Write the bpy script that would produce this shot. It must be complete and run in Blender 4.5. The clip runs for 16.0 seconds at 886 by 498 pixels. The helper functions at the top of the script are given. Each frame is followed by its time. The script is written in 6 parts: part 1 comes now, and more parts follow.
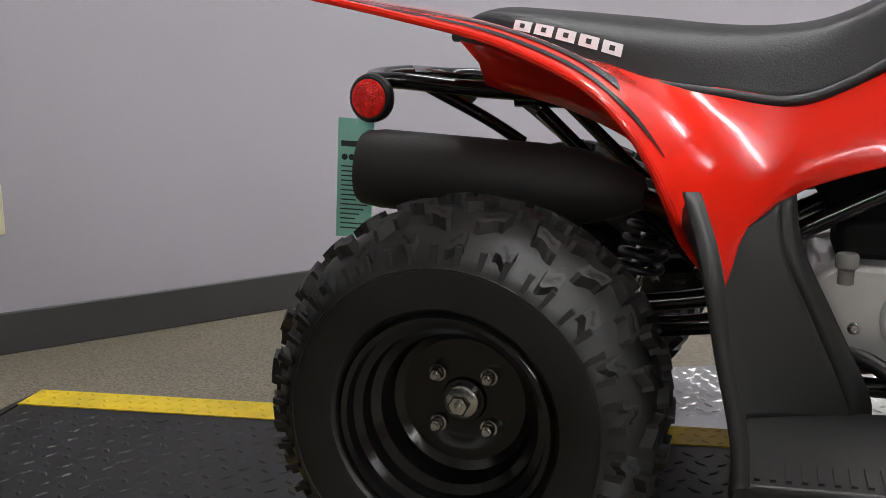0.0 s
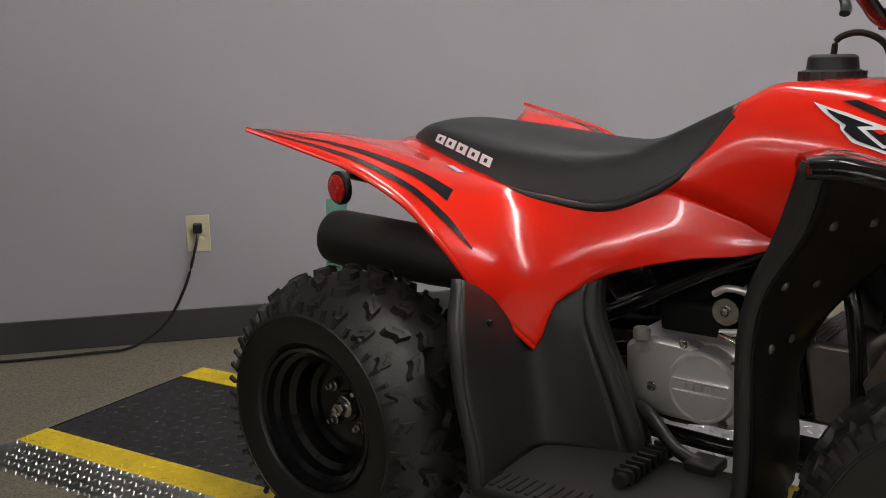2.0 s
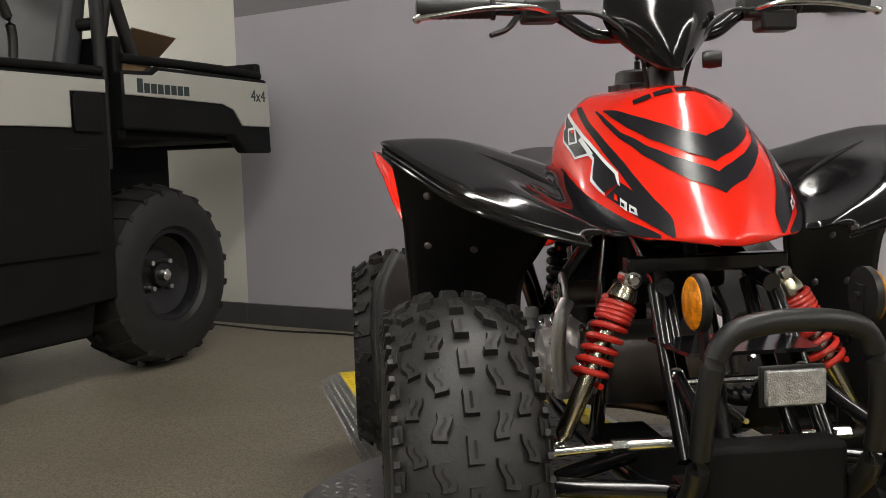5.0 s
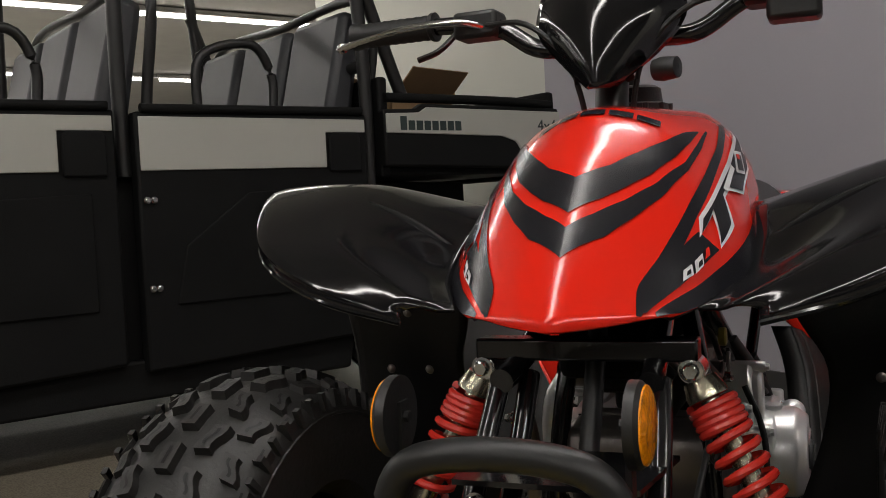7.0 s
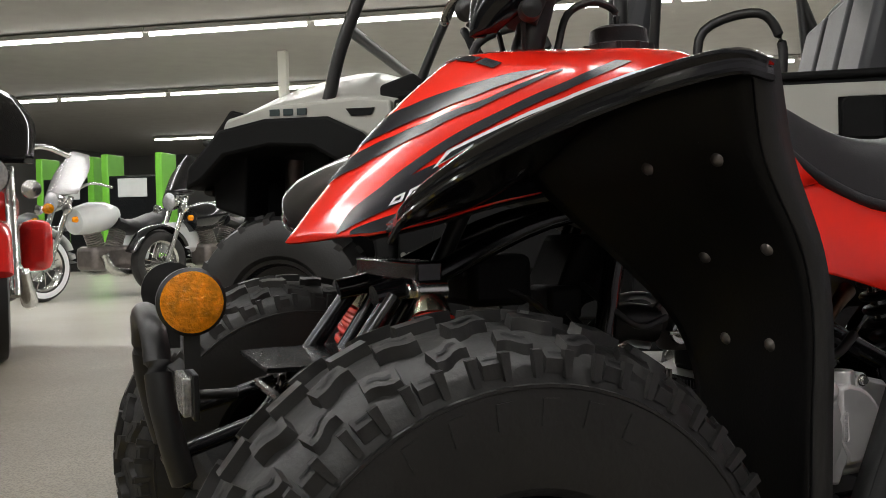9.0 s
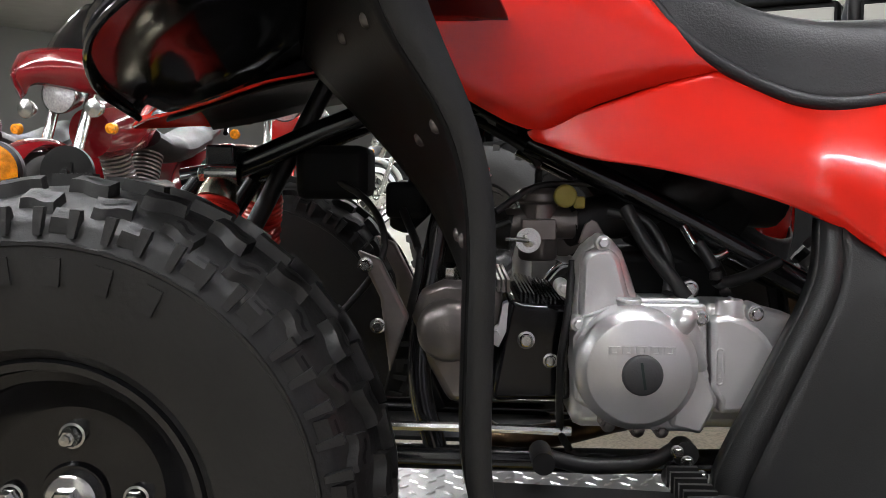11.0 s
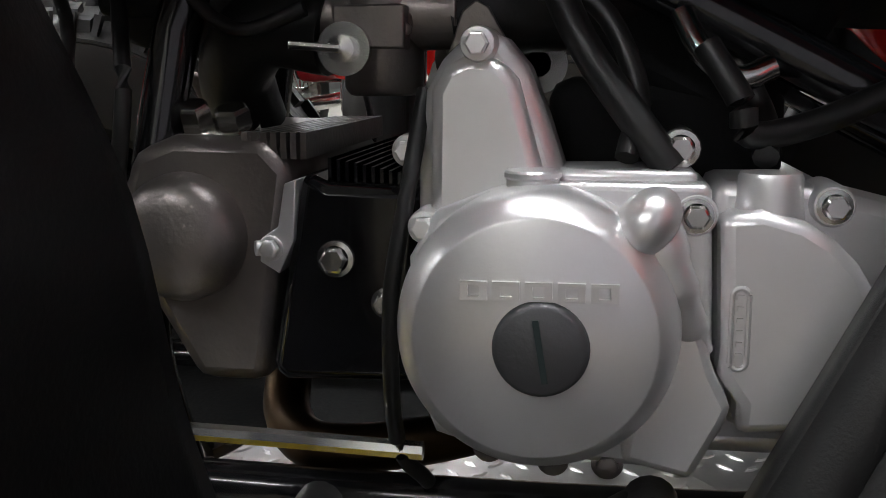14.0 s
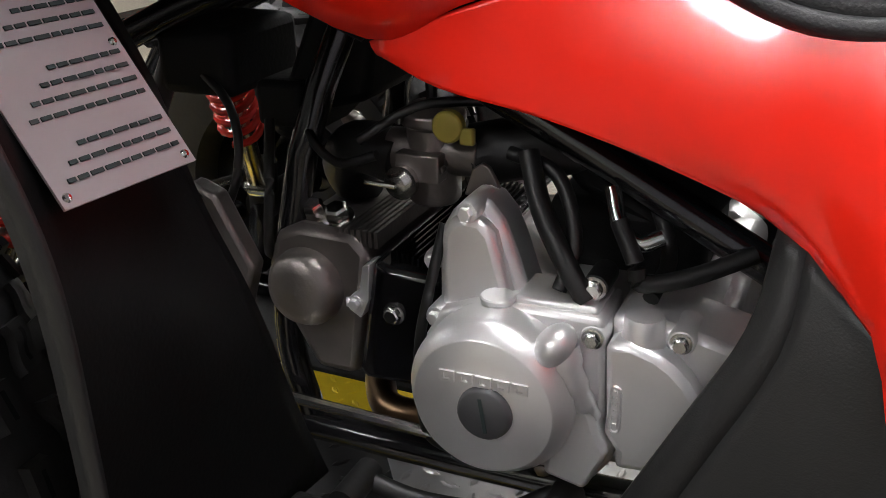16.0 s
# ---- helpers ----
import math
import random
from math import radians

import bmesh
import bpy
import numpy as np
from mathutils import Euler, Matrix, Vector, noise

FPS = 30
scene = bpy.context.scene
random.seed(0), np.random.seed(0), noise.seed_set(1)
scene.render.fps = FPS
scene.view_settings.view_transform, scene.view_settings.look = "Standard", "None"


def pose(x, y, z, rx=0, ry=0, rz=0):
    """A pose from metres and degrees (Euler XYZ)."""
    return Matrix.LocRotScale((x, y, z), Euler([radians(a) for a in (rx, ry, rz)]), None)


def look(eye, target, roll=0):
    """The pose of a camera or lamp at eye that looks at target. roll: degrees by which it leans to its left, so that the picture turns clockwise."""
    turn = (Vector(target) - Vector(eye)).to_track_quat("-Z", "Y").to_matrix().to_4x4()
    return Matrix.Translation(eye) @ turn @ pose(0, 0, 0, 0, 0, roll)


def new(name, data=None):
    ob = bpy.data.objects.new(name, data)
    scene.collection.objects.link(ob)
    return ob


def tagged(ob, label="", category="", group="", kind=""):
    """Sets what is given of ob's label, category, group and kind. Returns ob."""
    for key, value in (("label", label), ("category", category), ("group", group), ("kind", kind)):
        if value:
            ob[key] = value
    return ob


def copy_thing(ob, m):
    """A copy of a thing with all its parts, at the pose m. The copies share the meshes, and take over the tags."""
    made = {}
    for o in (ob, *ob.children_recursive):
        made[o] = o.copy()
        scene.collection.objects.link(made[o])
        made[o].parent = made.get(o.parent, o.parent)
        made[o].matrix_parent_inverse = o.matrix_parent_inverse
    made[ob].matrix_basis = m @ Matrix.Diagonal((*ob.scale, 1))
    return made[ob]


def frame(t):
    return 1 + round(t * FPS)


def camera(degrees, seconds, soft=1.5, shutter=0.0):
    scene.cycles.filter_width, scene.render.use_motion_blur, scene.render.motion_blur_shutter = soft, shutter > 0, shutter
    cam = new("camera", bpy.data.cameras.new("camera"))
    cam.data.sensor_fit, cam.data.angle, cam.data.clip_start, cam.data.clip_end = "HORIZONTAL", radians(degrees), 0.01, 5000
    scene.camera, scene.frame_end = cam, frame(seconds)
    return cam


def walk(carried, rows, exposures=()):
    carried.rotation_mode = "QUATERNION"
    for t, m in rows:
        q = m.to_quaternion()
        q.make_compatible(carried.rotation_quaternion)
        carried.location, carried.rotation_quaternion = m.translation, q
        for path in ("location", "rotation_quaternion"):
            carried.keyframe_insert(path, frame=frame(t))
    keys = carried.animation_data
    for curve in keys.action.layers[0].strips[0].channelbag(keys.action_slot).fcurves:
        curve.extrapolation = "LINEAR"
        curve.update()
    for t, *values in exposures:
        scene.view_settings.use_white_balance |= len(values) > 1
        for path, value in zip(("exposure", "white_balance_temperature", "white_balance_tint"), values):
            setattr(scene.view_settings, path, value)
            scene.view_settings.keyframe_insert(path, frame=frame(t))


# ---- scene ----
cam = camera(49.0, 16.0, soft=0.8)
LIGHT = 1.4
EXPO = [(0, 0.8, 6300, 11), (0.7, 0.62, 6300, 11), (2, 0.34, 6600, 11), (3, 0.22, 6800, 11), (4, 0.4, 6700, 11), (5.2, 0.45, 6700, 10), (7.3, -0.2, 6650, 12), (8, -0.05, 6550, 10), (8.7, 0.15, 6500, 10), (10.8, 1.0, 6150, 12), (12, 1.1, 6150, 12), (13.5, 0.9, 6150, 11), (14.5, 0.72, 6150, 11), (15.3, 0.8, 6200, 11), (16, 1.05, 6300, 12)]
PATH = [
    (0, (0.319, -1.456, 0.643), (-0.293, 0.407, 0.249), -0.3),
    (0.5, (0.464, -1.509, 0.716), (-0.306, 0.295, 0.328), -0.4),
    (1, (0.679, -1.524, 0.783), (-0.181, 0.239, 0.393), -0.6),
    (1.5, (0.909, -1.550, 0.823), (-0.111, 0.125, 0.430), -0.8),
    (2, (1.154, -1.528, 0.835), (-0.095, -0.017, 0.441), -1.2),
    (2.5, (1.418, -1.438, 0.831), (-0.071, -0.162, 0.440), -1.9),
    (3, (1.662, -1.286, 0.830), (-0.022, -0.277, 0.450), -1.9),
    (3.5, (1.885, -1.086, 0.823), (0.066, -0.341, 0.456), -2.1),
    (4, (2.060, -0.899, 0.808), (0.162, -0.366, 0.472), -1.8),
    (4.3, (2.120, -0.750, 0.778), (0.188, -0.322, 0.489), -1.8),
    (4.5, (2.174, -0.669, 0.743), (0.225, -0.293, 0.501), -1.7),
    (5, (2.285, -0.493, 0.674), (0.301, -0.305, 0.502), -1.9),
    (5.6, (2.319, -0.276, 0.632), (0.322, -0.301, 0.516), -2.4),
    (6.2, (2.204, -0.052, 0.645), (0.224, -0.316, 0.546), -2.9),
    (6.7, (2.045, 0.137, 0.669), (0.123, -0.407, 0.577), -3.1),
    (7.3, (1.842, 0.361, 0.682), (0.125, -0.662, 0.610), -2.5),
    (7.5, (1.779, 0.435, 0.679), (0.183, -0.768, 0.619), -2.1),
    (8, (1.594, 0.664, 0.644), (0.303, -0.863, 0.575), -2.2),
    (8.5, (1.448, 0.888, 0.605), (0.424, -0.829, 0.551), -2.1),
    (8.7, (1.407, 0.968, 0.595), (0.507, -0.817, 0.543), -1.8),
    (9.2, (1.267, 1.154, 0.563), (0.660, -0.751, 0.509), -1.3),
    (9.8, (1.088, 1.278, 0.533), (0.787, -0.697, 0.449), -0.6),
    (10.3, (0.934, 1.286, 0.517), (0.824, -0.708, 0.399), -0.0),
    (10.8, (0.781, 1.192, 0.511), (0.783, -0.803, 0.363), 0.4),
    (11, (0.721, 1.132, 0.511), (0.749, -0.861, 0.354), 0.5),
    (11.5, (0.615, 0.960, 0.491), (0.665, -1.033, 0.326), 0.3),
    (12, (0.558, 0.813, 0.455), (0.627, -1.176, 0.253), 0.3),
    (12.5, (0.544, 0.718, 0.418), (0.684, -1.270, 0.250), 0.4),
    (13, (0.547, 0.653, 0.409), (0.795, -1.323, 0.224), 0.2),
    (13.5, (0.523, 0.601, 0.410), (0.833, -1.364, 0.211), 0.1),
    (14, (0.517, 0.585, 0.430), (0.830, -1.357, 0.065), -0.3),
    (14.5, (0.491, 0.587, 0.465), (0.800, -1.307, -0.099), -0.4),
    (15, (0.463, 0.581, 0.505), (0.834, -1.236, -0.244), -0.6),
    (15.5, (0.411, 0.652, 0.577), (0.987, -1.079, -0.241), -1.5),
    (16, (0.325, 0.730, 0.685), (1.086, -0.945, -0.100), -1.6),
]
walk(cam, [(t, look(eye, target, roll)) for t, eye, target, roll in PATH],
     exposures=EXPO)

# ---- light: fluorescent rows along the showroom ceiling ----
BUILD = -31.5                      # the building's long axis, degrees from x
AX = Vector((math.cos(radians(BUILD)), math.sin(radians(BUILD)), 0))
AY = Vector((-AX.y, AX.x, 0))      # across the rows
FLOOR = -0.045
CEIL = 3.35
world = bpy.data.worlds.new("world")
scene.world = world
world.use_nodes = True
world.node_tree.nodes["Background"].inputs[0].default_value = (0.9, 0.95, 1.0, 1)
world.node_tree.nodes["Background"].inputs[1].default_value = 0.008
ROWS_AT = [-24.5, -16.0, -10.6, -5.6, 0.4, 4.0]


def row_lamp(at, length, power, along=0.0):
    data = bpy.data.lights.new("tube_row_light", "AREA")
    data.shape, data.size, data.size_y, data.energy = "RECTANGLE", length, 0.22, power
    data.color = (1.0, 0.982, 0.945)
    ob = new("tube_row_light", data)
    p = AX * along + AY * at + Vector((0, 0, CEIL - 0.16))
    ob.matrix_world = Matrix.Translation(p) @ Matrix.Rotation(radians(BUILD), 4, "Z")
    return ob


for at, power in zip(ROWS_AT, (170, 170, 190, 220, 150, 210)):
    row_lamp(at, 18.0, power * LIGHT, along=2.0 if at < -3 else 1.0)


# ---- materials ----
def mat(name, color, rough=0.5, metal=0.0, var=0.15, vscale=6.0, bump=0.0, bscale=60.0, coat=0.0, spec=0.5, speck=None, sscale=200.0, rvar=0.1):
    m = bpy.data.materials.new(name)
    m.use_nodes = True
    n, l = m.node_tree.nodes, m.node_tree.links
    b = n["Principled BSDF"]
    tc = n.new("ShaderNodeTexCoord")
    n1 = n.new("ShaderNodeTexNoise")
    n1.inputs["Scale"].default_value = vscale
    n1.inputs["Detail"].default_value = 6
    l.new(tc.outputs["Object"], n1.inputs["Vector"])
    r = n.new("ShaderNodeValToRGB")
    c = Vector(color)
    lo, hi = c * (1 - var), c * (1 + var)
    r.color_ramp.elements[0].position, r.color_ramp.elements[1].position = 0.3, 0.7
    r.color_ramp.elements[0].color, r.color_ramp.elements[1].color = (*lo, 1), (*hi, 1)
    l.new(n1.outputs["Fac"], r.inputs["Fac"])
    out = r.outputs["Color"]
    if speck:
        n3 = n.new("ShaderNodeTexNoise")
        n3.inputs["Scale"].default_value = sscale
        n3.inputs["Detail"].default_value = 3
        l.new(tc.outputs["Object"], n3.inputs["Vector"])
        r3 = n.new("ShaderNodeValToRGB")
        r3.color_ramp.elements[0].position, r3.color_ramp.elements[1].position = 0.42, 0.62
        l.new(n3.outputs["Fac"], r3.inputs["Fac"])
        mx = n.new("ShaderNodeMix")
        mx.data_type = "RGBA"
        l.new(r3.outputs["Color"], mx.inputs["Factor"])
        l.new(out, mx.inputs["A"])
        mx.inputs["B"].default_value = (*speck, 1)
        out = mx.outputs["Result"]
    l.new(out, b.inputs["Base Color"])
    b.inputs["Metallic"].default_value = metal
    b.inputs["Specular IOR Level"].default_value = spec
    b.inputs["Coat Weight"].default_value = coat
    b.inputs["Coat Roughness"].default_value = 0.04
    mr = n.new("ShaderNodeMapRange")
    mr.inputs["To Min"].default_value = max(0.02, rough * (1 - rvar))
    mr.inputs["To Max"].default_value = min(1.0, rough * (1 + rvar))
    n2 = n.new("ShaderNodeTexNoise")
    n2.inputs["Scale"].default_value = bscale
    n2.inputs["Detail"].default_value = 5
    l.new(tc.outputs["Object"], n2.inputs["Vector"])
    l.new(n2.outputs["Fac"], mr.inputs["Value"])
    l.new(mr.outputs["Result"], b.inputs["Roughness"])
    if bump > 0:
        bp = n.new("ShaderNodeBump")
        bp.inputs["Strength"].default_value = bump
        bp.inputs["Distance"].default_value = 0.003
        l.new(n2.outputs["Fac"], bp.inputs["Height"])
        l.new(bp.outputs["Normal"], b.inputs["Normal"])
    return m


def glow(name, color, strength):
    m = bpy.data.materials.new(name)
    m.use_nodes = True
    b = m.node_tree.nodes["Principled BSDF"]
    b.inputs["Base Color"].default_value = (0.9, 0.9, 0.9, 1)
    b.inputs["Emission Color"].default_value = (*color, 1)
    b.inputs["Emission Strength"].default_value = strength
    return m


RED = mat("red_plastic", (0.9, 0.021, 0.008), 0.2, var=0.04, vscale=3, bump=0.015, bscale=90, coat=0.5, rvar=0.25)
INNER = mat("satin_black_liner", (0.005, 0.005, 0.0053), 0.42, var=0.2, spec=0.22, bump=0.1, bscale=300)
GLOSS = mat("gloss_black_plastic", (0.007, 0.007, 0.008), 0.11, var=0.2, bump=0.01, bscale=70, coat=0.1, rvar=0.4)
DECAL = mat("black_decal", (0.012, 0.012, 0.016), 0.25, var=0.15, rvar=0.2)
WHITE_INK = mat("white_decal", (0.75, 0.75, 0.77), 0.35, var=0.05)
SILVER_INK = mat("silver_decal", (0.5, 0.5, 0.52), 0.4, var=0.05)
SEAT = mat("seat_vinyl", (0.016, 0.016, 0.018), 0.42, var=0.15, bump=0.25, bscale=420, vscale=12)
GUARD = mat("grey_moulded_plastic", (0.0165, 0.0165, 0.0165), 0.46, var=0.12, bump=0.14, bscale=700, vscale=9)
TYRE = mat("tyre_rubber", (0.0145, 0.0141, 0.0136), 0.5, var=0.25, bump=0.18, bscale=160, vscale=18, rvar=0.2)
RIM = mat("black_rim_paint", (0.006, 0.006, 0.007), 0.2, var=0.2, coat=0.2)
FRAME = mat("black_frame_paint", (0.007, 0.007, 0.008), 0.18, var=0.2, coat=0.3, rvar=0.4)
SATIN = mat("satin_black_steel", (0.011, 0.011, 0.011), 0.42, var=0.2, bump=0.08, bscale=200)
ENGINE = mat("engine_silver_paint", (0.82, 0.815, 0.82), 0.33, metal=0.68, var=0.05, bump=0.03, bscale=380, vscale=14)
CAST = mat("bare_cast_aluminium", (0.2, 0.18, 0.17), 0.36, metal=0.8, var=0.15, bump=0.12, bscale=260, vscale=25)
CHROME = mat("zinc_bolt", (0.62, 0.62, 0.6), 0.22, metal=1.0, var=0.12, vscale=40)
STEEL = mat("yellow_zinc_steel", (0.55, 0.5, 0.38), 0.25, metal=1.0, var=0.15, vscale=30)
SPRING = mat("red_spring_enamel", (0.6, 0.03, 0.02), 0.25, var=0.08, coat=0.3)
HOSE = mat("black_rubber_hose", (0.007, 0.007, 0.007), 0.45, var=0.2, bump=0.1, bscale=200)
MUFF = mat("heat_black_paint", (0.016, 0.0145, 0.014), 0.62, var=0.15, bump=0.2, bscale=350)
AMBER = mat("amber_reflector", (0.82, 0.27, 0.006), 0.14, var=0.45, vscale=80, bump=0.6, bscale=300)
REDREF = mat("red_reflector", (0.8, 0.014, 0.01), 0.13, var=0.3, vscale=80, bump=0.6, bscale=300)
CLEARREF = mat("clear_reflector", (0.5, 0.5, 0.5), 0.15, metal=0.6, var=0.3, vscale=90, bump=0.7, bscale=420)
TAG = mat("mint_tag_card", (0.3, 0.66, 0.56), 0.6, var=0.05)
INK = mat("dark_ink", (0.02, 0.035, 0.035), 0.6, var=0.1)
LABEL = mat("warning_label_film", (0.34, 0.305, 0.315), 0.4, var=0.04)
YELLOW = mat("yellow_safety_paint", (0.78, 0.56, 0.015), 0.5, var=0.14, vscale=14, bump=0.2, bscale=120)
MATBLK = mat("black_ribbed_mat", (0.0105, 0.0105, 0.0112), 0.46, var=0.25, bump=0.15, bscale=150, vscale=8)
ALU = mat("checker_plate_aluminium", (0.62, 0.62, 0.63), 0.33, metal=1.0, var=0.12, vscale=18, bump=0.08, bscale=160, rvar=0.3)
WALL = mat("grey_wall_paint", (0.40, 0.386, 0.432), 0.6, var=0.035, vscale=1.3, bump=0.12, bscale=90)
BAND = mat("dark_grey_wall_paint", (0.17, 0.165, 0.18), 0.6, var=0.04, vscale=1.5, bump=0.12, bscale=90)
WHITEWALL = mat("white_wall_paint", (0.66, 0.66, 0.6), 0.6, var=0.03, vscale=1.5, bump=0.1, bscale=90)
BASE = mat("charcoal_vinyl_base", (0.05, 0.05, 0.052), 0.45, var=0.12, vscale=5)
FLOORM = mat("speckled_vinyl_floor", (0.215, 0.188, 0.145), 0.5, var=0.16, vscale=2.2, bump=0.1, bscale=120, speck=(0.118, 0.1, 0.074), sscale=170)
TILE = mat("pale_polished_tile", (0.55, 0.53, 0.47), 0.22, var=0.06, vscale=1.2)
CEILM = mat("ceiling_tile", (0.34, 0.33, 0.31), 0.9, var=0.05, vscale=3, bump=0.2, bscale=60)
FARWALL = mat("far_grey_wall", (0.2, 0.2, 0.195), 0.7, var=0.05, vscale=1)
UTVW = mat("off_white_panel", (0.42, 0.42, 0.38), 0.3, var=0.04, vscale=3, coat=0.15)
UTVB = mat("black_utility_plastic", (0.007, 0.0072, 0.0074), 0.65, spec=0.15, var=0.2, bump=0.15, bscale=240)
UTVSEAT = mat("grey_seat_vinyl", (0.045, 0.047, 0.052), 0.5, var=0.15, bump=0.2, bscale=200)
CARD = mat("brown_cardboard", (0.3, 0.19, 0.1), 0.75, var=0.12, vscale=7, bump=0.1, bscale=90)
IVORY = mat("ivory_outlet_plastic", (0.66, 0.62, 0.44), 0.4, var=0.04)
MAROON = mat("maroon_bike_paint", (0.2, 0.008, 0.012), 0.12, var=0.1, coat=0.5)
BIKEBLK = mat("black_bike_paint", (0.01, 0.011, 0.012), 0.12, var=0.1, coat=0.5)
BIKEWHT = mat("white_bike_paint", (0.6, 0.62, 0.62), 0.2, var=0.05, coat=0.3)
BIKERED = mat("red_bike_paint", (0.6, 0.015, 0.012), 0.15, var=0.08, coat=0.4)
GREEN = mat("lime_sign_paint", (0.16, 0.5, 0.04), 0.4, var=0.05)
TUBE = glow("lit_fluorescent_tube", (1.0, 0.98, 0.93), 9.0)
YTAG = mat("yellow_plastic_tag", (0.24, 0.2, 0.03), 0.5, var=0.1)
BRONZE = mat("heat_tinted_pipe", (0.13, 0.085, 0.05), 0.3, metal=1.0, var=0.3, vscale=30)


# ---- mesh helpers ----
def part(name, bm, material, parent=None, label="", smooth=40, thick=0.0, bevel=0.0):
    me = bpy.data.meshes.new(name)
    bmesh.ops.recalc_face_normals(bm, faces=bm.faces)
    bm.to_mesh(me)
    bm.free()
    me.materials.append(material)
    if smooth:
        me.polygons.foreach_set("use_smooth", [True] * len(me.polygons))
        me.set_sharp_from_angle(angle=radians(smooth))
    ob = new(name, me)
    if parent is not None:
        ob.parent = parent
    if label:
        ob["label"] = label
    if thick:
        md = ob.modifiers.new("thickness", "SOLIDIFY")
        md.thickness, md.offset = thick, 0
    if bevel:
        md = ob.modifiers.new("edge", "BEVEL")
        md.width, md.segments, md.limit_method, md.angle_limit = bevel, 2, "ANGLE", radians(40)
    return ob


def thing(name, label, category, m=None, group="", kind=""):
    ob = new(name)
    if m is not None:
        ob.matrix_world = m
    return tagged(ob, label, category, group, kind)


def B():
    return bmesh.new()


def box(bm, x0, y0, z0, x1, y1, z1, m=None):
    vs = [bm.verts.new((x, y, z)) for x in (x0, x1) for y in (y0, y1) for z in (z0, z1)]
    for f in ((0, 1, 3, 2), (4, 6, 7, 5), (0, 4, 5, 1), (2, 3, 7, 6), (0, 2, 6, 4), (1, 5, 7, 3)):
        bm.faces.new([vs[i] for i in f])
    if m is not None:
        bmesh.ops.transform(bm, matrix=m, verts=vs)
    return bm


def prism(bm, pts, axis, a, b):
    """A polygon of 2D points, extruded along an axis from a to b. Axis y takes (x, z), axis x (y, z), axis z (x, y)."""
    def at(p, d):
        return {"y": (p[0], d, p[1]), "x": (d, p[0], p[1]), "z": (p[0], p[1], d)}[axis]
    lo, hi = [bm.verts.new(at(p, a)) for p in pts], [bm.verts.new(at(p, b)) for p in pts]
    bm.faces.new(lo[::-1])
    bm.faces.new(hi)
    k = len(pts)
    for i in range(k):
        bm.faces.new((lo[i], lo[(i + 1) % k], hi[(i + 1) % k], hi[i]))
    return bm


def smooth_line(pts, sub=6, closed=False):
    p = [Vector(q) for q in pts]
    if len(p) < 3:
        return p
    out = []
    n = len(p)
    for i in range(n if closed else n - 1):
        a = p[(i - 1) % n] if closed or i > 0 else p[0] * 2 - p[1]
        b, c = p[i], p[(i + 1) % n]
        d = p[(i + 2) % n] if closed or i + 2 < n else p[-1] * 2 - p[-2]
        for k in range(sub):
            t = k / sub
            out.append(0.5 * (2 * b + (c - a) * t + (2 * a - 5 * b + 4 * c - d) * t * t + (3 * b - a - 3 * c + d) * t ** 3))
    if not closed:
        out.append(p[-1])
    return out


def tube(bm, pts, r, n=10, sub=5, closed=False, flat=1.0):
    line = smooth_line(pts, sub, closed) if sub > 1 else [Vector(q) for q in pts]
    rings, k = [], len(line)
    up = Vector((0, 0, 1))
    for i, p in enumerate(line):
        a = line[(i - 1) % k] if closed else line[max(i - 1, 0)]
        b = line[(i + 1) % k] if closed else line[min(i + 1, k - 1)]
        d = (b - a).normalized()
        ref = up if abs(d.z) < 0.95 else Vector((1, 0, 0))
        u = d.cross(ref).normalized()
        v = u.cross(d)
        rr = r[min(i * len(r) // k, len(r) - 1)] if isinstance(r, (list, tuple)) else r
        rings.append([bm.verts.new(p + (u * math.cos(t) + v * math.sin(t) * flat) * rr) for t in [2 * math.pi * j / n for j in range(n)]])
    for i in range(k if closed else k - 1):
        a, b = rings[i], rings[(i + 1) % k]
        for j in range(n):
            bm.faces.new((a[j], a[(j + 1) % n], b[(j + 1) % n], b[j]))
    if not closed:
        bm.faces.new(rings[0][::-1])
        bm.faces.new(rings[-1])
    return bm


def rod(bm, a, b, r, n=12):
    return tube(bm, [a, b], r, n, sub=1)


def spin(bm, profile, n=48, axis="y", m=None):
    """Turns a profile of (radius, along) round an axis through the origin."""
    rings = []
    for j in range(n):
        t = 2 * math.pi * j / n
        c, s = math.cos(t), math.sin(t)
        rings.append([bm.verts.new({"y": (r * c, a, r * s), "z": (r * c, r * s, a), "x": (a, r * c, r * s)}[axis]) for r, a in profile])
    for j in range(n):
        p, q = rings[j], rings[(j + 1) % n]
        for i in range(len(profile) - 1):
            bm.faces.new((p[i], p[i + 1], q[i + 1], q[i]))
    vs = [v for r in rings for v in r]
    if m is not None:
        bmesh.ops.transform(bm, matrix=m, verts=vs)
    return bm


def toward(p, d):
    """A frame at p whose y axis runs along d."""
    return Matrix.Translation(p) @ Vector(d).to_track_quat("Y", "Z").to_matrix().to_4x4()


def bolt(bm, p, d, r=0.006, h=0.005):
    """A flanged hexagon bolt head."""
    m = toward(p, d)
    spin(bm, [(0.0001, 0), (r * 1.35, 0), (r * 1.35, h * 0.25), (r * 1.0, h * 0.3)], 16, "y", m)
    spin(bm, [(r, h * 0.25), (r, h), (r * 0.8, h * 1.15), (0.0001, h * 1.15)], 6, "y", m)
    return bm


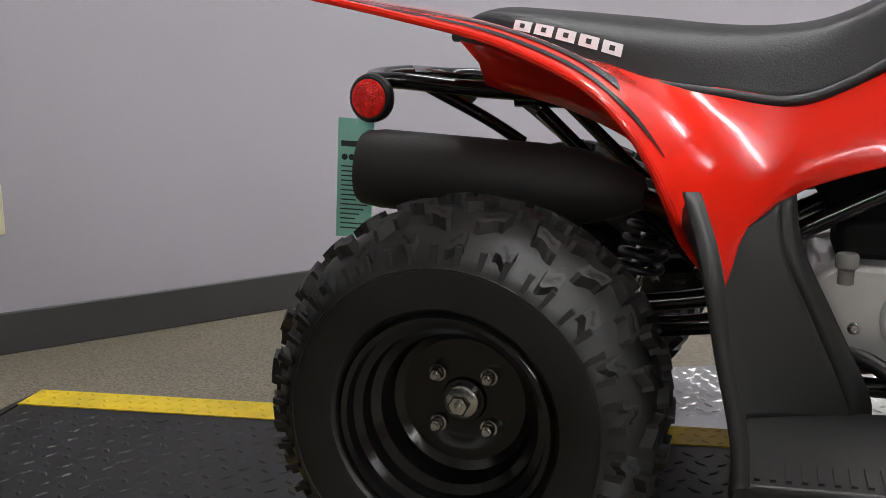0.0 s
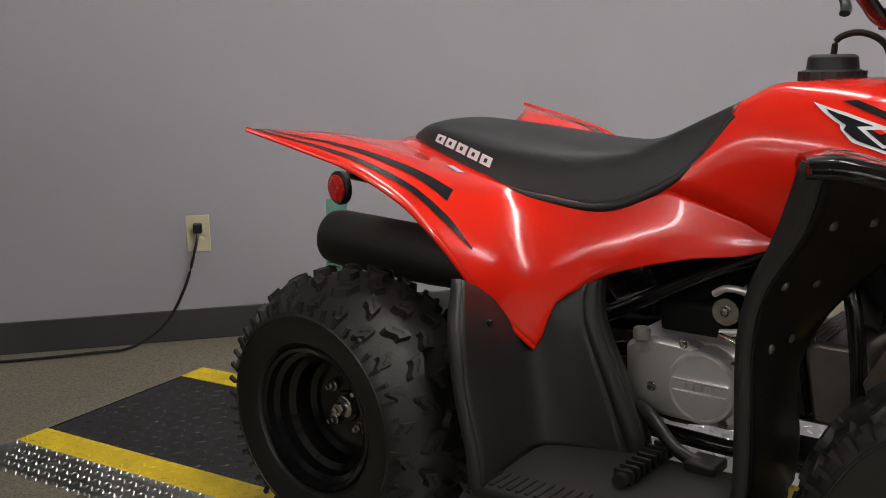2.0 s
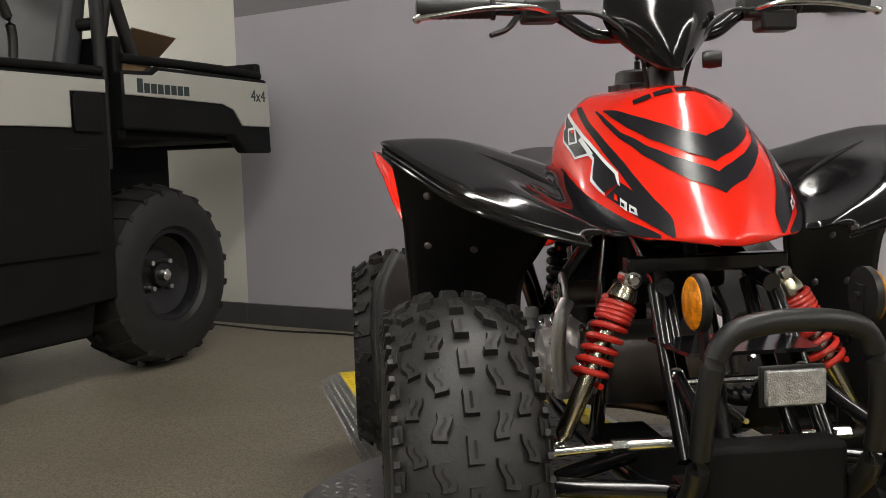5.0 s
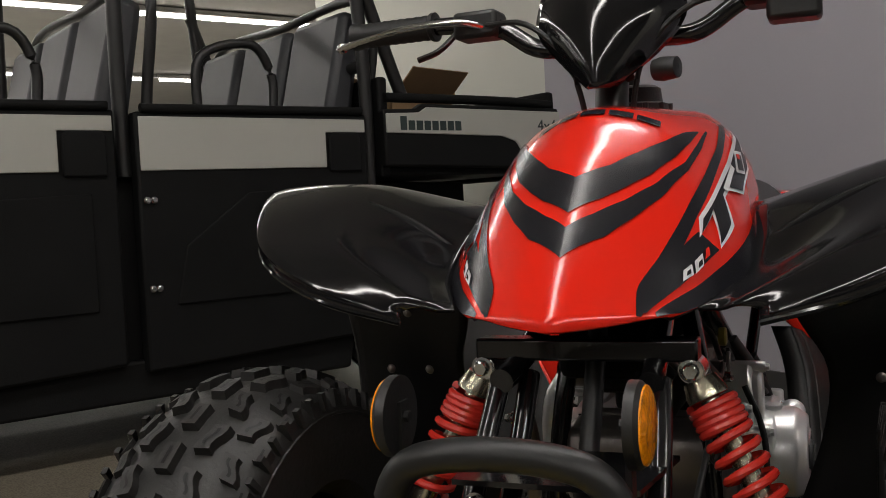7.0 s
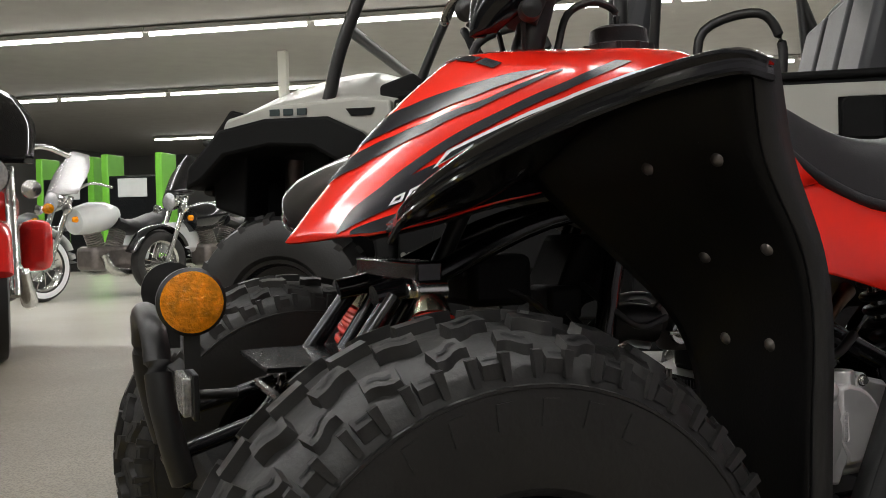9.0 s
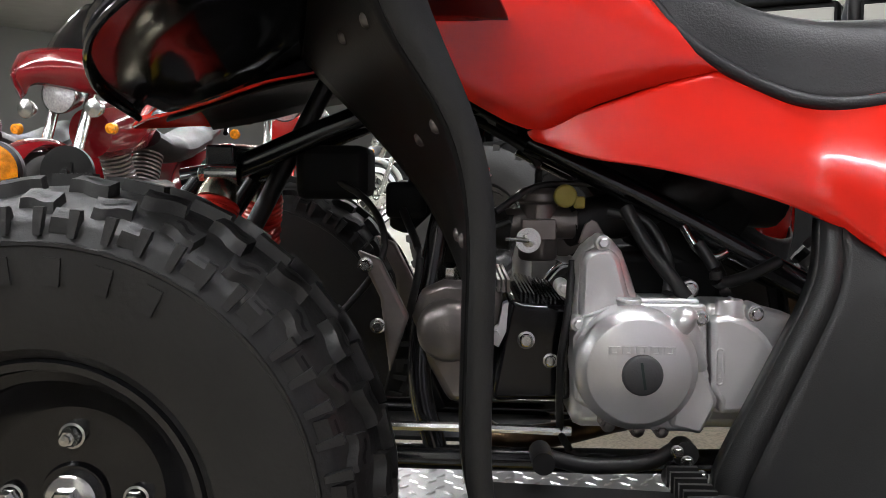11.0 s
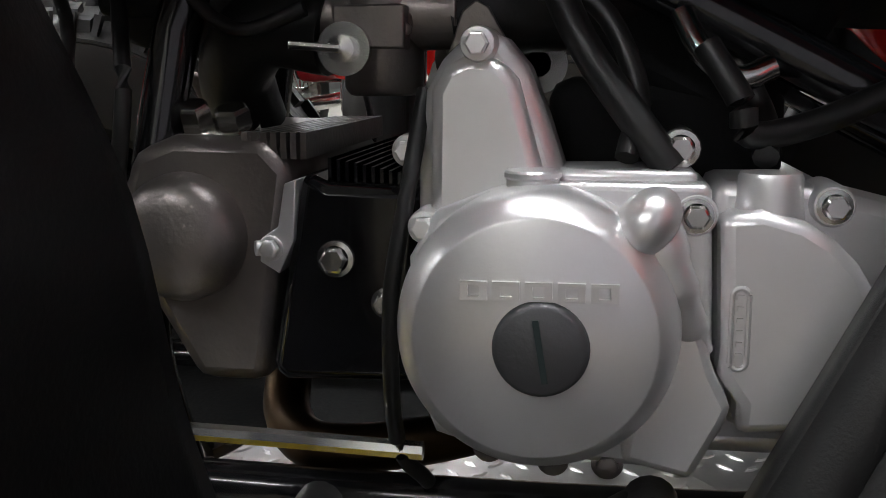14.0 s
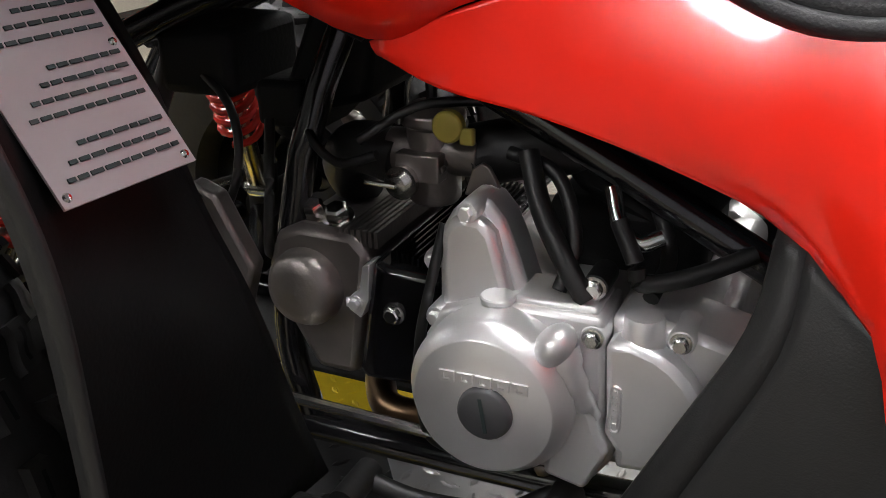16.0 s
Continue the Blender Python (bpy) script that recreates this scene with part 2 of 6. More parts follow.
class Surf:
    """A smooth sheet through a grid of points."""

    def __init__(self, grid):
        self.g = np.array(grid, float)
        us = np.linspace(0, self.g.shape[0] - 1, 60)
        vs = np.linspace(0, self.g.shape[1] - 1, 80)
        self.us, self.vs = us, vs
        self.dense = np.array([[self.at(u, v) for v in vs] for u in us])

    def at(self, u, v):
        def cr(p, t):
            n = len(p)
            i = min(max(int(math.floor(t)), 0), n - 2)
            t = t - i
            b, c = p[i], p[i + 1]
            a = p[i - 1] if i else 2 * b - c
            d = p[i + 2] if i + 2 < n else 2 * c - b
            return 0.5 * (2 * b + (c - a) * t + (2 * a - 5 * b + 4 * c - d) * t * t + (3 * b - a - 3 * c + d) * t ** 3)
        return cr(np.array([cr(row, v) for row in self.g]), u)

    def uv(self, p):
        d = ((self.dense - np.array(p)) ** 2).sum(-1)
        i, j = np.unravel_index(d.argmin(), d.shape)
        u, v = self.us[i], self.vs[j]
        du, dv = self.us[1], self.vs[1]
        for _ in range(12):
            best = min(((((self.at(min(max(u + a * du, 0), self.us[-1]), min(max(v + b * dv, 0), self.vs[-1])) - np.array(p)) ** 2).sum(), a, b) for a in (-1, 0, 1) for b in (-1, 0, 1)))
            u, v = min(max(u + best[1] * du, 0), self.us[-1]), min(max(v + best[2] * dv, 0), self.vs[-1])
            du, dv = du * 0.6, dv * 0.6
        return np.array([u, v])

    def normal(self, u, v, out):
        e = 0.02
        a = self.at(min(u + e, self.us[-1]), v) - self.at(max(u - e, 0), v)
        b = self.at(u, min(v + e, self.vs[-1])) - self.at(u, max(v - e, 0))
        n = np.cross(a, b)
        n = n / (np.linalg.norm(n) + 1e-12)
        return n if n @ np.array(out) > 0 else -n

    def mesh(self, nu=4, nv=4):
        bm = B()
        us = np.linspace(0, self.g.shape[0] - 1, (self.g.shape[0] - 1) * nu + 1)
        vs = np.linspace(0, self.g.shape[1] - 1, (self.g.shape[1] - 1) * nv + 1)
        grid = [[bm.verts.new(self.at(u, v)) for v in vs] for u in us]
        for i in range(len(us) - 1):
            for j in range(len(vs) - 1):
                bm.faces.new((grid[i][j], grid[i][j + 1], grid[i + 1][j + 1], grid[i + 1][j]))
        return bm

    def patch(self, outline, out, lift):
        """A thin sheet on the surface inside an outline of places near it."""
        bm = B()
        q = [self.uv(p) for p in outline]
        k = len(q)
        bm.faces.new([bm.verts.new((*(q[i] * (1 - f) + q[(i + 1) % k] * f), 0)) for i in range(k) for f in (0, 0.5)])
        bmesh.ops.triangulate(bm, faces=bm.faces)
        for _ in range(2):
            bmesh.ops.subdivide_edges(bm, edges=bm.edges, cuts=1, use_grid_fill=True)
        for v in bm.verts:
            u, w = v.co.x, v.co.y
            v.co = self.at(u, w) + self.normal(u, w, out) * lift
        return bm

    def ribbon(self, bm, edge_a, edge_b, out, lift=0.0018, n=24, k=5):
        """A thin sheet on the surface between two edges, each a line of places near it."""
        def lay(edge):
            q = np.array([self.uv(p) for p in edge])
            t = np.linspace(0, len(q) - 1, n)
            return np.stack([np.interp(t, range(len(q)), q[:, c]) for c in (0, 1)], 1)
        a, b = lay(edge_a), lay(edge_b)
        rows = []
        for s in np.linspace(0, 1, k):
            rows.append([bm.verts.new(self.at(*w) + self.normal(*w, out) * lift) for w in a * (1 - s) + b * s])
        for i in range(k - 1):
            for j in range(n - 1):
                bm.faces.new((rows[i][j], rows[i][j + 1], rows[i + 1][j + 1], rows[i + 1][j]))
        return bm


def words(name, text, size, m, material, parent=None, extrude=0.0008):
    cu = bpy.data.curves.new(name, "FONT")
    cu.body, cu.size, cu.extrude, cu.align_x, cu.align_y = text, size, extrude, "CENTER", "CENTER"
    tmp = new("lettering_source", cu)
    me = bpy.data.meshes.new_from_object(tmp.evaluated_get(bpy.context.evaluated_depsgraph_get()))
    bpy.data.objects.remove(tmp)
    me.name = name
    me.materials.clear()
    me.materials.append(material)
    ob = new(name, me)
    ob.parent = parent
    ob.matrix_local = m
    return ob


# ---- the room ----
def plate(a, b, z0, z1, thick, side):
    """A wall slab between two ground points; side +1 puts the thickness to the left of a to b."""
    bm = B()
    d = (Vector(b) - Vector(a)).normalized()
    nrm = Vector((-d.y, d.x)) * thick * side
    prism(bm, [tuple(a), tuple(b), tuple(Vector(b) + nrm), tuple(Vector(a) + nrm)], "z", z0, z1)
    return bm


W0, W1 = Vector((-2.359, -0.988)), Vector((-1.343, 0.320))
WD = (W1 - W0).normalized()
WN = Vector((WD.y, -WD.x))          # into the room
W_END = W0 + WD * 5.1
tagged(part("wall_west", plate(W0, W_END, FLOOR, 1.385, 0.12, 1), WALL, smooth=0), "lavender-grey painted showroom wall with scuffs", "wall", kind="structure")
tagged(part("wall_band", plate(W0 - WN * 0.002, W_END - WN * 0.002, 1.385, CEIL, 0.12, 1), BAND, smooth=0), "darker grey painted band above the wall", "wall", kind="structure")
WS = W0 - WD * 2.6
tagged(part("wall_white", plate(WS, W0, FLOOR, CEIL, 0.12, 1), WHITEWALL, smooth=0), "white painted wall section behind the utility vehicle", "wall", kind="structure")
tagged(part("wall_white_pier", plate(W_END, W_END + WD * 1.6, FLOOR, CEIL, 0.14, 1), WHITEWALL, smooth=0), "white painted wall pier beside the grey wall", "wall", kind="structure")
for a, b in ((WS, W0), (W0, W_END), (W_END, W_END + WD * 1.6)):
    tagged(part("baseboard", plate(a + WN * 0.001, b + WN * 0.001, FLOOR, FLOOR + 0.1, 0.012, -1), BASE, bevel=0.003), "charcoal vinyl cove base along the wall foot", "baseboard", kind="structure")

# the floor: speckled vinyl near, pale tile in the showroom beyond
ax2, ay2 = Vector((AX.x, AX.y)), Vector((AY.x, AY.y))
SPLIT = -3.35
def quad(bm, u0, u1, v0, v1, z):
    vs = [bm.verts.new((*(ax2 * u + ay2 * v), z)) for u, v in ((u0, v0), (u1, v0), (u1, v1), (u0, v1))]
    bm.faces.new(vs)
    return bm
tagged(part("floor", quad(B(), -14, 18, SPLIT, 9, FLOOR), FLOORM, smooth=0), "speckled grey-beige vinyl floor", "floor", kind="structure")
tagged(part("floor_tile", quad(B(), -14, 18, -31, SPLIT, FLOOR), TILE, smooth=0), "pale polished showroom tile floor", "floor", kind="structure")
tagged(part("ceiling", quad(B(), -14, 18, -31, 9, CEIL), CEILM, smooth=0), "grey suspended showroom ceiling", "ceiling", kind="structure")
def wall_uv(name, u0, v0, u1, v1, m, label):
    tagged(part(name, plate(ax2 * u0 + ay2 * v0, ax2 * u1 + ay2 * v1, FLOOR, CEIL, 0.15, -1), m, smooth=0), label, "wall", kind="structure")
wall_uv("wall_far", -14, -31, 18, -31, FARWALL, "grey far wall of the showroom")
wall_uv("wall_side", 18, -31, 18, 9, FARWALL, "grey side wall of the showroom")
# never in view: added so the closed room bounces the lamp light
wall_uv("wall_back", 18, 9, -14, 9, FARWALL, "unseen grey wall added to close the room behind the display")
wall_uv("wall_end", -14, 9, -14, -31, FARWALL, "grey end wall of the showroom")


def tube_fixture():
    t = thing("fluorescent_fixture", "long white ceiling fixture with a lit tube", "ceiling light", group="ceiling light rows")
    bm = B()
    box(bm, -1.15, -0.06, 0, 1.15, 0.06, 0.06)
    part("housing", bm, CEILM, t, bevel=0.006)
    bm = B()
    rod(bm, (-1.1, 0, -0.03), (1.1, 0, -0.03), 0.028, 10)
    part("tube", bm, TUBE, t, "glowing white tube")
    return t


fix = tube_fixture()
rot = Matrix.Rotation(radians(BUILD), 4, "Z")
first = True
for at in ROWS_AT:
    for k in range(-4, 6):
        p = AX * (k * 2.32 + 1.0) + AY * at + Vector((0, 0, CEIL - 0.08))
        if first:
            fix.matrix_world = Matrix.Translation(p) @ rot
            first = False
        else:
            copy_thing(fix, Matrix.Translation(p) @ rot)

# dark capital letters hung on the wall: only their feet are seen, so plain bars
def wall_m(s, z, off=0.0):
    """A frame on the grey wall, s metres from its white corner: x along the wall, y into the wall."""
    p = W0 + WD * s + WN * off
    return Matrix.Translation((p.x, p.y, z)) @ Matrix.Rotation(math.atan2(WD.y, WD.x), 4, "Z")
sign = thing("wall_sign", "dark grey cut-out sign shapes on the wall", "sign", wall_m(2.55, 1.26, 0.004))
for i, (a, b, z0) in enumerate(((-0.32, -0.24, -0.13), (-0.14, -0.06, -0.13), (0.04, 0.16, -0.14), (0.24, 0.36, -0.14))):
    bm = B()
    box(bm, a, -0.012, z0, b, 0.0, 0.12)
    part("sign_bar", bm, BAND, sign, bevel=0.002)

# wall outlet with a plug and a cord that runs down to the floor
OUT_S = (W1 - W0).length
outlet = thing("wall_outlet", "ivory duplex outlet with a dark plug", "outlet", wall_m(OUT_S - 0.022, 0.297, 0.0))
bm = B()
box(bm, -0.036, -0.006, -0.058, 0.036, 0, 0.058)
part("cover_plate", bm, IVORY, outlet, bevel=0.002)
for dz in (0.021, -0.021):
    bm = B()
    spin(bm, [(0.0001, -0.0085), (0.0165, -0.0085), (0.0165, -0.005)], 20, "y", Matrix.Translation((0, 0, dz)))
    part("socket", bm, IVORY, outlet)
bm = B()
spin(bm, [(0.0001, -0.008), (0.003, -0.008), (0.003, -0.005)], 10, "y")
part("screw", bm, STEEL, outlet)
plug = thing("power_cord", "black power cord plugged in and trailing along the floor", "cord", wall_m(OUT_S - 0.022, 0.0, 0.0))
bm = B()
box(bm, -0.014, -0.04, 0.302, 0.014, -0.009, 0.332)
part("plug", bm, HOSE, plug, bevel=0.004)
bm = B()
tube(bm, [(0, -0.035, 0.304), (-0.01, -0.06, 0.26), (-0.05, -0.075, 0.14), (-0.12, -0.085, 0.03), (-0.22, -0.09, -0.03), (-0.34, -0.095, FLOOR + 0.008), (-0.6, -0.1, FLOOR + 0.005), (-1.0, -0.09, FLOOR + 0.005), (-1.35, -0.13, FLOOR + 0.005), (-1.8, -0.1, FLOOR + 0.005), (-2.3, -0.12, FLOOR + 0.005)], 0.0045, 8, 8)
part("cable", bm, HOSE, plug)

# ---- the display platform: ribbed mat with yellow edges and checker-plate ramps ----
PLAT = thing("display_platform", "low black ribbed platform with yellow edges and checker-plate bevels", "platform", Matrix.Translation((-0.915, -0.55, 0)) @ Matrix.Rotation(math.atan(0.146), 4, "Z"))
PL, PW_ = 3.1, 0.583
bm = B()
box(bm, 0.004, 0.08, FLOOR + 0.001, PL, PW_ - 0.08, -0.002)
part("mat", bm, MATBLK, PLAT, "black ribbed rubber mat")
for nm, y0, y1 in (("near", 0.0, 0.08), ("far", PW_ - 0.08, PW_)):
    bm = B()
    box(bm, 0, y0, FLOOR + 0.001, PL, y1, 0.0)
    part("edge_strip", bm, YELLOW, PLAT, "yellow painted edge strip")
BEV = 0.068
bm = B()
vs = [bm.verts.new(p) for p in ((0, 0, 0), (PL, 0, 0), (PL, -BEV, FLOOR), (-0.11, -BEV + 0.015, FLOOR), (0, 0, FLOOR), (PL, 0, FLOOR))]
for f in ((0, 1, 2, 3), (0, 3, 4), (1, 5, 2), (0, 4, 5, 1), (4, 3, 2, 5)):
    bm.faces.new([vs[i] for i in f])
part("bevel_ramp", bm, ALU, PLAT, "aluminium checker-plate bevel", smooth=0)
part("end_ramp", prism(B(), [(0.0, -0.001), (-0.09, FLOOR + 0.001), (0.0, FLOOR + 0.001)], "y", 0.0, PW_), MATBLK, PLAT, "black sloping platform end", smooth=0)
bm = B()
prism(bm, [(PW_, 0.0), (PW_ + 0.085, FLOOR), (PW_, FLOOR)], "x", 0, PL)
part("bevel_ramp", bm, ALU, PLAT, "aluminium checker-plate bevel")


def lozenges(bm, spots, length=0.022, width=0.008, h=0.0022, frame_m=None):
    for x, y, a in spots:
        c, s = math.cos(a), math.sin(a)
        pts = []
        for dx, dy in ((-length / 2, 0), (-length * 0.2, -width / 2), (length * 0.2, -width / 2), (length / 2, 0), (length * 0.2, width / 2), (-length * 0.2, width / 2)):
            pts.append((x + dx * c - dy * s, y + dx * s + dy * c))
        lo = [bm.verts.new((p[0], p[1], 0)) for p in pts]
        hi = [bm.verts.new((x + (p[0] - x) * 0.55, y + (p[1] - y) * 0.55, h)) for p in pts]
        bm.faces.new(hi)
        for i in range(6):
            bm.faces.new((lo[i], lo[(i + 1) % 6], hi[(i + 1) % 6], hi[i]))
    if frame_m is not None:
        bmesh.ops.transform(bm, matrix=frame_m, verts=bm.verts)
    return bm


def tread_spots(x0, x1, y0, y1, step=0.026, keep=lambda x, y: True):
    out, i = [], 0
    y = y0
    while y < y1:
        x = x0 + (step / 2 if i % 2 else 0)
        j = 0
        while x < x1:
            if keep(x, y):
                out.append((x, y, radians(45 if (i + j) % 2 else -45)))
            x += step
            j += 1
        y += step
        i += 1
    return out


slope = math.hypot(BEV, FLOOR)
tilt = Matrix.Rotation(math.atan2(-FLOOR, BEV), 4, "X")
bm = lozenges(B(), tread_spots(0.005, 2.2, -slope + 0.009, -0.004, 0.017), 0.015, 0.006, 0.0018, frame_m=tilt)
tagged(part("bevel_studs", bm, ALU, PLAT, smooth=0), kind="stuff")
bm = lozenges(B(), tread_spots(0.02, 2.2, 0.09, PW_ - 0.085, 0.034), 0.028, 0.009, 0.002, Matrix.Translation((0, 0, -0.002)))
tagged(part("mat_studs", bm, MATBLK, PLAT, smooth=0), kind="stuff")
for y0, y1 in ((0.006, 0.076), (PW_ - 0.074, PW_ - 0.004)):
    bm = lozenges(B(), tread_spots(0.012, 2.2, y0 + 0.01, y1, 0.026), 0.02, 0.007, 0.0015)
    tagged(part("strip_studs", bm, YELLOW, PLAT, smooth=0), kind="stuff")

DISC = thing("turntable_plate", "round aluminium checker-plate turntable under the platform", "turntable", Matrix.Translation((0.49, 0.0, 0)))
bm = B()
spin(bm, [(0.0001, -0.012), (0.655, -0.012), (0.665, -0.02), (0.665, FLOOR + 0.001), (0.0001, FLOOR + 0.001)], 96, "z")
part("disc", bm, ALU, DISC)
pin = PLAT.matrix_world.inverted()
def off_mat(x, y):
    q = pin @ Vector((x + 0.49, y, 0))
    return x * x + y * y < 0.645 ** 2 and not (-0.09 < q.y < PW_ + 0.09)
bm = lozenges(B(), tread_spots(-0.66, 0.66, -0.66, 0.66, 0.03, off_mat), 0.026, 0.009, 0.002, Matrix.Translation((0, 0, -0.012)))
tagged(part("disc_studs", bm, ALU, DISC, smooth=0), kind="stuff")
CPL = thing("centre_plate", "small worn checker plate set into the mat", "plate", Matrix.Translation((0.53, -0.17, 0.0)) @ Matrix.Rotation(radians(36), 4, "Z"))
bm = B()
box(bm, -0.24, -0.15, -0.004, 0.24, 0.15, 0.004)
part("sheet", bm, ALU, CPL, bevel=0.001)
bm = lozenges(B(), tread_spots(-0.225, 0.225, -0.135, 0.14, 0.03), 0.026, 0.009, 0.002, Matrix.Translation((0, 0, 0.004)))
tagged(part("sheet_studs", bm, ALU, CPL, smooth=0), kind="stuff")

# ---- the quad bike ----
QUAD = thing("quad_bike", "red youth quad bike with black fenders and knobbly tyres", "quad bike")
SIDES = (-1, 1)


def mir(pts, s):
    return [(p[0], p[1] * s, p[2]) for p in pts]


def tyre_mesh(R, w, rb, cols, count, drop, ridge):
    """A knobbly tyre round the y axis: carcass and joined tread blocks."""
    lug = 0.0125 if w > 0.1 else 0.0095
    base = R - lug
    bm = B()
    prof = [(rb - 0.004, w * 0.62), (rb + 0.002, w * 0.80), (rb + 0.012, w * 0.93), (rb + 0.03, w * 0.985), (ridge - 0.006, w), (ridge - 0.002, w * 0.997), (ridge - 0.0012, w * 1.014), (ridge + 0.0012, w * 1.014), (ridge + 0.002, w * 0.992),
            (ridge + (base - drop * 0.76 - ridge) * 0.4, w * 0.972), (ridge + (base - drop * 0.76 - ridge) * 0.8, w * 0.93)]
    def crown(b):
        return base - drop * (abs(b) / w) ** 2.4
    for k in range(8, -9, -1):
        prof.append((crown(w * 0.9 * k / 8), w * 0.9 * k / 8))
    prof += [(r, -a) for r, a in prof[:11]][::-1]
    spin(bm, prof, 72, "y")
    carcass, bm, slit = bm, B(), B()
    wave = [-0.5, -0.3, -0.1, 0.1, 0.3, 0.5]
    def outline(kind):
        if kind == "z":
            off = [0.20, 0.24, 0.12, -0.12, -0.24, -0.20]
            return [(a, -0.5 + o) for a, o in zip(wave, off)] + [(a, 0.5 + o) for a, o in zip(wave[::-1], off[::-1])], list(zip(wave, off))
        return [(-0.5, -0.5), (0.5, -0.5), (0.5, 0.5), (-0.5, 0.5)], [(-0.5, 0), (0.5, 0)]
    for lat, la, lb, kind, phase, skew in cols:
        for i in range(count):
            th = 2 * math.pi * (i + phase) / count
            pts, mid = outline(kind)
            m = -1 if i % 2 else 1
            def put(target, a, b, h):
                x, y = a * la + skew * b * lb, lat + b * lb * m
                r = crown(y) + h * (1.0 if abs(lat) < w * 0.7 else 0.75)
                return target.verts.new((r * math.cos(th + x / base), y, r * math.sin(th + x / base)))
            lo, hi = [put(bm, a * 1.06, b * 1.1, -0.004) for a, b in pts], [put(bm, a * 0.95, b * 0.9, lug) for a, b in pts]
            k = len(pts)
            if m < 0:
                lo, hi = lo[::-1], hi[::-1]
            bm.faces.new(hi)
            for j in range(k):
                bm.faces.new((lo[j], lo[(j + 1) % k], hi[(j + 1) % k], hi[j]))
            a_ = [put(slit, a * 0.62, b * 0.9 - 0.10, lug + 0.0007) for a, b in mid]
            b_ = [put(slit, a * 0.62, b * 0.9 + 0.10, lug + 0.0007) for a, b in mid]
            for j in range(len(mid) - 1):
                slit.faces.new((a_[j], a_[j + 1], b_[j + 1], b_[j]))
    # small ribs on the shoulder
    for i in range(count * 2):
        th = 2 * math.pi * (i + 0.3) / (count * 2)
        for s in (-1, 1):
            lo, hi = [], []
            for a, r in ((-0.003, ridge + 0.006), (0.003, ridge + 0.006), (0.004, ridge + 0.026), (-0.004, ridge + 0.026)):
                y = s * (w * 0.985 if r < ridge + 0.01 else w * 0.948)
                t = th + a / base
                lo.append(bm.verts.new((r * math.cos(t), y - s * 0.003, r * math.sin(t))))
                hi.append(bm.verts.new((r * math.cos(t), y + s * 0.0035, r * math.sin(t))))
            bm.faces.new(hi)
            for j in range(4):
                bm.faces.new((lo[j], lo[(j + 1) % 4], hi[(j + 1) % 4], hi[j]))
    return carcass, bm, slit


def wheel(name, centre, side, R, w, rb, cols, count, hub_out, lugs, drop, ridge, lip, turned):
    wh = new(name)
    wh.parent = QUAD
    wh.matrix_local = Matrix.Translation(centre) @ Matrix.Rotation(0 if side > 0 else math.pi, 4, "Z")
    carcass, lugs_bm, slit = tyre_mesh(R, w, rb, cols, count, drop, ridge)
    part("tyre", carcass, TYRE, wh, smooth=30)
    tagged(part("tread", lugs_bm, TYRE, wh, smooth=30), kind="stuff")
    tagged(part("tread_slit", slit, INNER, wh, smooth=0), kind="stuff")
    bm = B()
    spin(bm, [(rb + 0.004, w * 0.60), (rb + 0.005, lip - 0.004), (rb + 0.001, lip), (rb - 0.005, lip - 0.003), (rb - 0.008, lip - 0.016), (rb - 0.017, lip - 0.022), (rb - 0.020, lip - 0.040), (rb - 0.030, lip - 0.048), (rb - 0.036, hub_out - 0.012),
              (rb - 0.046, hub_out - 0.018), (0.06, hub_out - 0.018), (0.05, hub_out - 0.022), (0.028, hub_out - 0.022), (0.026, hub_out - 0.016), (0.0001, hub_out - 0.016)], 64, "y")
    spin(bm, [(rb - 0.03, -w * 0.2), (rb - 0.006, -w * 0.5), (rb + 0.003, -w * 0.8), (rb + 0.004, -w * 0.6)], 64, "y")
    part("rim", bm, RIM, wh, smooth=30)
    bm = B()
    spin(bm, [(0.021, hub_out - 0.016), (0.021, hub_out - 0.008), (0.0185, hub_out - 0.006), (0.0001, hub_out - 0.006)], 28, "y")
    spin(bm, [(0.013, hub_out - 0.006), (0.013, hub_out + 0.004), (0.011, hub_out + 0.006), (0.0001, hub_out + 0.006)], 6, "y")
    spin(bm, [(0.006, hub_out + 0.006), (0.006, hub_out + 0.013), (0.0001, hub_out + 0.014)], 12, "y")
    part("axle_nut", bm, CHROME, wh, "zinc castle nut and washer")
    for i in range(4):
        t = turned + i * math.pi / 2
        p = (math.cos(t) * lugs, hub_out - 0.018, math.sin(t) * lugs)
        bm = B()
        spin(bm, [(0.0105, 0), (0.0105, 0.002), (0.0085, 0.0025)], 18, "y", Matrix.Translation(p))
        spin(bm, [(0.008, 0.002), (0.008, 0.010), (0.006, 0.012), (0.0001, 0.012)], 6, "y", Matrix.Translation(p))
        spin(bm, [(0.0042, 0.012), (0.0042, 0.018), (0.0001, 0.0185)], 10, "y", Matrix.Translation(p))
        part("wheel_nut", bm, CHROME, wh, "zinc wheel nut")
    return wh


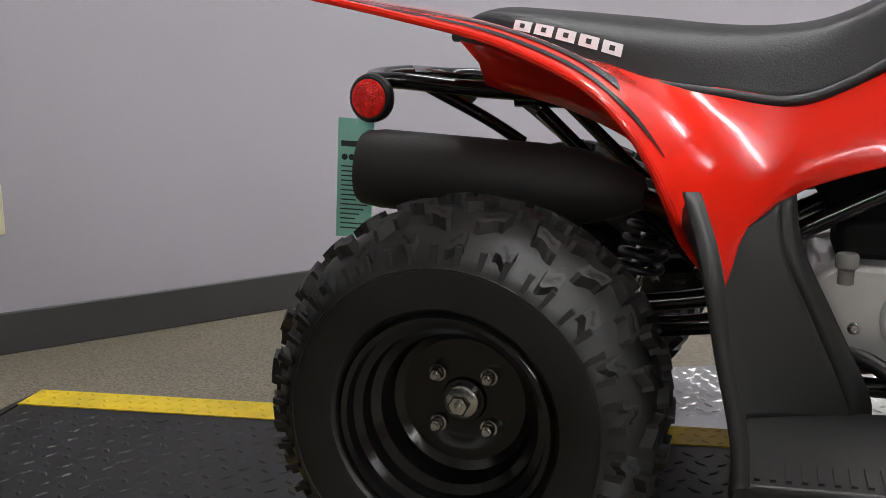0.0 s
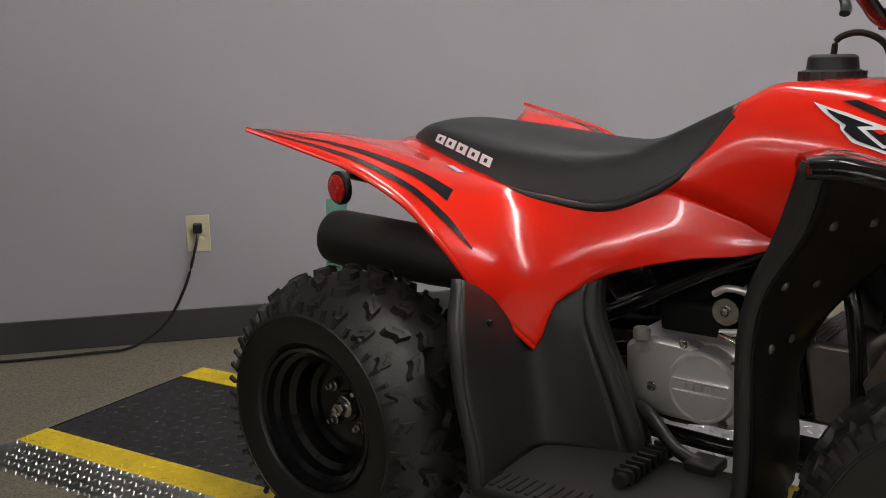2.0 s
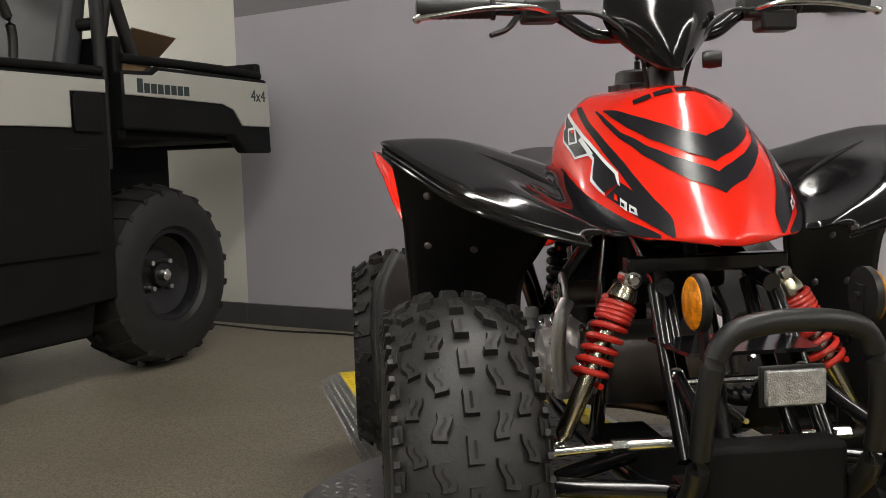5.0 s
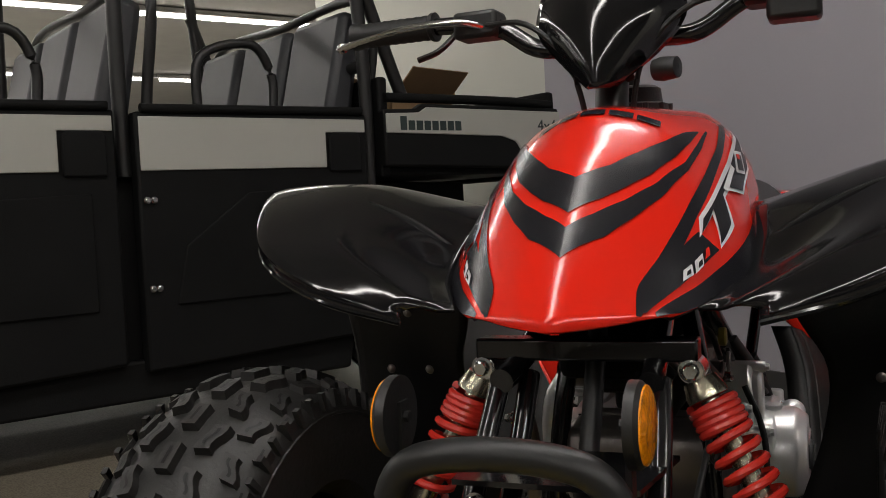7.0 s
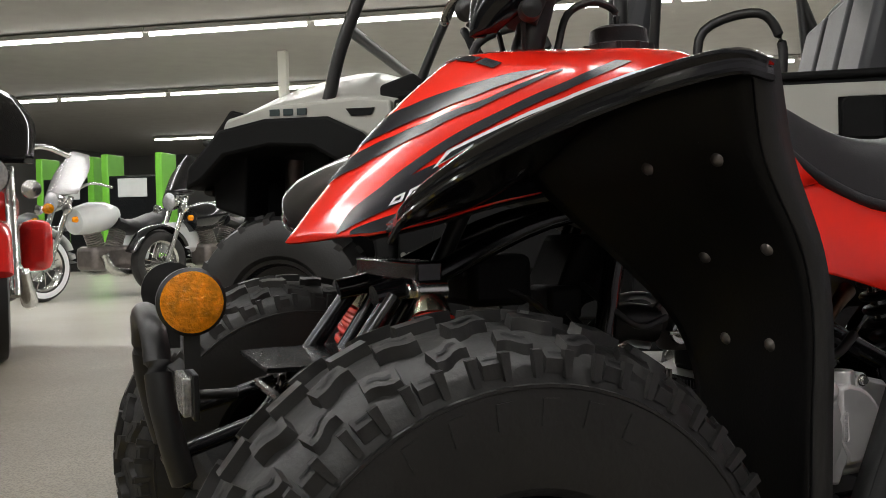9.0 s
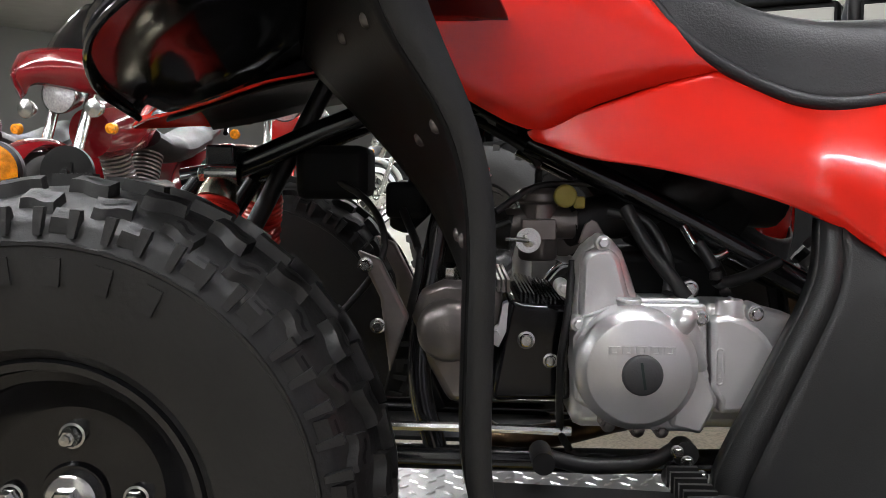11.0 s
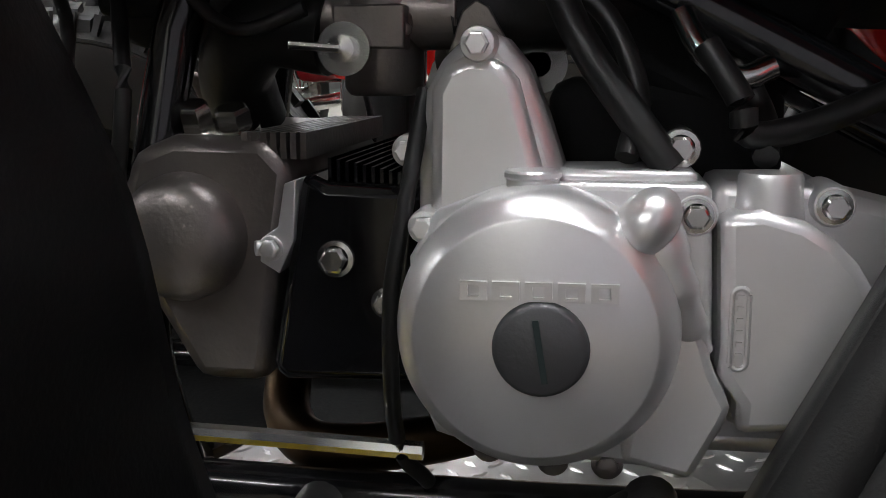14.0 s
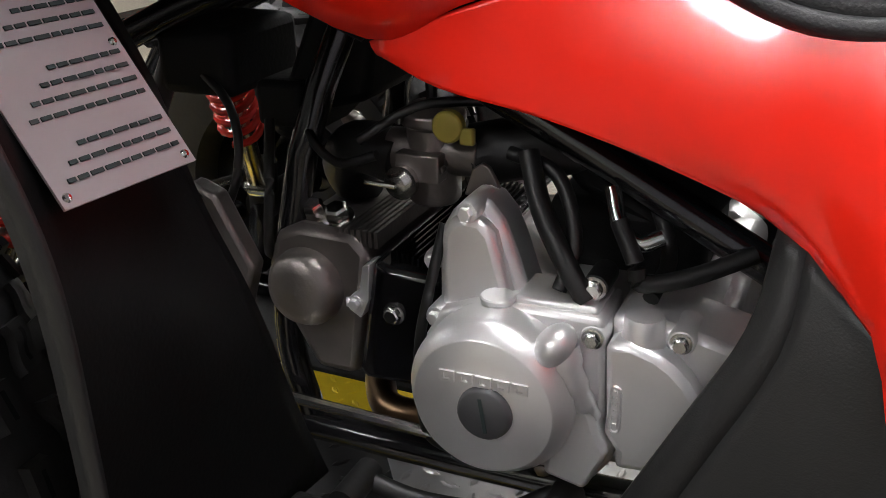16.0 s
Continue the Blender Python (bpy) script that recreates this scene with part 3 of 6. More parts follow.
REAR_COLS = [(0.020, 0.029, 0.021, "z", 0.0, 0.2), (-0.020, 0.029, 0.021, "z", 0.5, 0.2), (0.058, 0.029, 0.022, "z", 0.5, -0.2), (-0.058, 0.029, 0.022, "z", 0.0, -0.2), (0.094, 0.024, 0.019, "z", 0.0, 0.1), (-0.094, 0.024, 0.019, "z", 0.5, 0.1)]
FRONT_COLS = [(0.0, 0.032, 0.018, "bar", 0.0, 0.0), (0.035, 0.033, 0.017, "z", 0.5, 0.15), (-0.035, 0.033, 0.017, "z", 0.5, -0.15), (0.064, 0.030, 0.015, "z", 0.0, 0.2), (-0.064, 0.030, 0.015, "z", 0.0, -0.2), (0.083, 0.022, 0.010, "bar", 0.5, 0.0), (-0.083, 0.022, 0.010, "bar", 0.5, 0.0)]
for s in SIDES:
    wr = wheel("rear_wheel", (-0.003, 0.379 * s, 0.237), s, 0.245, 0.115, 0.122, REAR_COLS, 23, 0.039, 0.045, 0.05, 0.180, 0.104, math.pi / 4)
    wf = wheel("front_wheel", (1.022, 0.366 * s, 0.252), s, 0.256, 0.091, 0.119, FRONT_COLS, 28, 0.036, 0.05, 0.03, 0.207, 0.078, 0.0)
    # raised maker's lettering on the sidewall, as plain bars
    for k in range(6):
        bm = B()
        t = radians(62 + 11 * k)
        for r0, r1, a in ((0.178, 0.198, 0.0),):
            lo = []
            for da, rr in ((-0.036, r0), (0.036, r0), (0.032, r1), (-0.032, r1)):
                lo.append((rr * math.cos(t + da), rr * math.sin(t + da)))
            vs = [bm.verts.new((x, 0.0905 + 0.0018, z)) for x, z in lo]
            vb = [bm.verts.new((x, 0.0905 - 0.004, z)) for x, z in lo]
            bm.faces.new(vs)
            for j in range(4):
                bm.faces.new((vb[j], vb[(j + 1) % 4], vs[(j + 1) % 4], vs[j]))
        part("sidewall_mark", bm, TYRE, wf, "raised bar moulded on the sidewall", smooth=0)

# ---- red bodywork ----
TOP = [(-0.107, 0.085, 0.676), (-0.02, 0.135, 0.662), (0.061, 0.158, 0.642), (0.125, 0.170, 0.626), (0.176, 0.174, 0.611), (0.228, 0.172, 0.603), (0.273, 0.169, 0.597), (0.31, 0.161, 0.591), (0.341, 0.150, 0.587), (0.365, 0.138, 0.594), (0.388, 0.130, 0.601), (0.438, 0.120, 0.620), (0.51, 0.127, 0.603), (0.58, 0.129, 0.579), (0.650, 0.127, 0.553)]
M1 = [(-0.082, 0.19, 0.678), (-0.025, 0.215, 0.668), (0.066, 0.215, 0.652), (0.131, 0.222, 0.630), (0.177, 0.222, 0.601), (0.23, 0.214, 0.570), (0.273, 0.205, 0.546), (0.31, 0.192, 0.527), (0.345, 0.177, 0.516), (0.365, 0.162, 0.520), (0.384, 0.152, 0.545), (0.43, 0.141, 0.562), (0.512, 0.141, 0.565), (0.585, 0.137, 0.559), (0.648, 0.128, 0.549)]
M2 = [(-0.12, 0.31, 0.700), (-0.055, 0.32, 0.694), (0.036, 0.32, 0.676), (0.117, 0.305, 0.642), (0.174, 0.295, 0.600), (0.212, 0.285, 0.548), (0.248, 0.26, 0.497), (0.277, 0.238, 0.452), (0.305, 0.212, 0.432), (0.325, 0.193, 0.462), (0.36, 0.168, 0.500), (0.425, 0.151, 0.520), (0.512, 0.147, 0.535), (0.59, 0.143, 0.541), (0.645, 0.129, 0.546)]
LOW = [(-0.196, 0.426, 0.712), (-0.061, 0.420, 0.681), (0.037, 0.410, 0.654), (0.130, 0.398, 0.609), (0.174, 0.380, 0.564), (0.200, 0.358, 0.521), (0.220, 0.328, 0.470), (0.237, 0.290, 0.419), (0.281, 0.240, 0.353), (0.293, 0.222, 0.415), (0.357, 0.172, 0.466), (0.421, 0.160, 0.491), (0.512, 0.151, 0.515), (0.591, 0.141, 0.527), (0.641, 0.128, 0.544)]
for row in (M1, M1, M1, M2, M2):
    old = [Vector(p) for p in row]
    for i in range(1, len(row) - 1):
        row[i] = tuple((old[i - 1] + old[i] * 2 + old[i + 1]) / 4)
fender_surf = {}
for s in SIDES:
    sf = Surf([mir(r, s) for r in (TOP, M1, M2, LOW)])
    fender_surf[s] = sf
    fend = part("rear_fender", sf.mesh(6, 4), RED, QUAD, "red rear fender and side panel", thick=0.004)
    # two black stripes sweeping along the fender
    bm = B()
    sf.ribbon(bm, mir([(-0.175, 0.40, 0.712), (-0.06, 0.362, 0.697), (0.04, 0.335, 0.676), (0.11, 0.305, 0.648), (0.155, 0.285, 0.618)], s), mir([(-0.178, 0.405, 0.712), (-0.06, 0.372, 0.696), (0.04, 0.352, 0.672), (0.11, 0.33, 0.64), (0.154, 0.312, 0.592)], s), (0, s, 1), 0.0032)
    part("stripe", bm, DECAL, fend, "black stripe decal")
    bm = B()
    sf.ribbon(bm, mir([(-0.182, 0.414, 0.712), (-0.05, 0.388, 0.69), (0.04, 0.372, 0.667), (0.12, 0.352, 0.628), (0.175, 0.33, 0.575), (0.222, 0.318, 0.530)], s), mir([(-0.186, 0.419, 0.712), (-0.05, 0.398, 0.687), (0.04, 0.385, 0.662), (0.12, 0.367, 0.62), (0.175, 0.345, 0.57), (0.222, 0.320, 0.528)], s), (0, s, 1), 0.0032)
    part("stripe", bm, DECAL, fend, "black stripe decal")
    # a moulded crease line on the panel
    bm = B()
    tube(bm, [tuple(sf.at(*sf.uv(p)) + np.array((0, s * 0.001, 0))) for p in mir([(0.12, 0.225, 0.63), (0.177, 0.224, 0.60), (0.23, 0.216, 0.57), (0.28, 0.203, 0.54)], s)], 0.0014, 8)
    part("crease", bm, RED, fend)
    # the turned-under rear flange
    bm = B()
    tube(bm, mir(LOW[:9], s), 0.0045, 8, 4)
    part("rolled_edge", bm, RED, fend)
    # small silver sticker by the seat
    bm = B()
    sf.ribbon(bm, mir([(0.085, 0.20, 0.65), (0.115, 0.205, 0.640)], s), mir([(0.08, 0.214, 0.648), (0.11, 0.22, 0.636)], s), (0, s, 1), 0.0034, 4, 3)
    part("sticker", bm, SILVER_INK, fend, "small silver sticker")

# tail piece under the seat, and the red inner fender walls
bm = B()
prism(bm, [(-0.105, 0.665), (-0.06, 0.615), (0.05, 0.60), (0.2, 0.585), (0.2, 0.62), (-0.02, 0.655)], "y", -0.10, 0.10)
part("tail_piece", bm, RED, QUAD, "red tail moulding under the seat", bevel=0.006)
for s in SIDES:
    bm = B()
    sfi = Surf([mir([(-0.05, 0.20, 0.655), (0.06, 0.20, 0.64), (0.16, 0.2, 0.59), (0.22, 0.19, 0.52)], s), mir([(-0.04, 0.17, 0.60), (0.07, 0.16, 0.57), (0.17, 0.15, 0.52), (0.24, 0.15, 0.46)], s)])
    part("inner_fender", sfi.mesh(3, 5), RED, QUAD, thick=0.003)

HALF = [[(0.545, 0, 0.748), (0.545, 0.05, 0.748), (0.550, 0.085, 0.745), (0.51, 0.114, 0.672), (0.438, 0.121, 0.621)],
        [(0.60, 0, 0.777), (0.60, 0.05, 0.777), (0.602, 0.080, 0.771), (0.578, 0.122, 0.710), (0.51, 0.129, 0.604)],
        [(0.66, 0, 0.783), (0.655, 0.05, 0.783), (0.652, 0.094, 0.771), (0.635, 0.139, 0.70), (0.58, 0.131, 0.581)],
        [(0.75, 0, 0.786), (0.735, 0.06, 0.781), (0.715, 0.112, 0.762), (0.69, 0.152, 0.68), (0.65, 0.131, 0.556)],
        [(0.873, 0, 0.777), (0.85, 0.055, 0.766), (0.82, 0.107, 0.738), (0.80, 0.150, 0.672), (0.775, 0.160, 0.612)],
        [(0.932, 0, 0.741), (0.924, 0.05, 0.727), (0.912, 0.096, 0.698), (0.905, 0.143, 0.642), (0.89, 0.168, 0.602)],
        [(0.988, 0, 0.688), (0.984, 0.045, 0.677), (0.978, 0.084, 0.654), (0.976, 0.118, 0.618), (0.972, 0.140, 0.580)],
        [(1.043, 0, 0.628), (1.040, 0.035, 0.620), (1.035, 0.062, 0.605), (1.032, 0.088, 0.586), (1.030, 0.107, 0.568)],
        [(1.098, 0, 0.560), (1.088, 0.025, 0.561), (1.074, 0.05, 0.563), (1.058, 0.074, 0.566), (1.042, 0.094, 0.567)]]
hood_s = Surf([[(x, -y, z) for x, y, z in r[:0:-1]] + r for r in HALF])
hood = part("hood", hood_s.mesh(5, 4), RED, QUAD, "red tank cover and nose", thick=0.004)
edge_l = [(0.66, 0.122, 0.552), (0.775, 0.150, 0.607), (0.89, 0.158, 0.598), (0.972, 0.131, 0.576), (1.03, 0.098, 0.563)]
liner = Surf([[(x, y, z) for x, y, z in edge_l], [(x, y * 0.4, z + 0.02) for x, y, z in edge_l], [(x, -y * 0.4, z + 0.02) for x, y, z in edge_l], [(x, -y, z) for x, y, z in edge_l]])
part("hood_liner", liner.mesh(3, 3), INNER, QUAD, "black liner under the nose", thick=0.003)
for s in SIDES:
    for ea, eb, lab in (
            ([(0.82, 0.099, 0.746), (0.846, 0.089, 0.745), (0.886, 0.075, 0.735), (0.925, 0.054, 0.723), (0.956, 0.032, 0.711), (0.97, 0.012, 0.705), (0.976, 0.0, 0.7)], [(0.819, 0.101, 0.746), (0.855, 0.096, 0.733), (0.901, 0.086, 0.716), (0.944, 0.069, 0.699), (0.973, 0.048, 0.687), (0.991, 0.03, 0.678), (1.01, 0.0, 0.665)], "thick black chevron decal"),
            ([(0.801, 0.105, 0.747), (0.847, 0.102, 0.731), (0.895, 0.095, 0.71), (0.95, 0.074, 0.689), (0.983, 0.051, 0.675), (1.007, 0.024, 0.663), (1.022, 0.0, 0.651)], [(0.8, 0.108, 0.746), (0.851, 0.106, 0.724), (0.902, 0.099, 0.701), (0.958, 0.082, 0.676), (0.994, 0.06, 0.657), (1.021, 0.038, 0.641), (1.047, 0.0, 0.623)], "thin black chevron decal"),
            ([(0.735, 0.112, 0.758), (0.807, 0.118, 0.729), (0.88, 0.113, 0.698), (0.946, 0.103, 0.664), (0.986, 0.093, 0.637), (1.012, 0.083, 0.616), (1.04, 0.069, 0.593), (1.058, 0.071, 0.569)], [(0.716, 0.116, 0.757), (0.805, 0.124, 0.721), (0.879, 0.121, 0.689), (0.947, 0.112, 0.654), (0.982, 0.105, 0.63), (1.005, 0.098, 0.61), (1.03, 0.087, 0.591), (1.056, 0.075, 0.568)], "black sweeping line decal"),
            ([(0.959, 0.116, 0.641), (0.984, 0.105, 0.629), (1.003, 0.096, 0.614), (1.029, 0.085, 0.593), (1.054, 0.075, 0.57)], [(0.951, 0.133, 0.621), (0.987, 0.118, 0.605), (1.014, 0.103, 0.591), (1.032, 0.092, 0.582), (1.05, 0.079, 0.571)], "black panel behind the model mark"),
            ([(1.046, 0.086, 0.571), (1.0, 0.117, 0.59), (0.953, 0.138, 0.608), (0.895, 0.153, 0.629), (0.83, 0.156, 0.648), (0.765, 0.157, 0.663)], [(1.048, 0.088, 0.567), (1.03, 0.107, 0.568), (0.972, 0.14, 0.58), (0.93, 0.156, 0.592), (0.89, 0.168, 0.602), (0.775, 0.16, 0.612)], "black lower side decal")):
        bm = B()
        hood_s.ribbon(bm, mir(ea, s), mir(eb, s), (0.3, s * 0.5, 1) if "side" not in lab else (0.2, s, 0.4), 0.0032, 32, 8)
        part("decal", bm, DECAL, hood, lab)
    # the slanted badge: a black shape with a white rim, a white bar and a diamond on it
    badge_rim = [(0.963, 0.116, 0.634), (0.945, 0.113, 0.653), (0.884, 0.123, 0.682), (0.812, 0.128, 0.711), (0.725, 0.126, 0.742), (0.677, 0.116, 0.755), (0.695, 0.128, 0.742), (0.721, 0.136, 0.726), (0.722, 0.139, 0.721), (0.741, 0.144, 0.703), (0.824, 0.146, 0.674), (0.861, 0.134, 0.679), (0.88, 0.133, 0.672), (0.905, 0.143, 0.642), (0.949, 0.134, 0.622), (0.925, 0.124, 0.655)]
    badge_core = [(0.957, 0.117, 0.637), (0.942, 0.1165, 0.651), (0.884, 0.1265, 0.679), (0.812, 0.1315, 0.7065), (0.728, 0.130, 0.737), (0.697, 0.125, 0.7465), (0.704, 0.130, 0.741), (0.729, 0.1365, 0.7255), (0.727, 0.1395, 0.7195), (0.746, 0.1425, 0.7055), (0.824, 0.144, 0.6775), (0.862, 0.131, 0.6825), (0.882, 0.130, 0.6745), (0.908, 0.140, 0.645), (0.945, 0.133, 0.6255), (0.918, 0.1235, 0.660)]
    for outline, lift, material, lab in (
            (badge_rim, 0.0038, WHITE_INK, "white badge rim"), (badge_core, 0.0046, DECAL, "black badge shape"),
            ([(0.873, 0.129, 0.681), (0.870, 0.133, 0.676), (0.808, 0.134, 0.702), (0.811, 0.131, 0.707)], 0.0054, WHITE_INK, "white badge bar"),
            ([(0.809, 0.136, 0.698), (0.769, 0.13, 0.724), (0.743, 0.135, 0.723), (0.78, 0.143, 0.696)], 0.0054, WHITE_INK, "white badge diamond"),
            ([(0.800, 0.1365, 0.7005), (0.773, 0.132, 0.7195), (0.755, 0.135, 0.7185), (0.781, 0.1405, 0.6995)], 0.0062, DECAL, "black badge diamond"),
            ([(0.782, 0.133, 0.714), (0.774, 0.1315, 0.719), (0.763, 0.1335, 0.7185), (0.774, 0.1355, 0.7125)], 0.0070, RED, "red badge chip"),
            ([(1.009, 0.105, 0.595), (1.002, 0.105, 0.605), (0.991, 0.111, 0.61), (0.996, 0.113, 0.6)], 0.0048, WHITE_INK, "white model mark block"),
            ([(1.0035, 0.1075, 0.5995), (1.0005, 0.108, 0.6035), (0.9955, 0.1105, 0.606), (0.998, 0.111, 0.6015)], 0.0056, DECAL, "black model mark core"),
            ([(0.994, 0.115, 0.601), (0.987, 0.113, 0.612), (0.974, 0.119, 0.619), (0.981, 0.121, 0.608)], 0.0048, WHITE_INK, "white model mark block"),
            ([(0.9885, 0.1165, 0.6055), (0.985, 0.116, 0.6105), (0.979, 0.119, 0.614), (0.982, 0.1195, 0.609)], 0.0056, DECAL, "black model mark core"),
            ([(0.975, 0.121, 0.613), (0.967, 0.121, 0.622), (0.962, 0.124, 0.625), (0.967, 0.1255, 0.617)], 0.0048, RED, "red model mark block")):
        part("badge", hood_s.patch(mir(outline, s), (0.2, s, 0.5), lift), material, hood, lab)
# maker's mark over the chevrons, as dark bars in an arc
for k in range(5):
    y0, y1 = -0.066 + 0.0272 * k, -0.066 + 0.0272 * k + 0.0235
    up = [(0.886 - abs(y) * 0.45, y, 0.772 - y * y * 3.2) for y in (y0, y1)]
    dn = [(0.898 - abs(y) * 0.45, y, 0.764 - y * y * 3.2) for y in (y0, y1)]
    part("maker_mark", hood_s.ribbon(B(), up, dn, (0.2, 0, 1), 0.0034, 6, 4), DECAL, hood, "dark maker's mark bar")

# seat
SEC = [(-0.112, 0.684, (0.04, 0.684), (0.062, 0.681), (0.080, 0.671)), (-0.055, 0.706, (0.055, 0.704), (0.098, 0.694), (0.120, 0.666)), (0.036, 0.701, (0.075, 0.698), (0.128, 0.682), (0.156, 0.646)), (0.16, 0.689, (0.09, 0.684), (0.148, 0.660), (0.177, 0.611)),
       (0.268, 0.678, (0.095, 0.672), (0.142, 0.650), (0.172, 0.595)), (0.345, 0.678, (0.09, 0.671), (0.127, 0.65), (0.152, 0.586)), (0.41, 0.691, (0.08, 0.684), (0.107, 0.665), (0.131, 0.604)), (0.49, 0.727, (0.07, 0.722), (0.092, 0.71), (0.115, 0.655)), (0.550, 0.754, (0.06, 0.752), (0.077, 0.747), (0.092, 0.737))]
seat_s = Surf([[(x, -lo[0], lo[1] - 0.006), (x, -md[0], md[1]), (x, -sh[0], sh[1]), (x, 0, zt), (x, sh[0], sh[1]), (x, md[0], md[1]), (x, lo[0], lo[1] - 0.006)] for x, zt, sh, md, lo in SEC])
seat = part("seat", seat_s.mesh(6, 5), SEAT, QUAD, "black vinyl seat", thick=0.006)
for s in SIDES:
    pts = [(x, -lo[0] * -s, lo[1] - 0.004) for x, zt, sh, md, lo in SEC]
    bm = B()
    tube(bm, pts, 0.0075, 10, 5)
    part("seat_piping", bm, SEAT, seat)
    for k in range(5):
        t0, t1 = k / 5 + 0.01, k / 5 + 0.175
        up = [Vector((-0.014, 0.124, 0.690)).lerp(Vector((0.145, 0.160, 0.652)), t) for t in (t0, t1)]
        dn = [Vector((-0.016, 0.134, 0.677)).lerp(Vector((0.143, 0.168, 0.636)), t) for t in (t0, t1)]
        part("maker_mark", seat_s.ribbon(B(), mir(up, s), mir(dn, s), (0, s, 0.5), 0.0042, 6, 4), WHITE_INK, seat, "white maker's mark bar")
        up2, dn2 = [up[0].lerp(up[1], f).lerp(dn[0].lerp(dn[1], f), 0.3) for f in (0.36, 0.64)], [up[0].lerp(up[1], f).lerp(dn[0].lerp(dn[1], f), 0.72) for f in (0.36, 0.64)]
        part("mark_core", seat_s.ribbon(B(), mir(up2, s), mir(dn2, s), (0, s, 0.5), 0.005, 4, 3), SEAT, seat)

# fuel cap, steering stem, nacelle and handlebar
cap = part("fuel_cap", spin(B(), [(0.0001, 0.822), (0.030, 0.822), (0.036, 0.818), (0.038, 0.80), (0.046, 0.797), (0.047, 0.778), (0.040, 0.772)], 40, "z", Matrix.Translation((0.662, 0, 0))), SEAT, QUAD, "black ribbed fuel cap")
for k in range(12):
    t = 2 * math.pi * k / 12
    bm = B()
    rod(bm, (0.662 + 0.0465 * math.cos(t), 0.0465 * math.sin(t), 0.780), (0.662 + 0.0465 * math.cos(t), 0.0465 * math.sin(t), 0.797), 0.004, 8)
    part("grip_rib", bm, SEAT, cap)
part("vent_hose", tube(B(), [(0.662, 0, 0.822), (0.668, 0, 0.845), (0.70, 0.0, 0.853), (0.735, 0, 0.835), (0.75, 0, 0.79)], 0.005, 8), HOSE, QUAD)
bm = B()
rod(bm, (0.80, 0, 0.76), (0.765, 0, 0.88), 0.02, 16)
box(bm, 0.735, -0.045, 0.855, 0.80, 0.045, 0.885)
part("steering_stem", bm, SATIN, QUAD, bevel=0.003)
bar = part("handlebar", tube(B(), [(0.715, -0.375, 0.922), (0.72, -0.25, 0.921), (0.738, -0.16, 0.908), (0.752, -0.10, 0.872), (0.757, -0.05, 0.868), (0.757, 0.05, 0.868), (0.752, 0.10, 0.872), (0.738, 0.16, 0.908), (0.72, 0.25, 0.921), (0.715, 0.375, 0.922)], 0.0115, 14, 6), FRAME, QUAD, "gloss black steel handlebar")
for s in SIDES:
    bm = B()
    prof = [(0.0115, 0.0), (0.0195, 0.001), (0.0195, 0.006)] + [(0.016 + (0.0012 if k % 2 else 0), 0.01 + 0.006 * k) for k in range(18)] + [(0.018, 0.12), (0.019, 0.126), (0.0001, 0.128)]
    spin(bm, prof, 20, "y", toward((0.719, 0.248 * s, 0.9212), (-0.03, s, 0.005)))
    part("grip", bm, HOSE, bar, "ribbed black rubber grip")
    bm = B()
    tube(bm, mir([(0.752, 0.165, 0.905), (0.775, 0.20, 0.912), (0.777, 0.27, 0.912), (0.765, 0.34, 0.905), (0.752, 0.372, 0.902)], s), [0.007, 0.007, 0.006, 0.0055, 0.0065], 10, 6, flat=0.7)
    bmesh.ops.create_icosphere(bm, subdivisions=2, radius=0.008, matrix=Matrix.Translation((0.751, 0.376 * s, 0.902)))
    part("brake_lever", bm, CHROME, bar, "polished brake lever")
    bm = B()
    box(bm, 0.715, min(0.15 * s, 0.21 * s), 0.893, 0.762, max(0.15 * s, 0.21 * s), 0.928)
    part("lever_perch", bm, SATIN, bar, bevel=0.006)
    part("brake_cable", tube(B(), mir([(0.77, 0.16, 0.905), (0.80, 0.10, 0.895), (0.815, 0.05, 0.85), (0.81, 0.03, 0.79), (0.80, 0.03, 0.74)], s), 0.0035, 8), HOSE, QUAD)
bm = B()
tube(bm, [(0.735, -0.215, 0.905), (0.75, -0.235, 0.883), (0.757, -0.262, 0.873)], 0.007, 8, 4, flat=0.6)
part("thumb_throttle", bm, HOSE, bar)
bm = B()
box(bm, 0.72, 0.175, 0.872, 0.765, 0.235, 0.905)
part("switch_box", bm, SATIN, bar, bevel=0.006)
nac = Surf([[(0.775, -0.085, 0.925), (0.80, -0.05, 0.928), (0.815, 0, 0.93), (0.80, 0.05, 0.928), (0.775, 0.085, 0.925)],
            [(0.785, -0.088, 0.885), (0.828, -0.05, 0.887), (0.845, 0, 0.889), (0.828, 0.05, 0.887), (0.785, 0.088, 0.885)],
            [(0.80, -0.058, 0.845), (0.845, -0.032, 0.843), (0.862, 0, 0.842), (0.845, 0.032, 0.843), (0.80, 0.058, 0.845)],
            [(0.84, -0.016, 0.806), (0.858, -0.009, 0.803), (0.866, 0, 0.802), (0.858, 0.009, 0.803), (0.84, 0.016, 0.806)]])
part("nacelle", nac.mesh(5, 5), GLOSS, QUAD, "gloss black handlebar shield", thick=0.004)
part("nacelle_back", tube(B(), [(0.77, 0, 0.93), (0.775, 0, 0.88), (0.80, 0, 0.82)], [0.06, 0.055, 0.03], 16, 4, flat=0.6), SATIN, QUAD)
part("indicator_lamp", spin(B(), [(0.0001, 0.02), (0.012, 0.018), (0.014, 0), (0.012, -0.01)], 16, "y", toward((0.82, 0.066, 0.822), (0.3, 1, 0))), SATIN, QUAD)

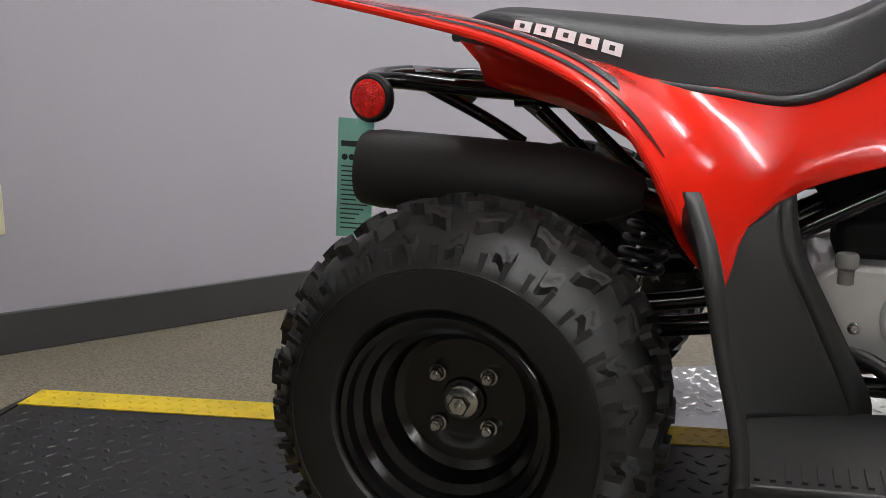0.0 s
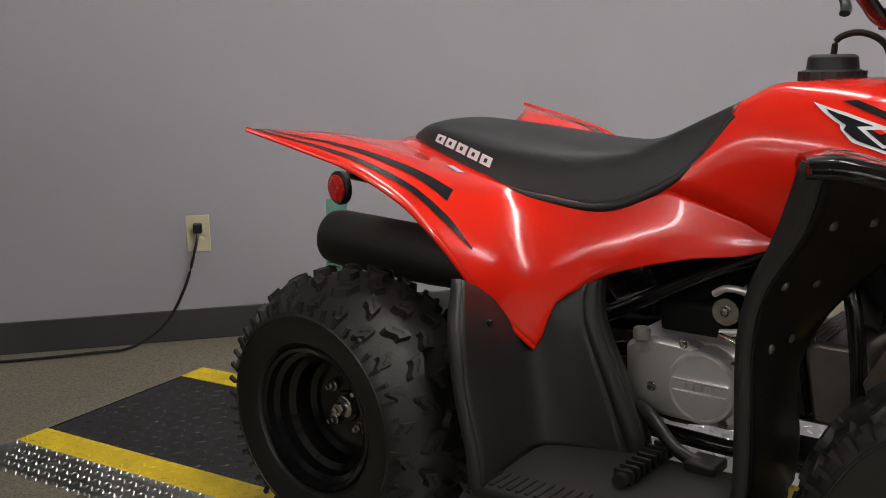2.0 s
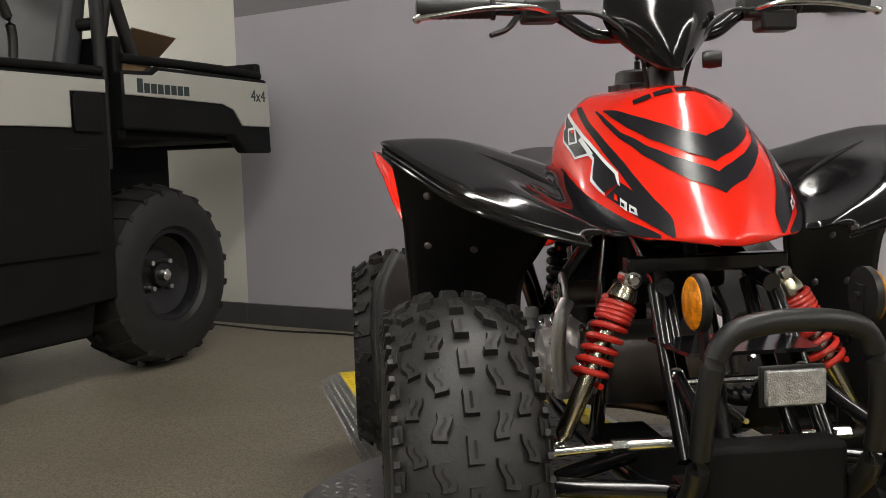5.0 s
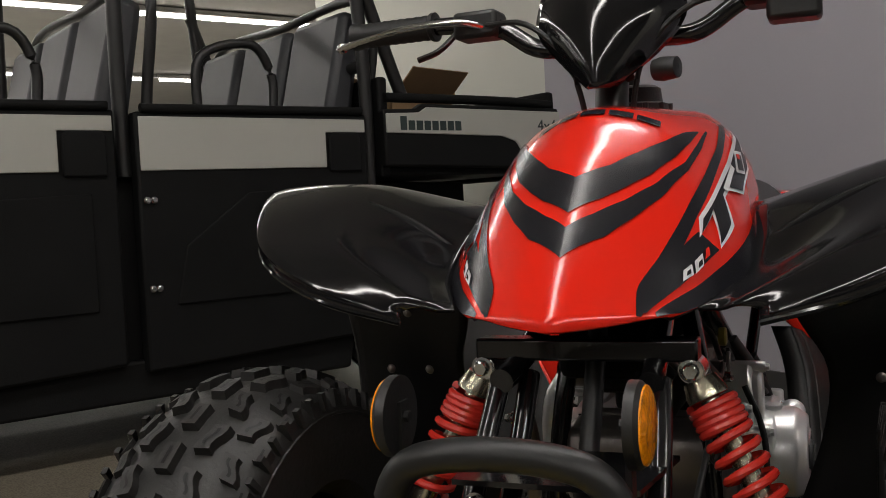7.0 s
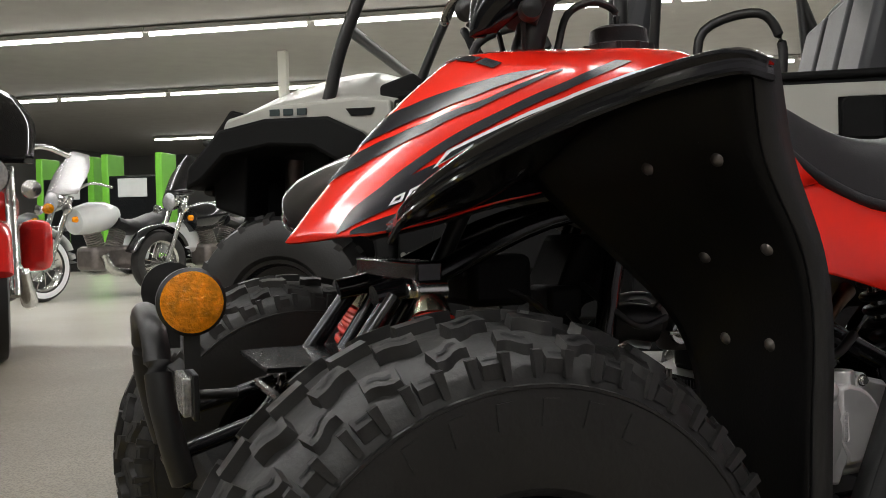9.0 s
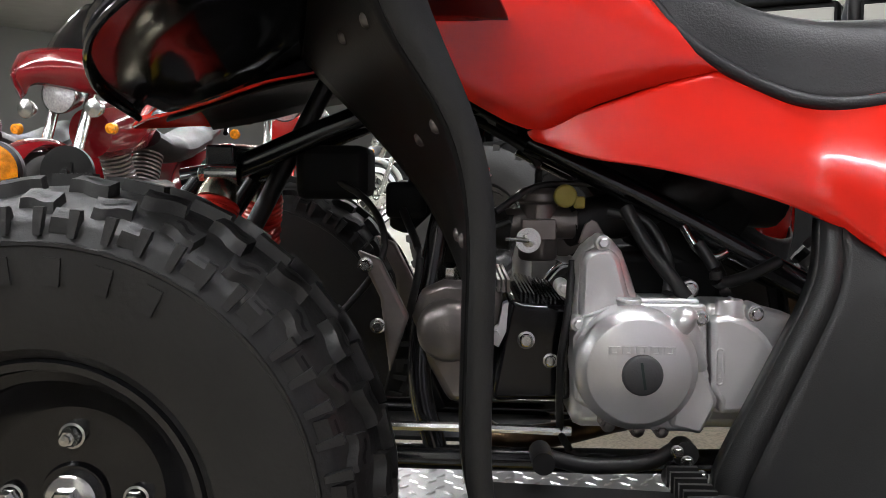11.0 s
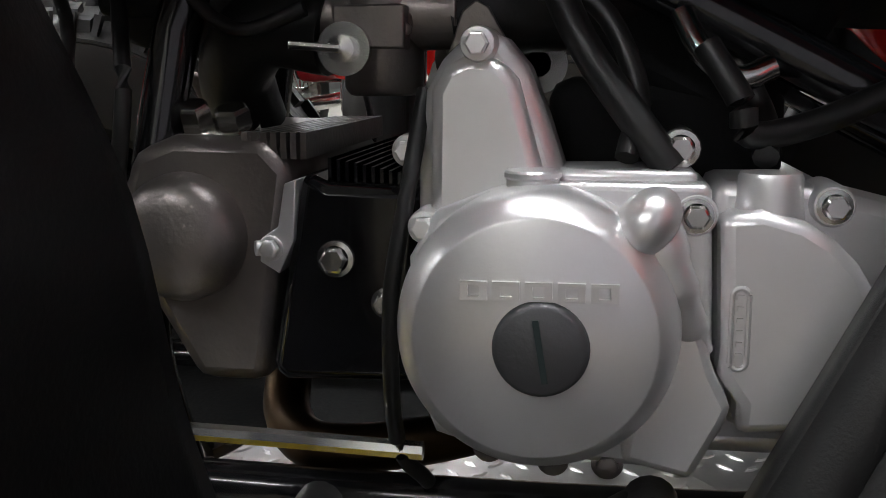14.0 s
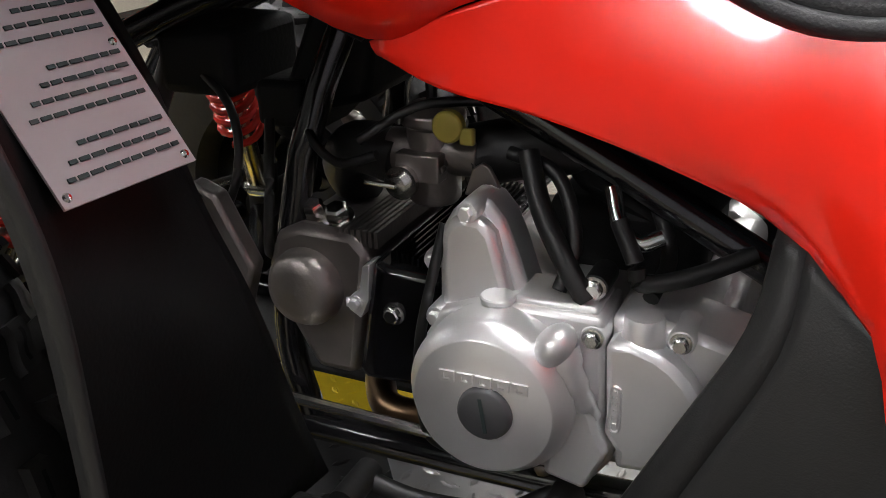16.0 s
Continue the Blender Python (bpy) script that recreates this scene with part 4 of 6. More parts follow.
# ---- front fenders and mudguards ----
for s in SIDES:
    fin = Surf([mir([(0.668, 0.135, 0.66), (0.72, 0.157, 0.662), (0.80, 0.160, 0.655), (0.87, 0.164, 0.625), (0.935, 0.158, 0.595), (1.02, 0.122, 0.572)], s),
                mir([(0.69, 0.22, 0.680), (0.74, 0.225, 0.685), (0.80, 0.228, 0.678), (0.86, 0.225, 0.655), (0.93, 0.205, 0.612), (1.02, 0.142, 0.572)], s),
                mir([(0.735, 0.33, 0.705), (0.78, 0.33, 0.712), (0.84, 0.325, 0.697), (0.91, 0.305, 0.668), (0.985, 0.255, 0.630), (1.03, 0.158, 0.577)], s),
                mir([(0.775, 0.422, 0.708), (0.83, 0.431, 0.711), (0.92, 0.400, 0.684), (1.005, 0.345, 0.643), (1.038, 0.262, 0.603), (1.03, 0.176, 0.573)], s),
                mir([(0.778, 0.428, 0.700), (0.833, 0.438, 0.702), (0.925, 0.406, 0.675), (1.011, 0.350, 0.633), (1.044, 0.265, 0.595), (1.033, 0.178, 0.567)], s),
                mir([(0.779, 0.429, 0.691), (0.833, 0.439, 0.692), (0.925, 0.407, 0.665), (1.011, 0.350, 0.623), (1.044, 0.265, 0.586), (1.033, 0.178, 0.561)], s)])
    fd = part("front_fender", fin.mesh(5, 5), GLOSS, QUAD, "gloss black front fender", thick=0.004)
    bm = B()
    tube(bm, mir([(0.779, 0.429, 0.691), (0.833, 0.439, 0.692), (0.925, 0.407, 0.665), (1.011, 0.350, 0.623), (1.044, 0.265, 0.586), (1.033, 0.178, 0.561)], s), 0.0035, 8)
    part("rolled_edge", bm, GLOSS, fd)
    guard = Surf([mir([(0.80, 0.428, 0.700), (0.835, 0.34, 0.70), (0.86, 0.24, 0.668), (0.875, 0.170, 0.625)], s),
                  mir([(0.775, 0.412, 0.625), (0.803, 0.335, 0.622), (0.832, 0.252, 0.617), (0.855, 0.170, 0.602)], s),
                  mir([(0.728, 0.402, 0.545), (0.742, 0.335, 0.540), (0.760, 0.265, 0.536), (0.785, 0.20, 0.53)], s),
                  mir([(0.712, 0.397, 0.475), (0.716, 0.34, 0.470), (0.722, 0.28, 0.468), (0.738, 0.228, 0.466)], s),
                  mir([(0.712, 0.392, 0.38), (0.715, 0.33, 0.38), (0.71, 0.27, 0.38), (0.706, 0.218, 0.38)], s),
                  mir([(0.712, 0.390, 0.28), (0.715, 0.32, 0.28), (0.71, 0.25, 0.28), (0.704, 0.185, 0.28)], s),
                  mir([(0.69, 0.390, 0.205), (0.70, 0.32, 0.205), (0.70, 0.24, 0.205), (0.692, 0.165, 0.205)], s)])
    gd = part("mudguard", guard.mesh(4, 5), INNER, QUAD, "black inner mudguard with bolts", thick=0.004)
    lip = Surf([mir([(0.80, 0.430, 0.702), (0.775, 0.414, 0.625), (0.728, 0.404, 0.545), (0.712, 0.399, 0.475), (0.712, 0.394, 0.38), (0.712, 0.392, 0.28), (0.70, 0.392, 0.205)], s),
                mir([(0.77, 0.425, 0.708), (0.74, 0.408, 0.625), (0.706, 0.404, 0.545), (0.692, 0.399, 0.475), (0.692, 0.396, 0.38), (0.692, 0.395, 0.28), (0.68, 0.396, 0.205)], s)])
    part("mudguard_flange", lip.mesh(2, 5), GUARD, gd, thick=0.004)
    for p in ((0.798, 0.375, 0.624), (0.812, 0.300, 0.627), (0.741, 0.371, 0.545), (0.752, 0.298, 0.539), (0.722, 0.345, 0.455), (0.724, 0.285, 0.455)):
        bm = B()
        q = guard.at(*guard.uv((p[0], p[1] * s, p[2])))
        spin(bm, [(0.0001, 0.004), (0.004, 0.0035), (0.0065, 0.001), (0.007, -0.002)], 14, "y", toward(q + np.array((0.002, 0, 0)), (1, 0, -0.3)))
        part("push_rivet", bm, CAST, gd, "small pale push rivet")
# warning label riveted inside the left mudguard, lines of small print as bars
lab = part("warning_label", box(B(), -0.001, -0.048, -0.085, 0.001, 0.048, 0.085), LABEL, QUAD, "pale warning label with small print")
lab.matrix_local = Matrix.Translation((0.748, 0.322, 0.576)) @ Matrix.Rotation(radians(-7), 4, "Z") @ Matrix.Rotation(radians(37), 4, "Y")
for k in range(17):
    if k % 5 == 3:
        continue
    y, z = -0.043, 0.076 - 0.0092 * k
    for w in range(9 - (k * 3) % 4):
        ln = 0.0052 + 0.0016 * ((k * 5 + w * 3) % 4)
        bm = B()
        box(bm, -0.0022, y, z - 0.0012, -0.0012, min(y + ln, 0.043), z + 0.0014)
        part("print_bar", bm, INK, lab, smooth=0)
        y += ln + 0.0018
for y, z in ((0.043, -0.079), (-0.043, -0.079), (-0.043, 0.0)):
    part("label_rivet", spin(B(), [(0.0001, 0.002), (0.002, 0.0015), (0.003, 0.0)], 12, "y", toward((-0.0012, y, z), (-1, 0, 0))), CHROME, lab, "small bright rivet")

# ---- foot guards and footboards ----
for s in SIDES:
    fg = Surf([mir([(0.258, 0.400, 0.497), (0.240, 0.340, 0.470), (0.243, 0.262, 0.425), (0.30, 0.208, 0.430), (0.345, 0.180, 0.462)], s),
               mir([(0.284, 0.440, 0.430), (0.268, 0.345, 0.410), (0.258, 0.245, 0.385), (0.312, 0.212, 0.395), (0.352, 0.198, 0.400)], s),
               mir([(0.300, 0.450, 0.340), (0.284, 0.350, 0.330), (0.276, 0.248, 0.325), (0.332, 0.220, 0.320), (0.393, 0.206, 0.310)], s),
               mir([(0.320, 0.448, 0.250), (0.303, 0.350, 0.245), (0.298, 0.256, 0.240), (0.355, 0.226, 0.235), (0.434, 0.211, 0.222)], s),
               mir([(0.325, 0.448, 0.192), (0.310, 0.350, 0.192), (0.305, 0.262, 0.192), (0.365, 0.230, 0.192), (0.443, 0.211, 0.192)], s)])
    g = part("foot_guard", fg.mesh(4, 5), GUARD, QUAD, "dark grey moulded foot guard", thick=0.005)
    edge_o = [(0.345, 0.180, 0.462), (0.352, 0.198, 0.400), (0.393, 0.206, 0.310), (0.434, 0.211, 0.222), (0.443, 0.211, 0.192)]
    edge_i = [(0.362, 0.168, 0.468), (0.373, 0.186, 0.405), (0.416, 0.194, 0.317), (0.460, 0.198, 0.228), (0.467, 0.198, 0.192)]
    lipf = Surf([mir(edge_o, s), mir(edge_i, s)])
    part("guard_flange", lipf.mesh(2, 5), GUARD, g, thick=0.004)
    lipi = Surf([mir(edge_i, s), mir([(x - 0.004, y - 0.028, z) for x, y, z in edge_i], s)])
    part("guard_flange", lipi.mesh(2, 5), GUARD, g, thick=0.004)
    lipr = Surf([mir([(0.258, 0.400, 0.497), (0.284, 0.440, 0.430), (0.300, 0.450, 0.340), (0.320, 0.448, 0.250), (0.325, 0.448, 0.192)], s), mir([(0.242, 0.405, 0.497), (0.266, 0.448, 0.430), (0.284, 0.458, 0.340), (0.304, 0.457, 0.250), (0.309, 0.457, 0.192)], s)])
    part("guard_flange", lipr.mesh(2, 5), GUARD, g, thick=0.004)
    bm = B()
    spin(bm, [(0.0001, 0.004), (0.004, 0.0035), (0.006, 0.0), (0.006, -0.003)], 14, "y", toward((0.272, 0.349 * s, 0.42), (1, 0.2 * s, 0.2)))
    part("push_rivet", bm, SATIN, g)
    bm = B()
    y0, y1 = sorted((0.20 * s, 0.45 * s))
    prism(bm, [(0.305, 0.172), (0.70, 0.190), (0.70, 0.212), (0.305, 0.194)], "y", y0, y1)
    fb_ = part("footboard", bm, GUARD, QUAD, "dark grey footboard with ribs", bevel=0.006)
    for k in range(24):
        bm = B()
        ya, yb = sorted((0.385 * s, 0.435 * s))
        zk = 0.1945 + 0.00073 * k
        box(bm, 0.315 + 0.016 * k, ya, zk - 0.002, 0.321 + 0.016 * k, yb, zk + 0.003)
        part("grip_rib", bm, GUARD, fb_, smooth=0)
    bm = B()
    rod(bm, (0.50, 0.16 * s, 0.205), (0.50, 0.345 * s, 0.215), 0.011, 12)
    for k in range(8):
        box(bm, 0.485, min(0.2 * s + 0.018 * s * k, 0.206 * s + 0.018 * s * k), 0.208, 0.515, max(0.2 * s + 0.018 * s * k, 0.206 * s + 0.018 * s * k), 0.228)
    part("footpeg", bm, SATIN, QUAD, "black serrated footpeg")

# ---- frame ----
for s in SIDES:
    for pts, r in (([(0.645, 0.075, 0.545), (0.50, 0.082, 0.475), (0.33, 0.088, 0.385), (0.24, 0.088, 0.345)], 0.0135), ([(0.30, 0.10, 0.205), (0.60, 0.11, 0.205), (0.95, 0.105, 0.215), (1.13, 0.09, 0.25)], 0.0135), ([(1.0, 0.082, 0.50), (1.06, 0.088, 0.42), (1.15, 0.094, 0.30)], 0.011),
                   ([(0.97, 0.06, 0.50), (1.03, 0.062, 0.41), (1.13, 0.07, 0.27)], 0.011), ([(0.64, 0.05, 0.60), (0.80, 0.06, 0.58), (0.96, 0.07, 0.515), (1.02, 0.075, 0.50)], 0.013), ([(0.70, 0.06, 0.57), (0.74, 0.085, 0.45), (0.76, 0.10, 0.30), (0.74, 0.105, 0.21)], 0.0125),
                   ([(0.60, 0.075, 0.535), (0.42, 0.07, 0.555), (0.2, 0.075, 0.575), (-0.02, 0.09, 0.58)], 0.012), ([(0.25, 0.088, 0.35), (0.12, 0.10, 0.47), (0.02, 0.1, 0.565)], 0.0105), ([(0.32, 0.09, 0.38), (0.30, 0.10, 0.28), (0.30, 0.1, 0.205)], 0.0125)):
        part("frame_tube", tube(B(), mir(pts, s), r, 12), FRAME, QUAD, "gloss black frame tube")
    # front suspension
    for pts in ([(1.10, 0.09, 0.245), (1.05, 0.235, 0.245)], [(0.93, 0.10, 0.245), (1.02, 0.235, 0.245)]):
        part("lower_arm", tube(B(), mir(pts, s), 0.013, 12, 1), FRAME, QUAD, "gloss black suspension arm")
    bm = B()
    tube(bm, mir([(1.02, 0.245, 0.20), (1.025, 0.255, 0.25), (1.02, 0.25, 0.31)], s), 0.02, 12, 4)
    rod(bm, (1.022, 0.24 * s, 0.252), (1.022, 0.36 * s, 0.252), 0.022, 16)
    part("steering_knuckle", bm, SATIN, QUAD)
    bm = B()
    rod(bm, (1.085, 0.05 * s, 0.305), (1.06, 0.145 * s, 0.298), 0.0085, 10)
    rod(bm, (1.06, 0.145 * s, 0.298), (1.045, 0.235 * s, 0.29), 0.006, 10)
    spin(bm, [(0.010, -0.018), (0.010, 0.018), (0.0001, 0.018)], 6, "y", toward((1.06, 0.145 * s, 0.298), (-0.02, s, 0)))
    part("tie_rod", bm, CHROME, QUAD, "bright tie rod")
    a, b = Vector((0.967, 0.108 * s, 0.507)), Vector((1.005, 0.222 * s, 0.285))
    ax = (b - a).normalized()
    shk = part("shock_absorber", spin(B(), [(0.0001, 0.01), (0.017, 0.012), (0.021, 0.026), (0.021, 0.032), (0.010, 0.034), (0.0125, 0.15), (0.0125, 0.235), (0.009, 0.24), (0.0001, 0.25)], 20, "y", toward(a, ax)), STEEL, QUAD, "bright front shock absorber")
    u = ax.cross(Vector((1, 0, 0))).normalized()
    v = ax.cross(u)
    coil, turns = [], 9.5
    for i in range(int(turns * 16) + 1):
        f_ = i / (turns * 16)
        along = 0.036 + 0.118 * (f_ * 0.55 if f_ < 0.45 else 0.2475 + (f_ - 0.45) * 1.368)
        t = 2 * math.pi * turns * f_
        coil.append(a + ax * along + (u * math.cos(t) + v * math.sin(t)) * 0.0225)
    part("spring", tube(B(), coil, 0.0046, 8, 1), SPRING, shk, "red coil spring")
    bm = B()
    spin(bm, [(0.013, -0.016), (0.013, 0.016), (0.0001, 0.016)], 18, "y", toward(a, (1, 0, 0)))
    bolt(bm, a + Vector((0.016, 0, 0)), (1, 0, 0), 0.0085, 0.009)
    part("shock_eye", bm, CHROME, shk, "zinc upper shock bolt")
    bm = B()
    bolt(bm, b + Vector((0.012, 0, 0)), (1, 0, 0), 0.008, 0.008)
    spin(bm, [(0.012, -0.014), (0.012, 0.012), (0.0001, 0.012)], 16, "y", toward(b, (1, 0, 0)))
    part("shock_eye", bm, CHROME, shk, "zinc lower shock bolt")
    bm = B()
    bolt(bm, (1.085, 0.084 * s, 0.393), (1, 0, 0), 0.009, 0.009)
    part("frame_bolt", bm, CHROME, QUAD, "zinc frame bolt")
part("front_cross_member", box(B(), 0.955, -0.115, 0.515, 0.985, 0.115, 0.538), FRAME, QUAD, bevel=0.003)
part("front_cross_member", box(B(), 1.08, -0.09, 0.235, 1.14, 0.09, 0.262), FRAME, QUAD, bevel=0.003)
part("steering_shaft", rod(B(), (0.79, 0, 0.77), (1.05, 0, 0.27), 0.011, 12), SATIN, QUAD)
part("spar_shelf", prism(B(), [(1.02, -0.1), (1.14, -0.085), (1.14, 0.085), (1.02, 0.1)], "z", 0.428, 0.433), FRAME, QUAD)
part("cross_brace", rod(B(), (1.12, -0.09, 0.393), (1.12, 0.09, 0.393), 0.005, 8), CHROME, QUAD)
# bumper
bump = part("front_bumper", tube(B(), [(1.15, -0.10, 0.24), (1.215, -0.105, 0.30), (1.245, -0.103, 0.40), (1.25, -0.085, 0.466), (1.252, -0.04, 0.486), (1.252, 0.04, 0.486), (1.25, 0.085, 0.466), (1.245, 0.103, 0.40), (1.215, 0.105, 0.30), (1.15, 0.10, 0.24)], 0.0135, 14, 6), SATIN, QUAD, "satin black tubular front bumper")
for s in SIDES:
    part("bumper_stay", tube(B(), mir([(1.10, 0.085, 0.395), (1.17, 0.09, 0.375), (1.228, 0.1, 0.36)], s), 0.0085, 10), FRAME, bump)
bm = B()
box(bm, 1.15, -0.09, 0.225, 1.20, 0.09, 0.33)
part("bumper_plate", bm, UTVB, bump, bevel=0.008)
bm = B()
box(bm, 1.212, -0.022, 0.383, 1.222, 0.050, 0.424)
part("white_reflector", bm, CLEARREF, bump, "clear rectangular reflector", bevel=0.002)
bm = B()
box(bm, 1.205, -0.026, 0.379, 1.212, 0.054, 0.428)
rod(bm, (1.205, 0.014, 0.40), (1.16, 0.02, 0.40), 0.006, 8)
part("reflector_bracket", bm, SATIN, bump, bevel=0.002)
for s in SIDES:
    bm = B()
    spin(bm, [(0.0001, 0.0), (0.030, 0.0), (0.034, -0.004), (0.034, -0.012), (0.0001, -0.014)], 36, "y", toward((1.216, 0.108 * s, 0.507), (0, s, 0)))
    bk = part("reflector_cup", bm, SATIN, bump, "round black reflector cup")
    bm = B()
    spin(bm, [(0.0001, 0.0045), (0.026, 0.0035), (0.0305, 0.001), (0.0305, -0.002)], 36, "y", toward((1.216, 0.108 * s, 0.507), (0, s, 0)))
    part("amber_lens", bm, AMBER, bk, "amber reflector lens")
    bm = B()
    box(bm, 1.208, min(0.092 * s, 0.097 * s), 0.44, 1.224, max(0.092 * s, 0.097 * s), 0.52)
    bolt(bm, (1.216, 0.093 * s, 0.507), (0, -s, 0), 0.005, 0.005)
    part("reflector_stay", bm, SATIN, bk)

# ---- engine, left side ----
bm = B()
box(bm, 0.39, -0.11, 0.245, 0.60, 0.13, 0.37)
part("crankcase", bm, ENGINE, QUAD, "silver painted crankcase", bevel=0.012)
C = Vector((0.542, 0, 0.319))
bm = B()
spin(bm, [(0.0001, 0.196), (0.0505, 0.196), (0.0518, 0.1952), (0.0588, 0.1848), (0.0606, 0.1815), (0.0612, 0.178), (0.0612, 0.12), (0.0001, 0.12)], 72, "y", Matrix.Translation((C.x, 0, C.z)))
cover = part("generator_cover", bm, ENGINE, QUAD, "round silver generator cover")
bm = B()
spin(bm, [(0.0001, 0.2015), (0.0175, 0.2015), (0.0195, 0.2), (0.0203, 0.197), (0.0203, 0.194)], 40, "y", Matrix.Translation((C.x - 0.003, 0, C.z - 0.003)))
capm = part("timing_cap", bm, mat("dull_grey_cap", (0.1, 0.1, 0.105), 0.45, metal=0.4, var=0.1, bump=0.1, bscale=400), cover, "dull grey slotted timing cap")
bm = B()
box(bm, -0.0013, 0.2005, -0.0135, 0.0013, 0.2021, 0.0135, Matrix.Translation((C.x - 0.003, 0, C.z - 0.003)) @ Matrix.Rotation(radians(9), 4, "Y"))
part("slot", bm, INK, capm, smooth=0)
for k in range(5):                       # hollow raised bars
    bm = B()
    x, z0 = C.x + 0.0305 - 0.0134 * k, C.z + 0.0172
    for a, b, c, d in ((0.0, 0.0112, 0.0, 0.0017), (0.0, 0.0112, 0.0063, 0.008), (0.0, 0.0032, 0.0017, 0.0063), (0.008, 0.0112, 0.0017, 0.0063)):
        box(bm, x - b, 0.1955, z0 + c, x - a, 0.1982, z0 + d)
    part("maker_mark", bm, ENGINE, cover, "raised maker's mark bar", smooth=0)
bm = B()
prism(bm, [(0.602, 0.345), (0.590, 0.366), (0.565, 0.376), (0.53, 0.381), (0.4685, 0.381), (0.4655, 0.31), (0.4665, 0.297), (0.457, 0.283), (0.460, 0.268), (0.473, 0.249), (0.507, 0.250), (0.55, 0.253), (0.60, 0.28)], "y", 0.10, 0.157)
part("cover_flange", bm, ENGINE, cover, bevel=0.004)
bm = B()
prism(bm, [(0.497, 0.372), (0.489, 0.372), (0.484, 0.350), (0.479, 0.334), (0.470, 0.314), (0.466, 0.301), (0.458, 0.285), (0.461, 0.277), (0.474, 0.251), (0.505, 0.258), (0.50, 0.29), (0.50, 0.34)], "y", 0.12, 0.172)
part("cover_shoulder", bm, ENGINE, cover, bevel=0.006)
bm = B()
bmesh.ops.create_icosphere(bm, subdivisions=4, radius=1.0, matrix=Matrix.Translation((0.497, 0.174, 0.3655)) @ Matrix.Rotation(radians(-39), 4, "Y") @ Matrix.Diagonal((0.0125, 0.0175, 0.0178, 1)))
tube(bm, [(0.493, 0.170, 0.362), (0.487, 0.172, 0.345), (0.479, 0.168, 0.325), (0.472, 0.162, 0.308)], [0.012, 0.0105, 0.0085, 0.0065], 16, 6)
part("cover_boss", bm, ENGINE, cover)
bm = B()
prism(bm, [(0.603, 0.345), (0.602, 0.40), (0.599, 0.42), (0.591, 0.434), (0.581, 0.444), (0.571, 0.4475), (0.561, 0.444), (0.550, 0.431), (0.541, 0.408), (0.532, 0.381), (0.524, 0.355), (0.54, 0.33)], "y", 0.09, 0.130)
tower = part("chain_tower", bm, ENGINE, QUAD, "silver cam-chain tower cover", bevel=0.007)
bm = B()
prism(bm, [(0.595, 0.352), (0.594, 0.420), (0.588, 0.431), (0.578, 0.436), (0.563, 0.435), (0.554, 0.425), (0.543, 0.385), (0.533, 0.352)], "y", 0.120, 0.142)
part("tower_face", bm, ENGINE, tower, bevel=0.006)
bm = B()
prism(bm, [(0.592, 0.437), (0.585, 0.458), (0.578, 0.463), (0.572, 0.460), (0.560, 0.438)], "y", 0.096, 0.101)
part("tower_ear", bm, CAST, tower, "dark steel ear behind the tower", bevel=0.001)
for p in ((0.572, 0.136, 0.441), (0.596, 0.141, 0.358), (0.6085, 0.115, 0.391)):
    bm = B()
    bolt(bm, (p[0], p[1] + 0.008, p[2]), (0, 1, 0), 0.0055, 0.006)
    spin(bm, [(0.0082, -0.03), (0.0082, 0.006), (0.0076, 0.008), (0.0001, 0.008)], 20, "y", Matrix.Translation(p))
    part("tower_boss", bm, ENGINE, tower)
bm = B()
prism(bm, [(0.4665, 0.380), (0.4635, 0.31), (0.4645, 0.297), (0.455, 0.283), (0.457, 0.266), (0.40, 0.266), (0.36, 0.29), (0.352, 0.345), (0.372, 0.366), (0.41, 0.3755), (0.43, 0.380)], "y", 0.08, 0.144)
gear = part("sprocket_cover", bm, ENGINE, QUAD, "silver sprocket cover", bevel=0.006)
bm = B()
prism(bm, [(0.4650, 0.368), (0.448, 0.3705), (0.43, 0.3655), (0.418, 0.358), (0.408, 0.348), (0.400, 0.335), (0.396, 0.318), (0.397, 0.300), (0.408, 0.274), (0.4555, 0.270), (0.4545, 0.284), (0.4635, 0.297), (0.4625, 0.31)], "y", 0.14, 0.165)
part("cover_dome", bm, ENGINE, gear, bevel=0.0055)
ring = [(0.4557 + 0.0036 * math.cos(t), 0.1652, (0.3335 if math.sin(t) > 0 else 0.3045) + 0.0036 * math.sin(t)) for t in [math.pi * (k + 0.5) / 8 for k in range(16)]]
part("gear_tag", tube(B(), ring, 0.0012, 8, 1, closed=True), ENGINE, gear, "raised rounded tag outline")
for k in range(6):
    part("tag_mark", box(B(), 0.4543, 0.1648, 0.3322 - 0.0052 * k, 0.4571, 0.1664, 0.3343 - 0.0052 * k), ENGINE, gear, smooth=0)
for p in ((0.475, 0.155, 0.367), (0.417, 0.148, 0.371)):
    bm = B()
    spin(bm, [(0.0095, -0.03), (0.0095, 0.001), (0.0085, 0.003), (0.0001, 0.003)], 22, "y", Matrix.Translation(p))
    part("bolt_boss", bm, ENGINE, gear)
    part("case_bolt", bolt(B(), (p[0], p[1] + 0.003, p[2]), (0, 1, 0), 0.0057, 0.006), CHROME, gear, "zinc case bolt")
for p in ((0.565, 0.152, 0.2555), (0.535, 0.152, 0.2505), (0.51, 0.15, 0.2495)):
    bm = B()
    spin(bm, [(0.0075, -0.03), (0.0075, 0.004), (0.0001, 0.004)], 18, "y", Matrix.Translation(p))
    bolt(bm, (p[0], p[1] + 0.004, p[2]), (0, 1, 0), 0.0052, 0.005)
    part("case_bolt", bm, CAST, gear, "grey lower case bolt")
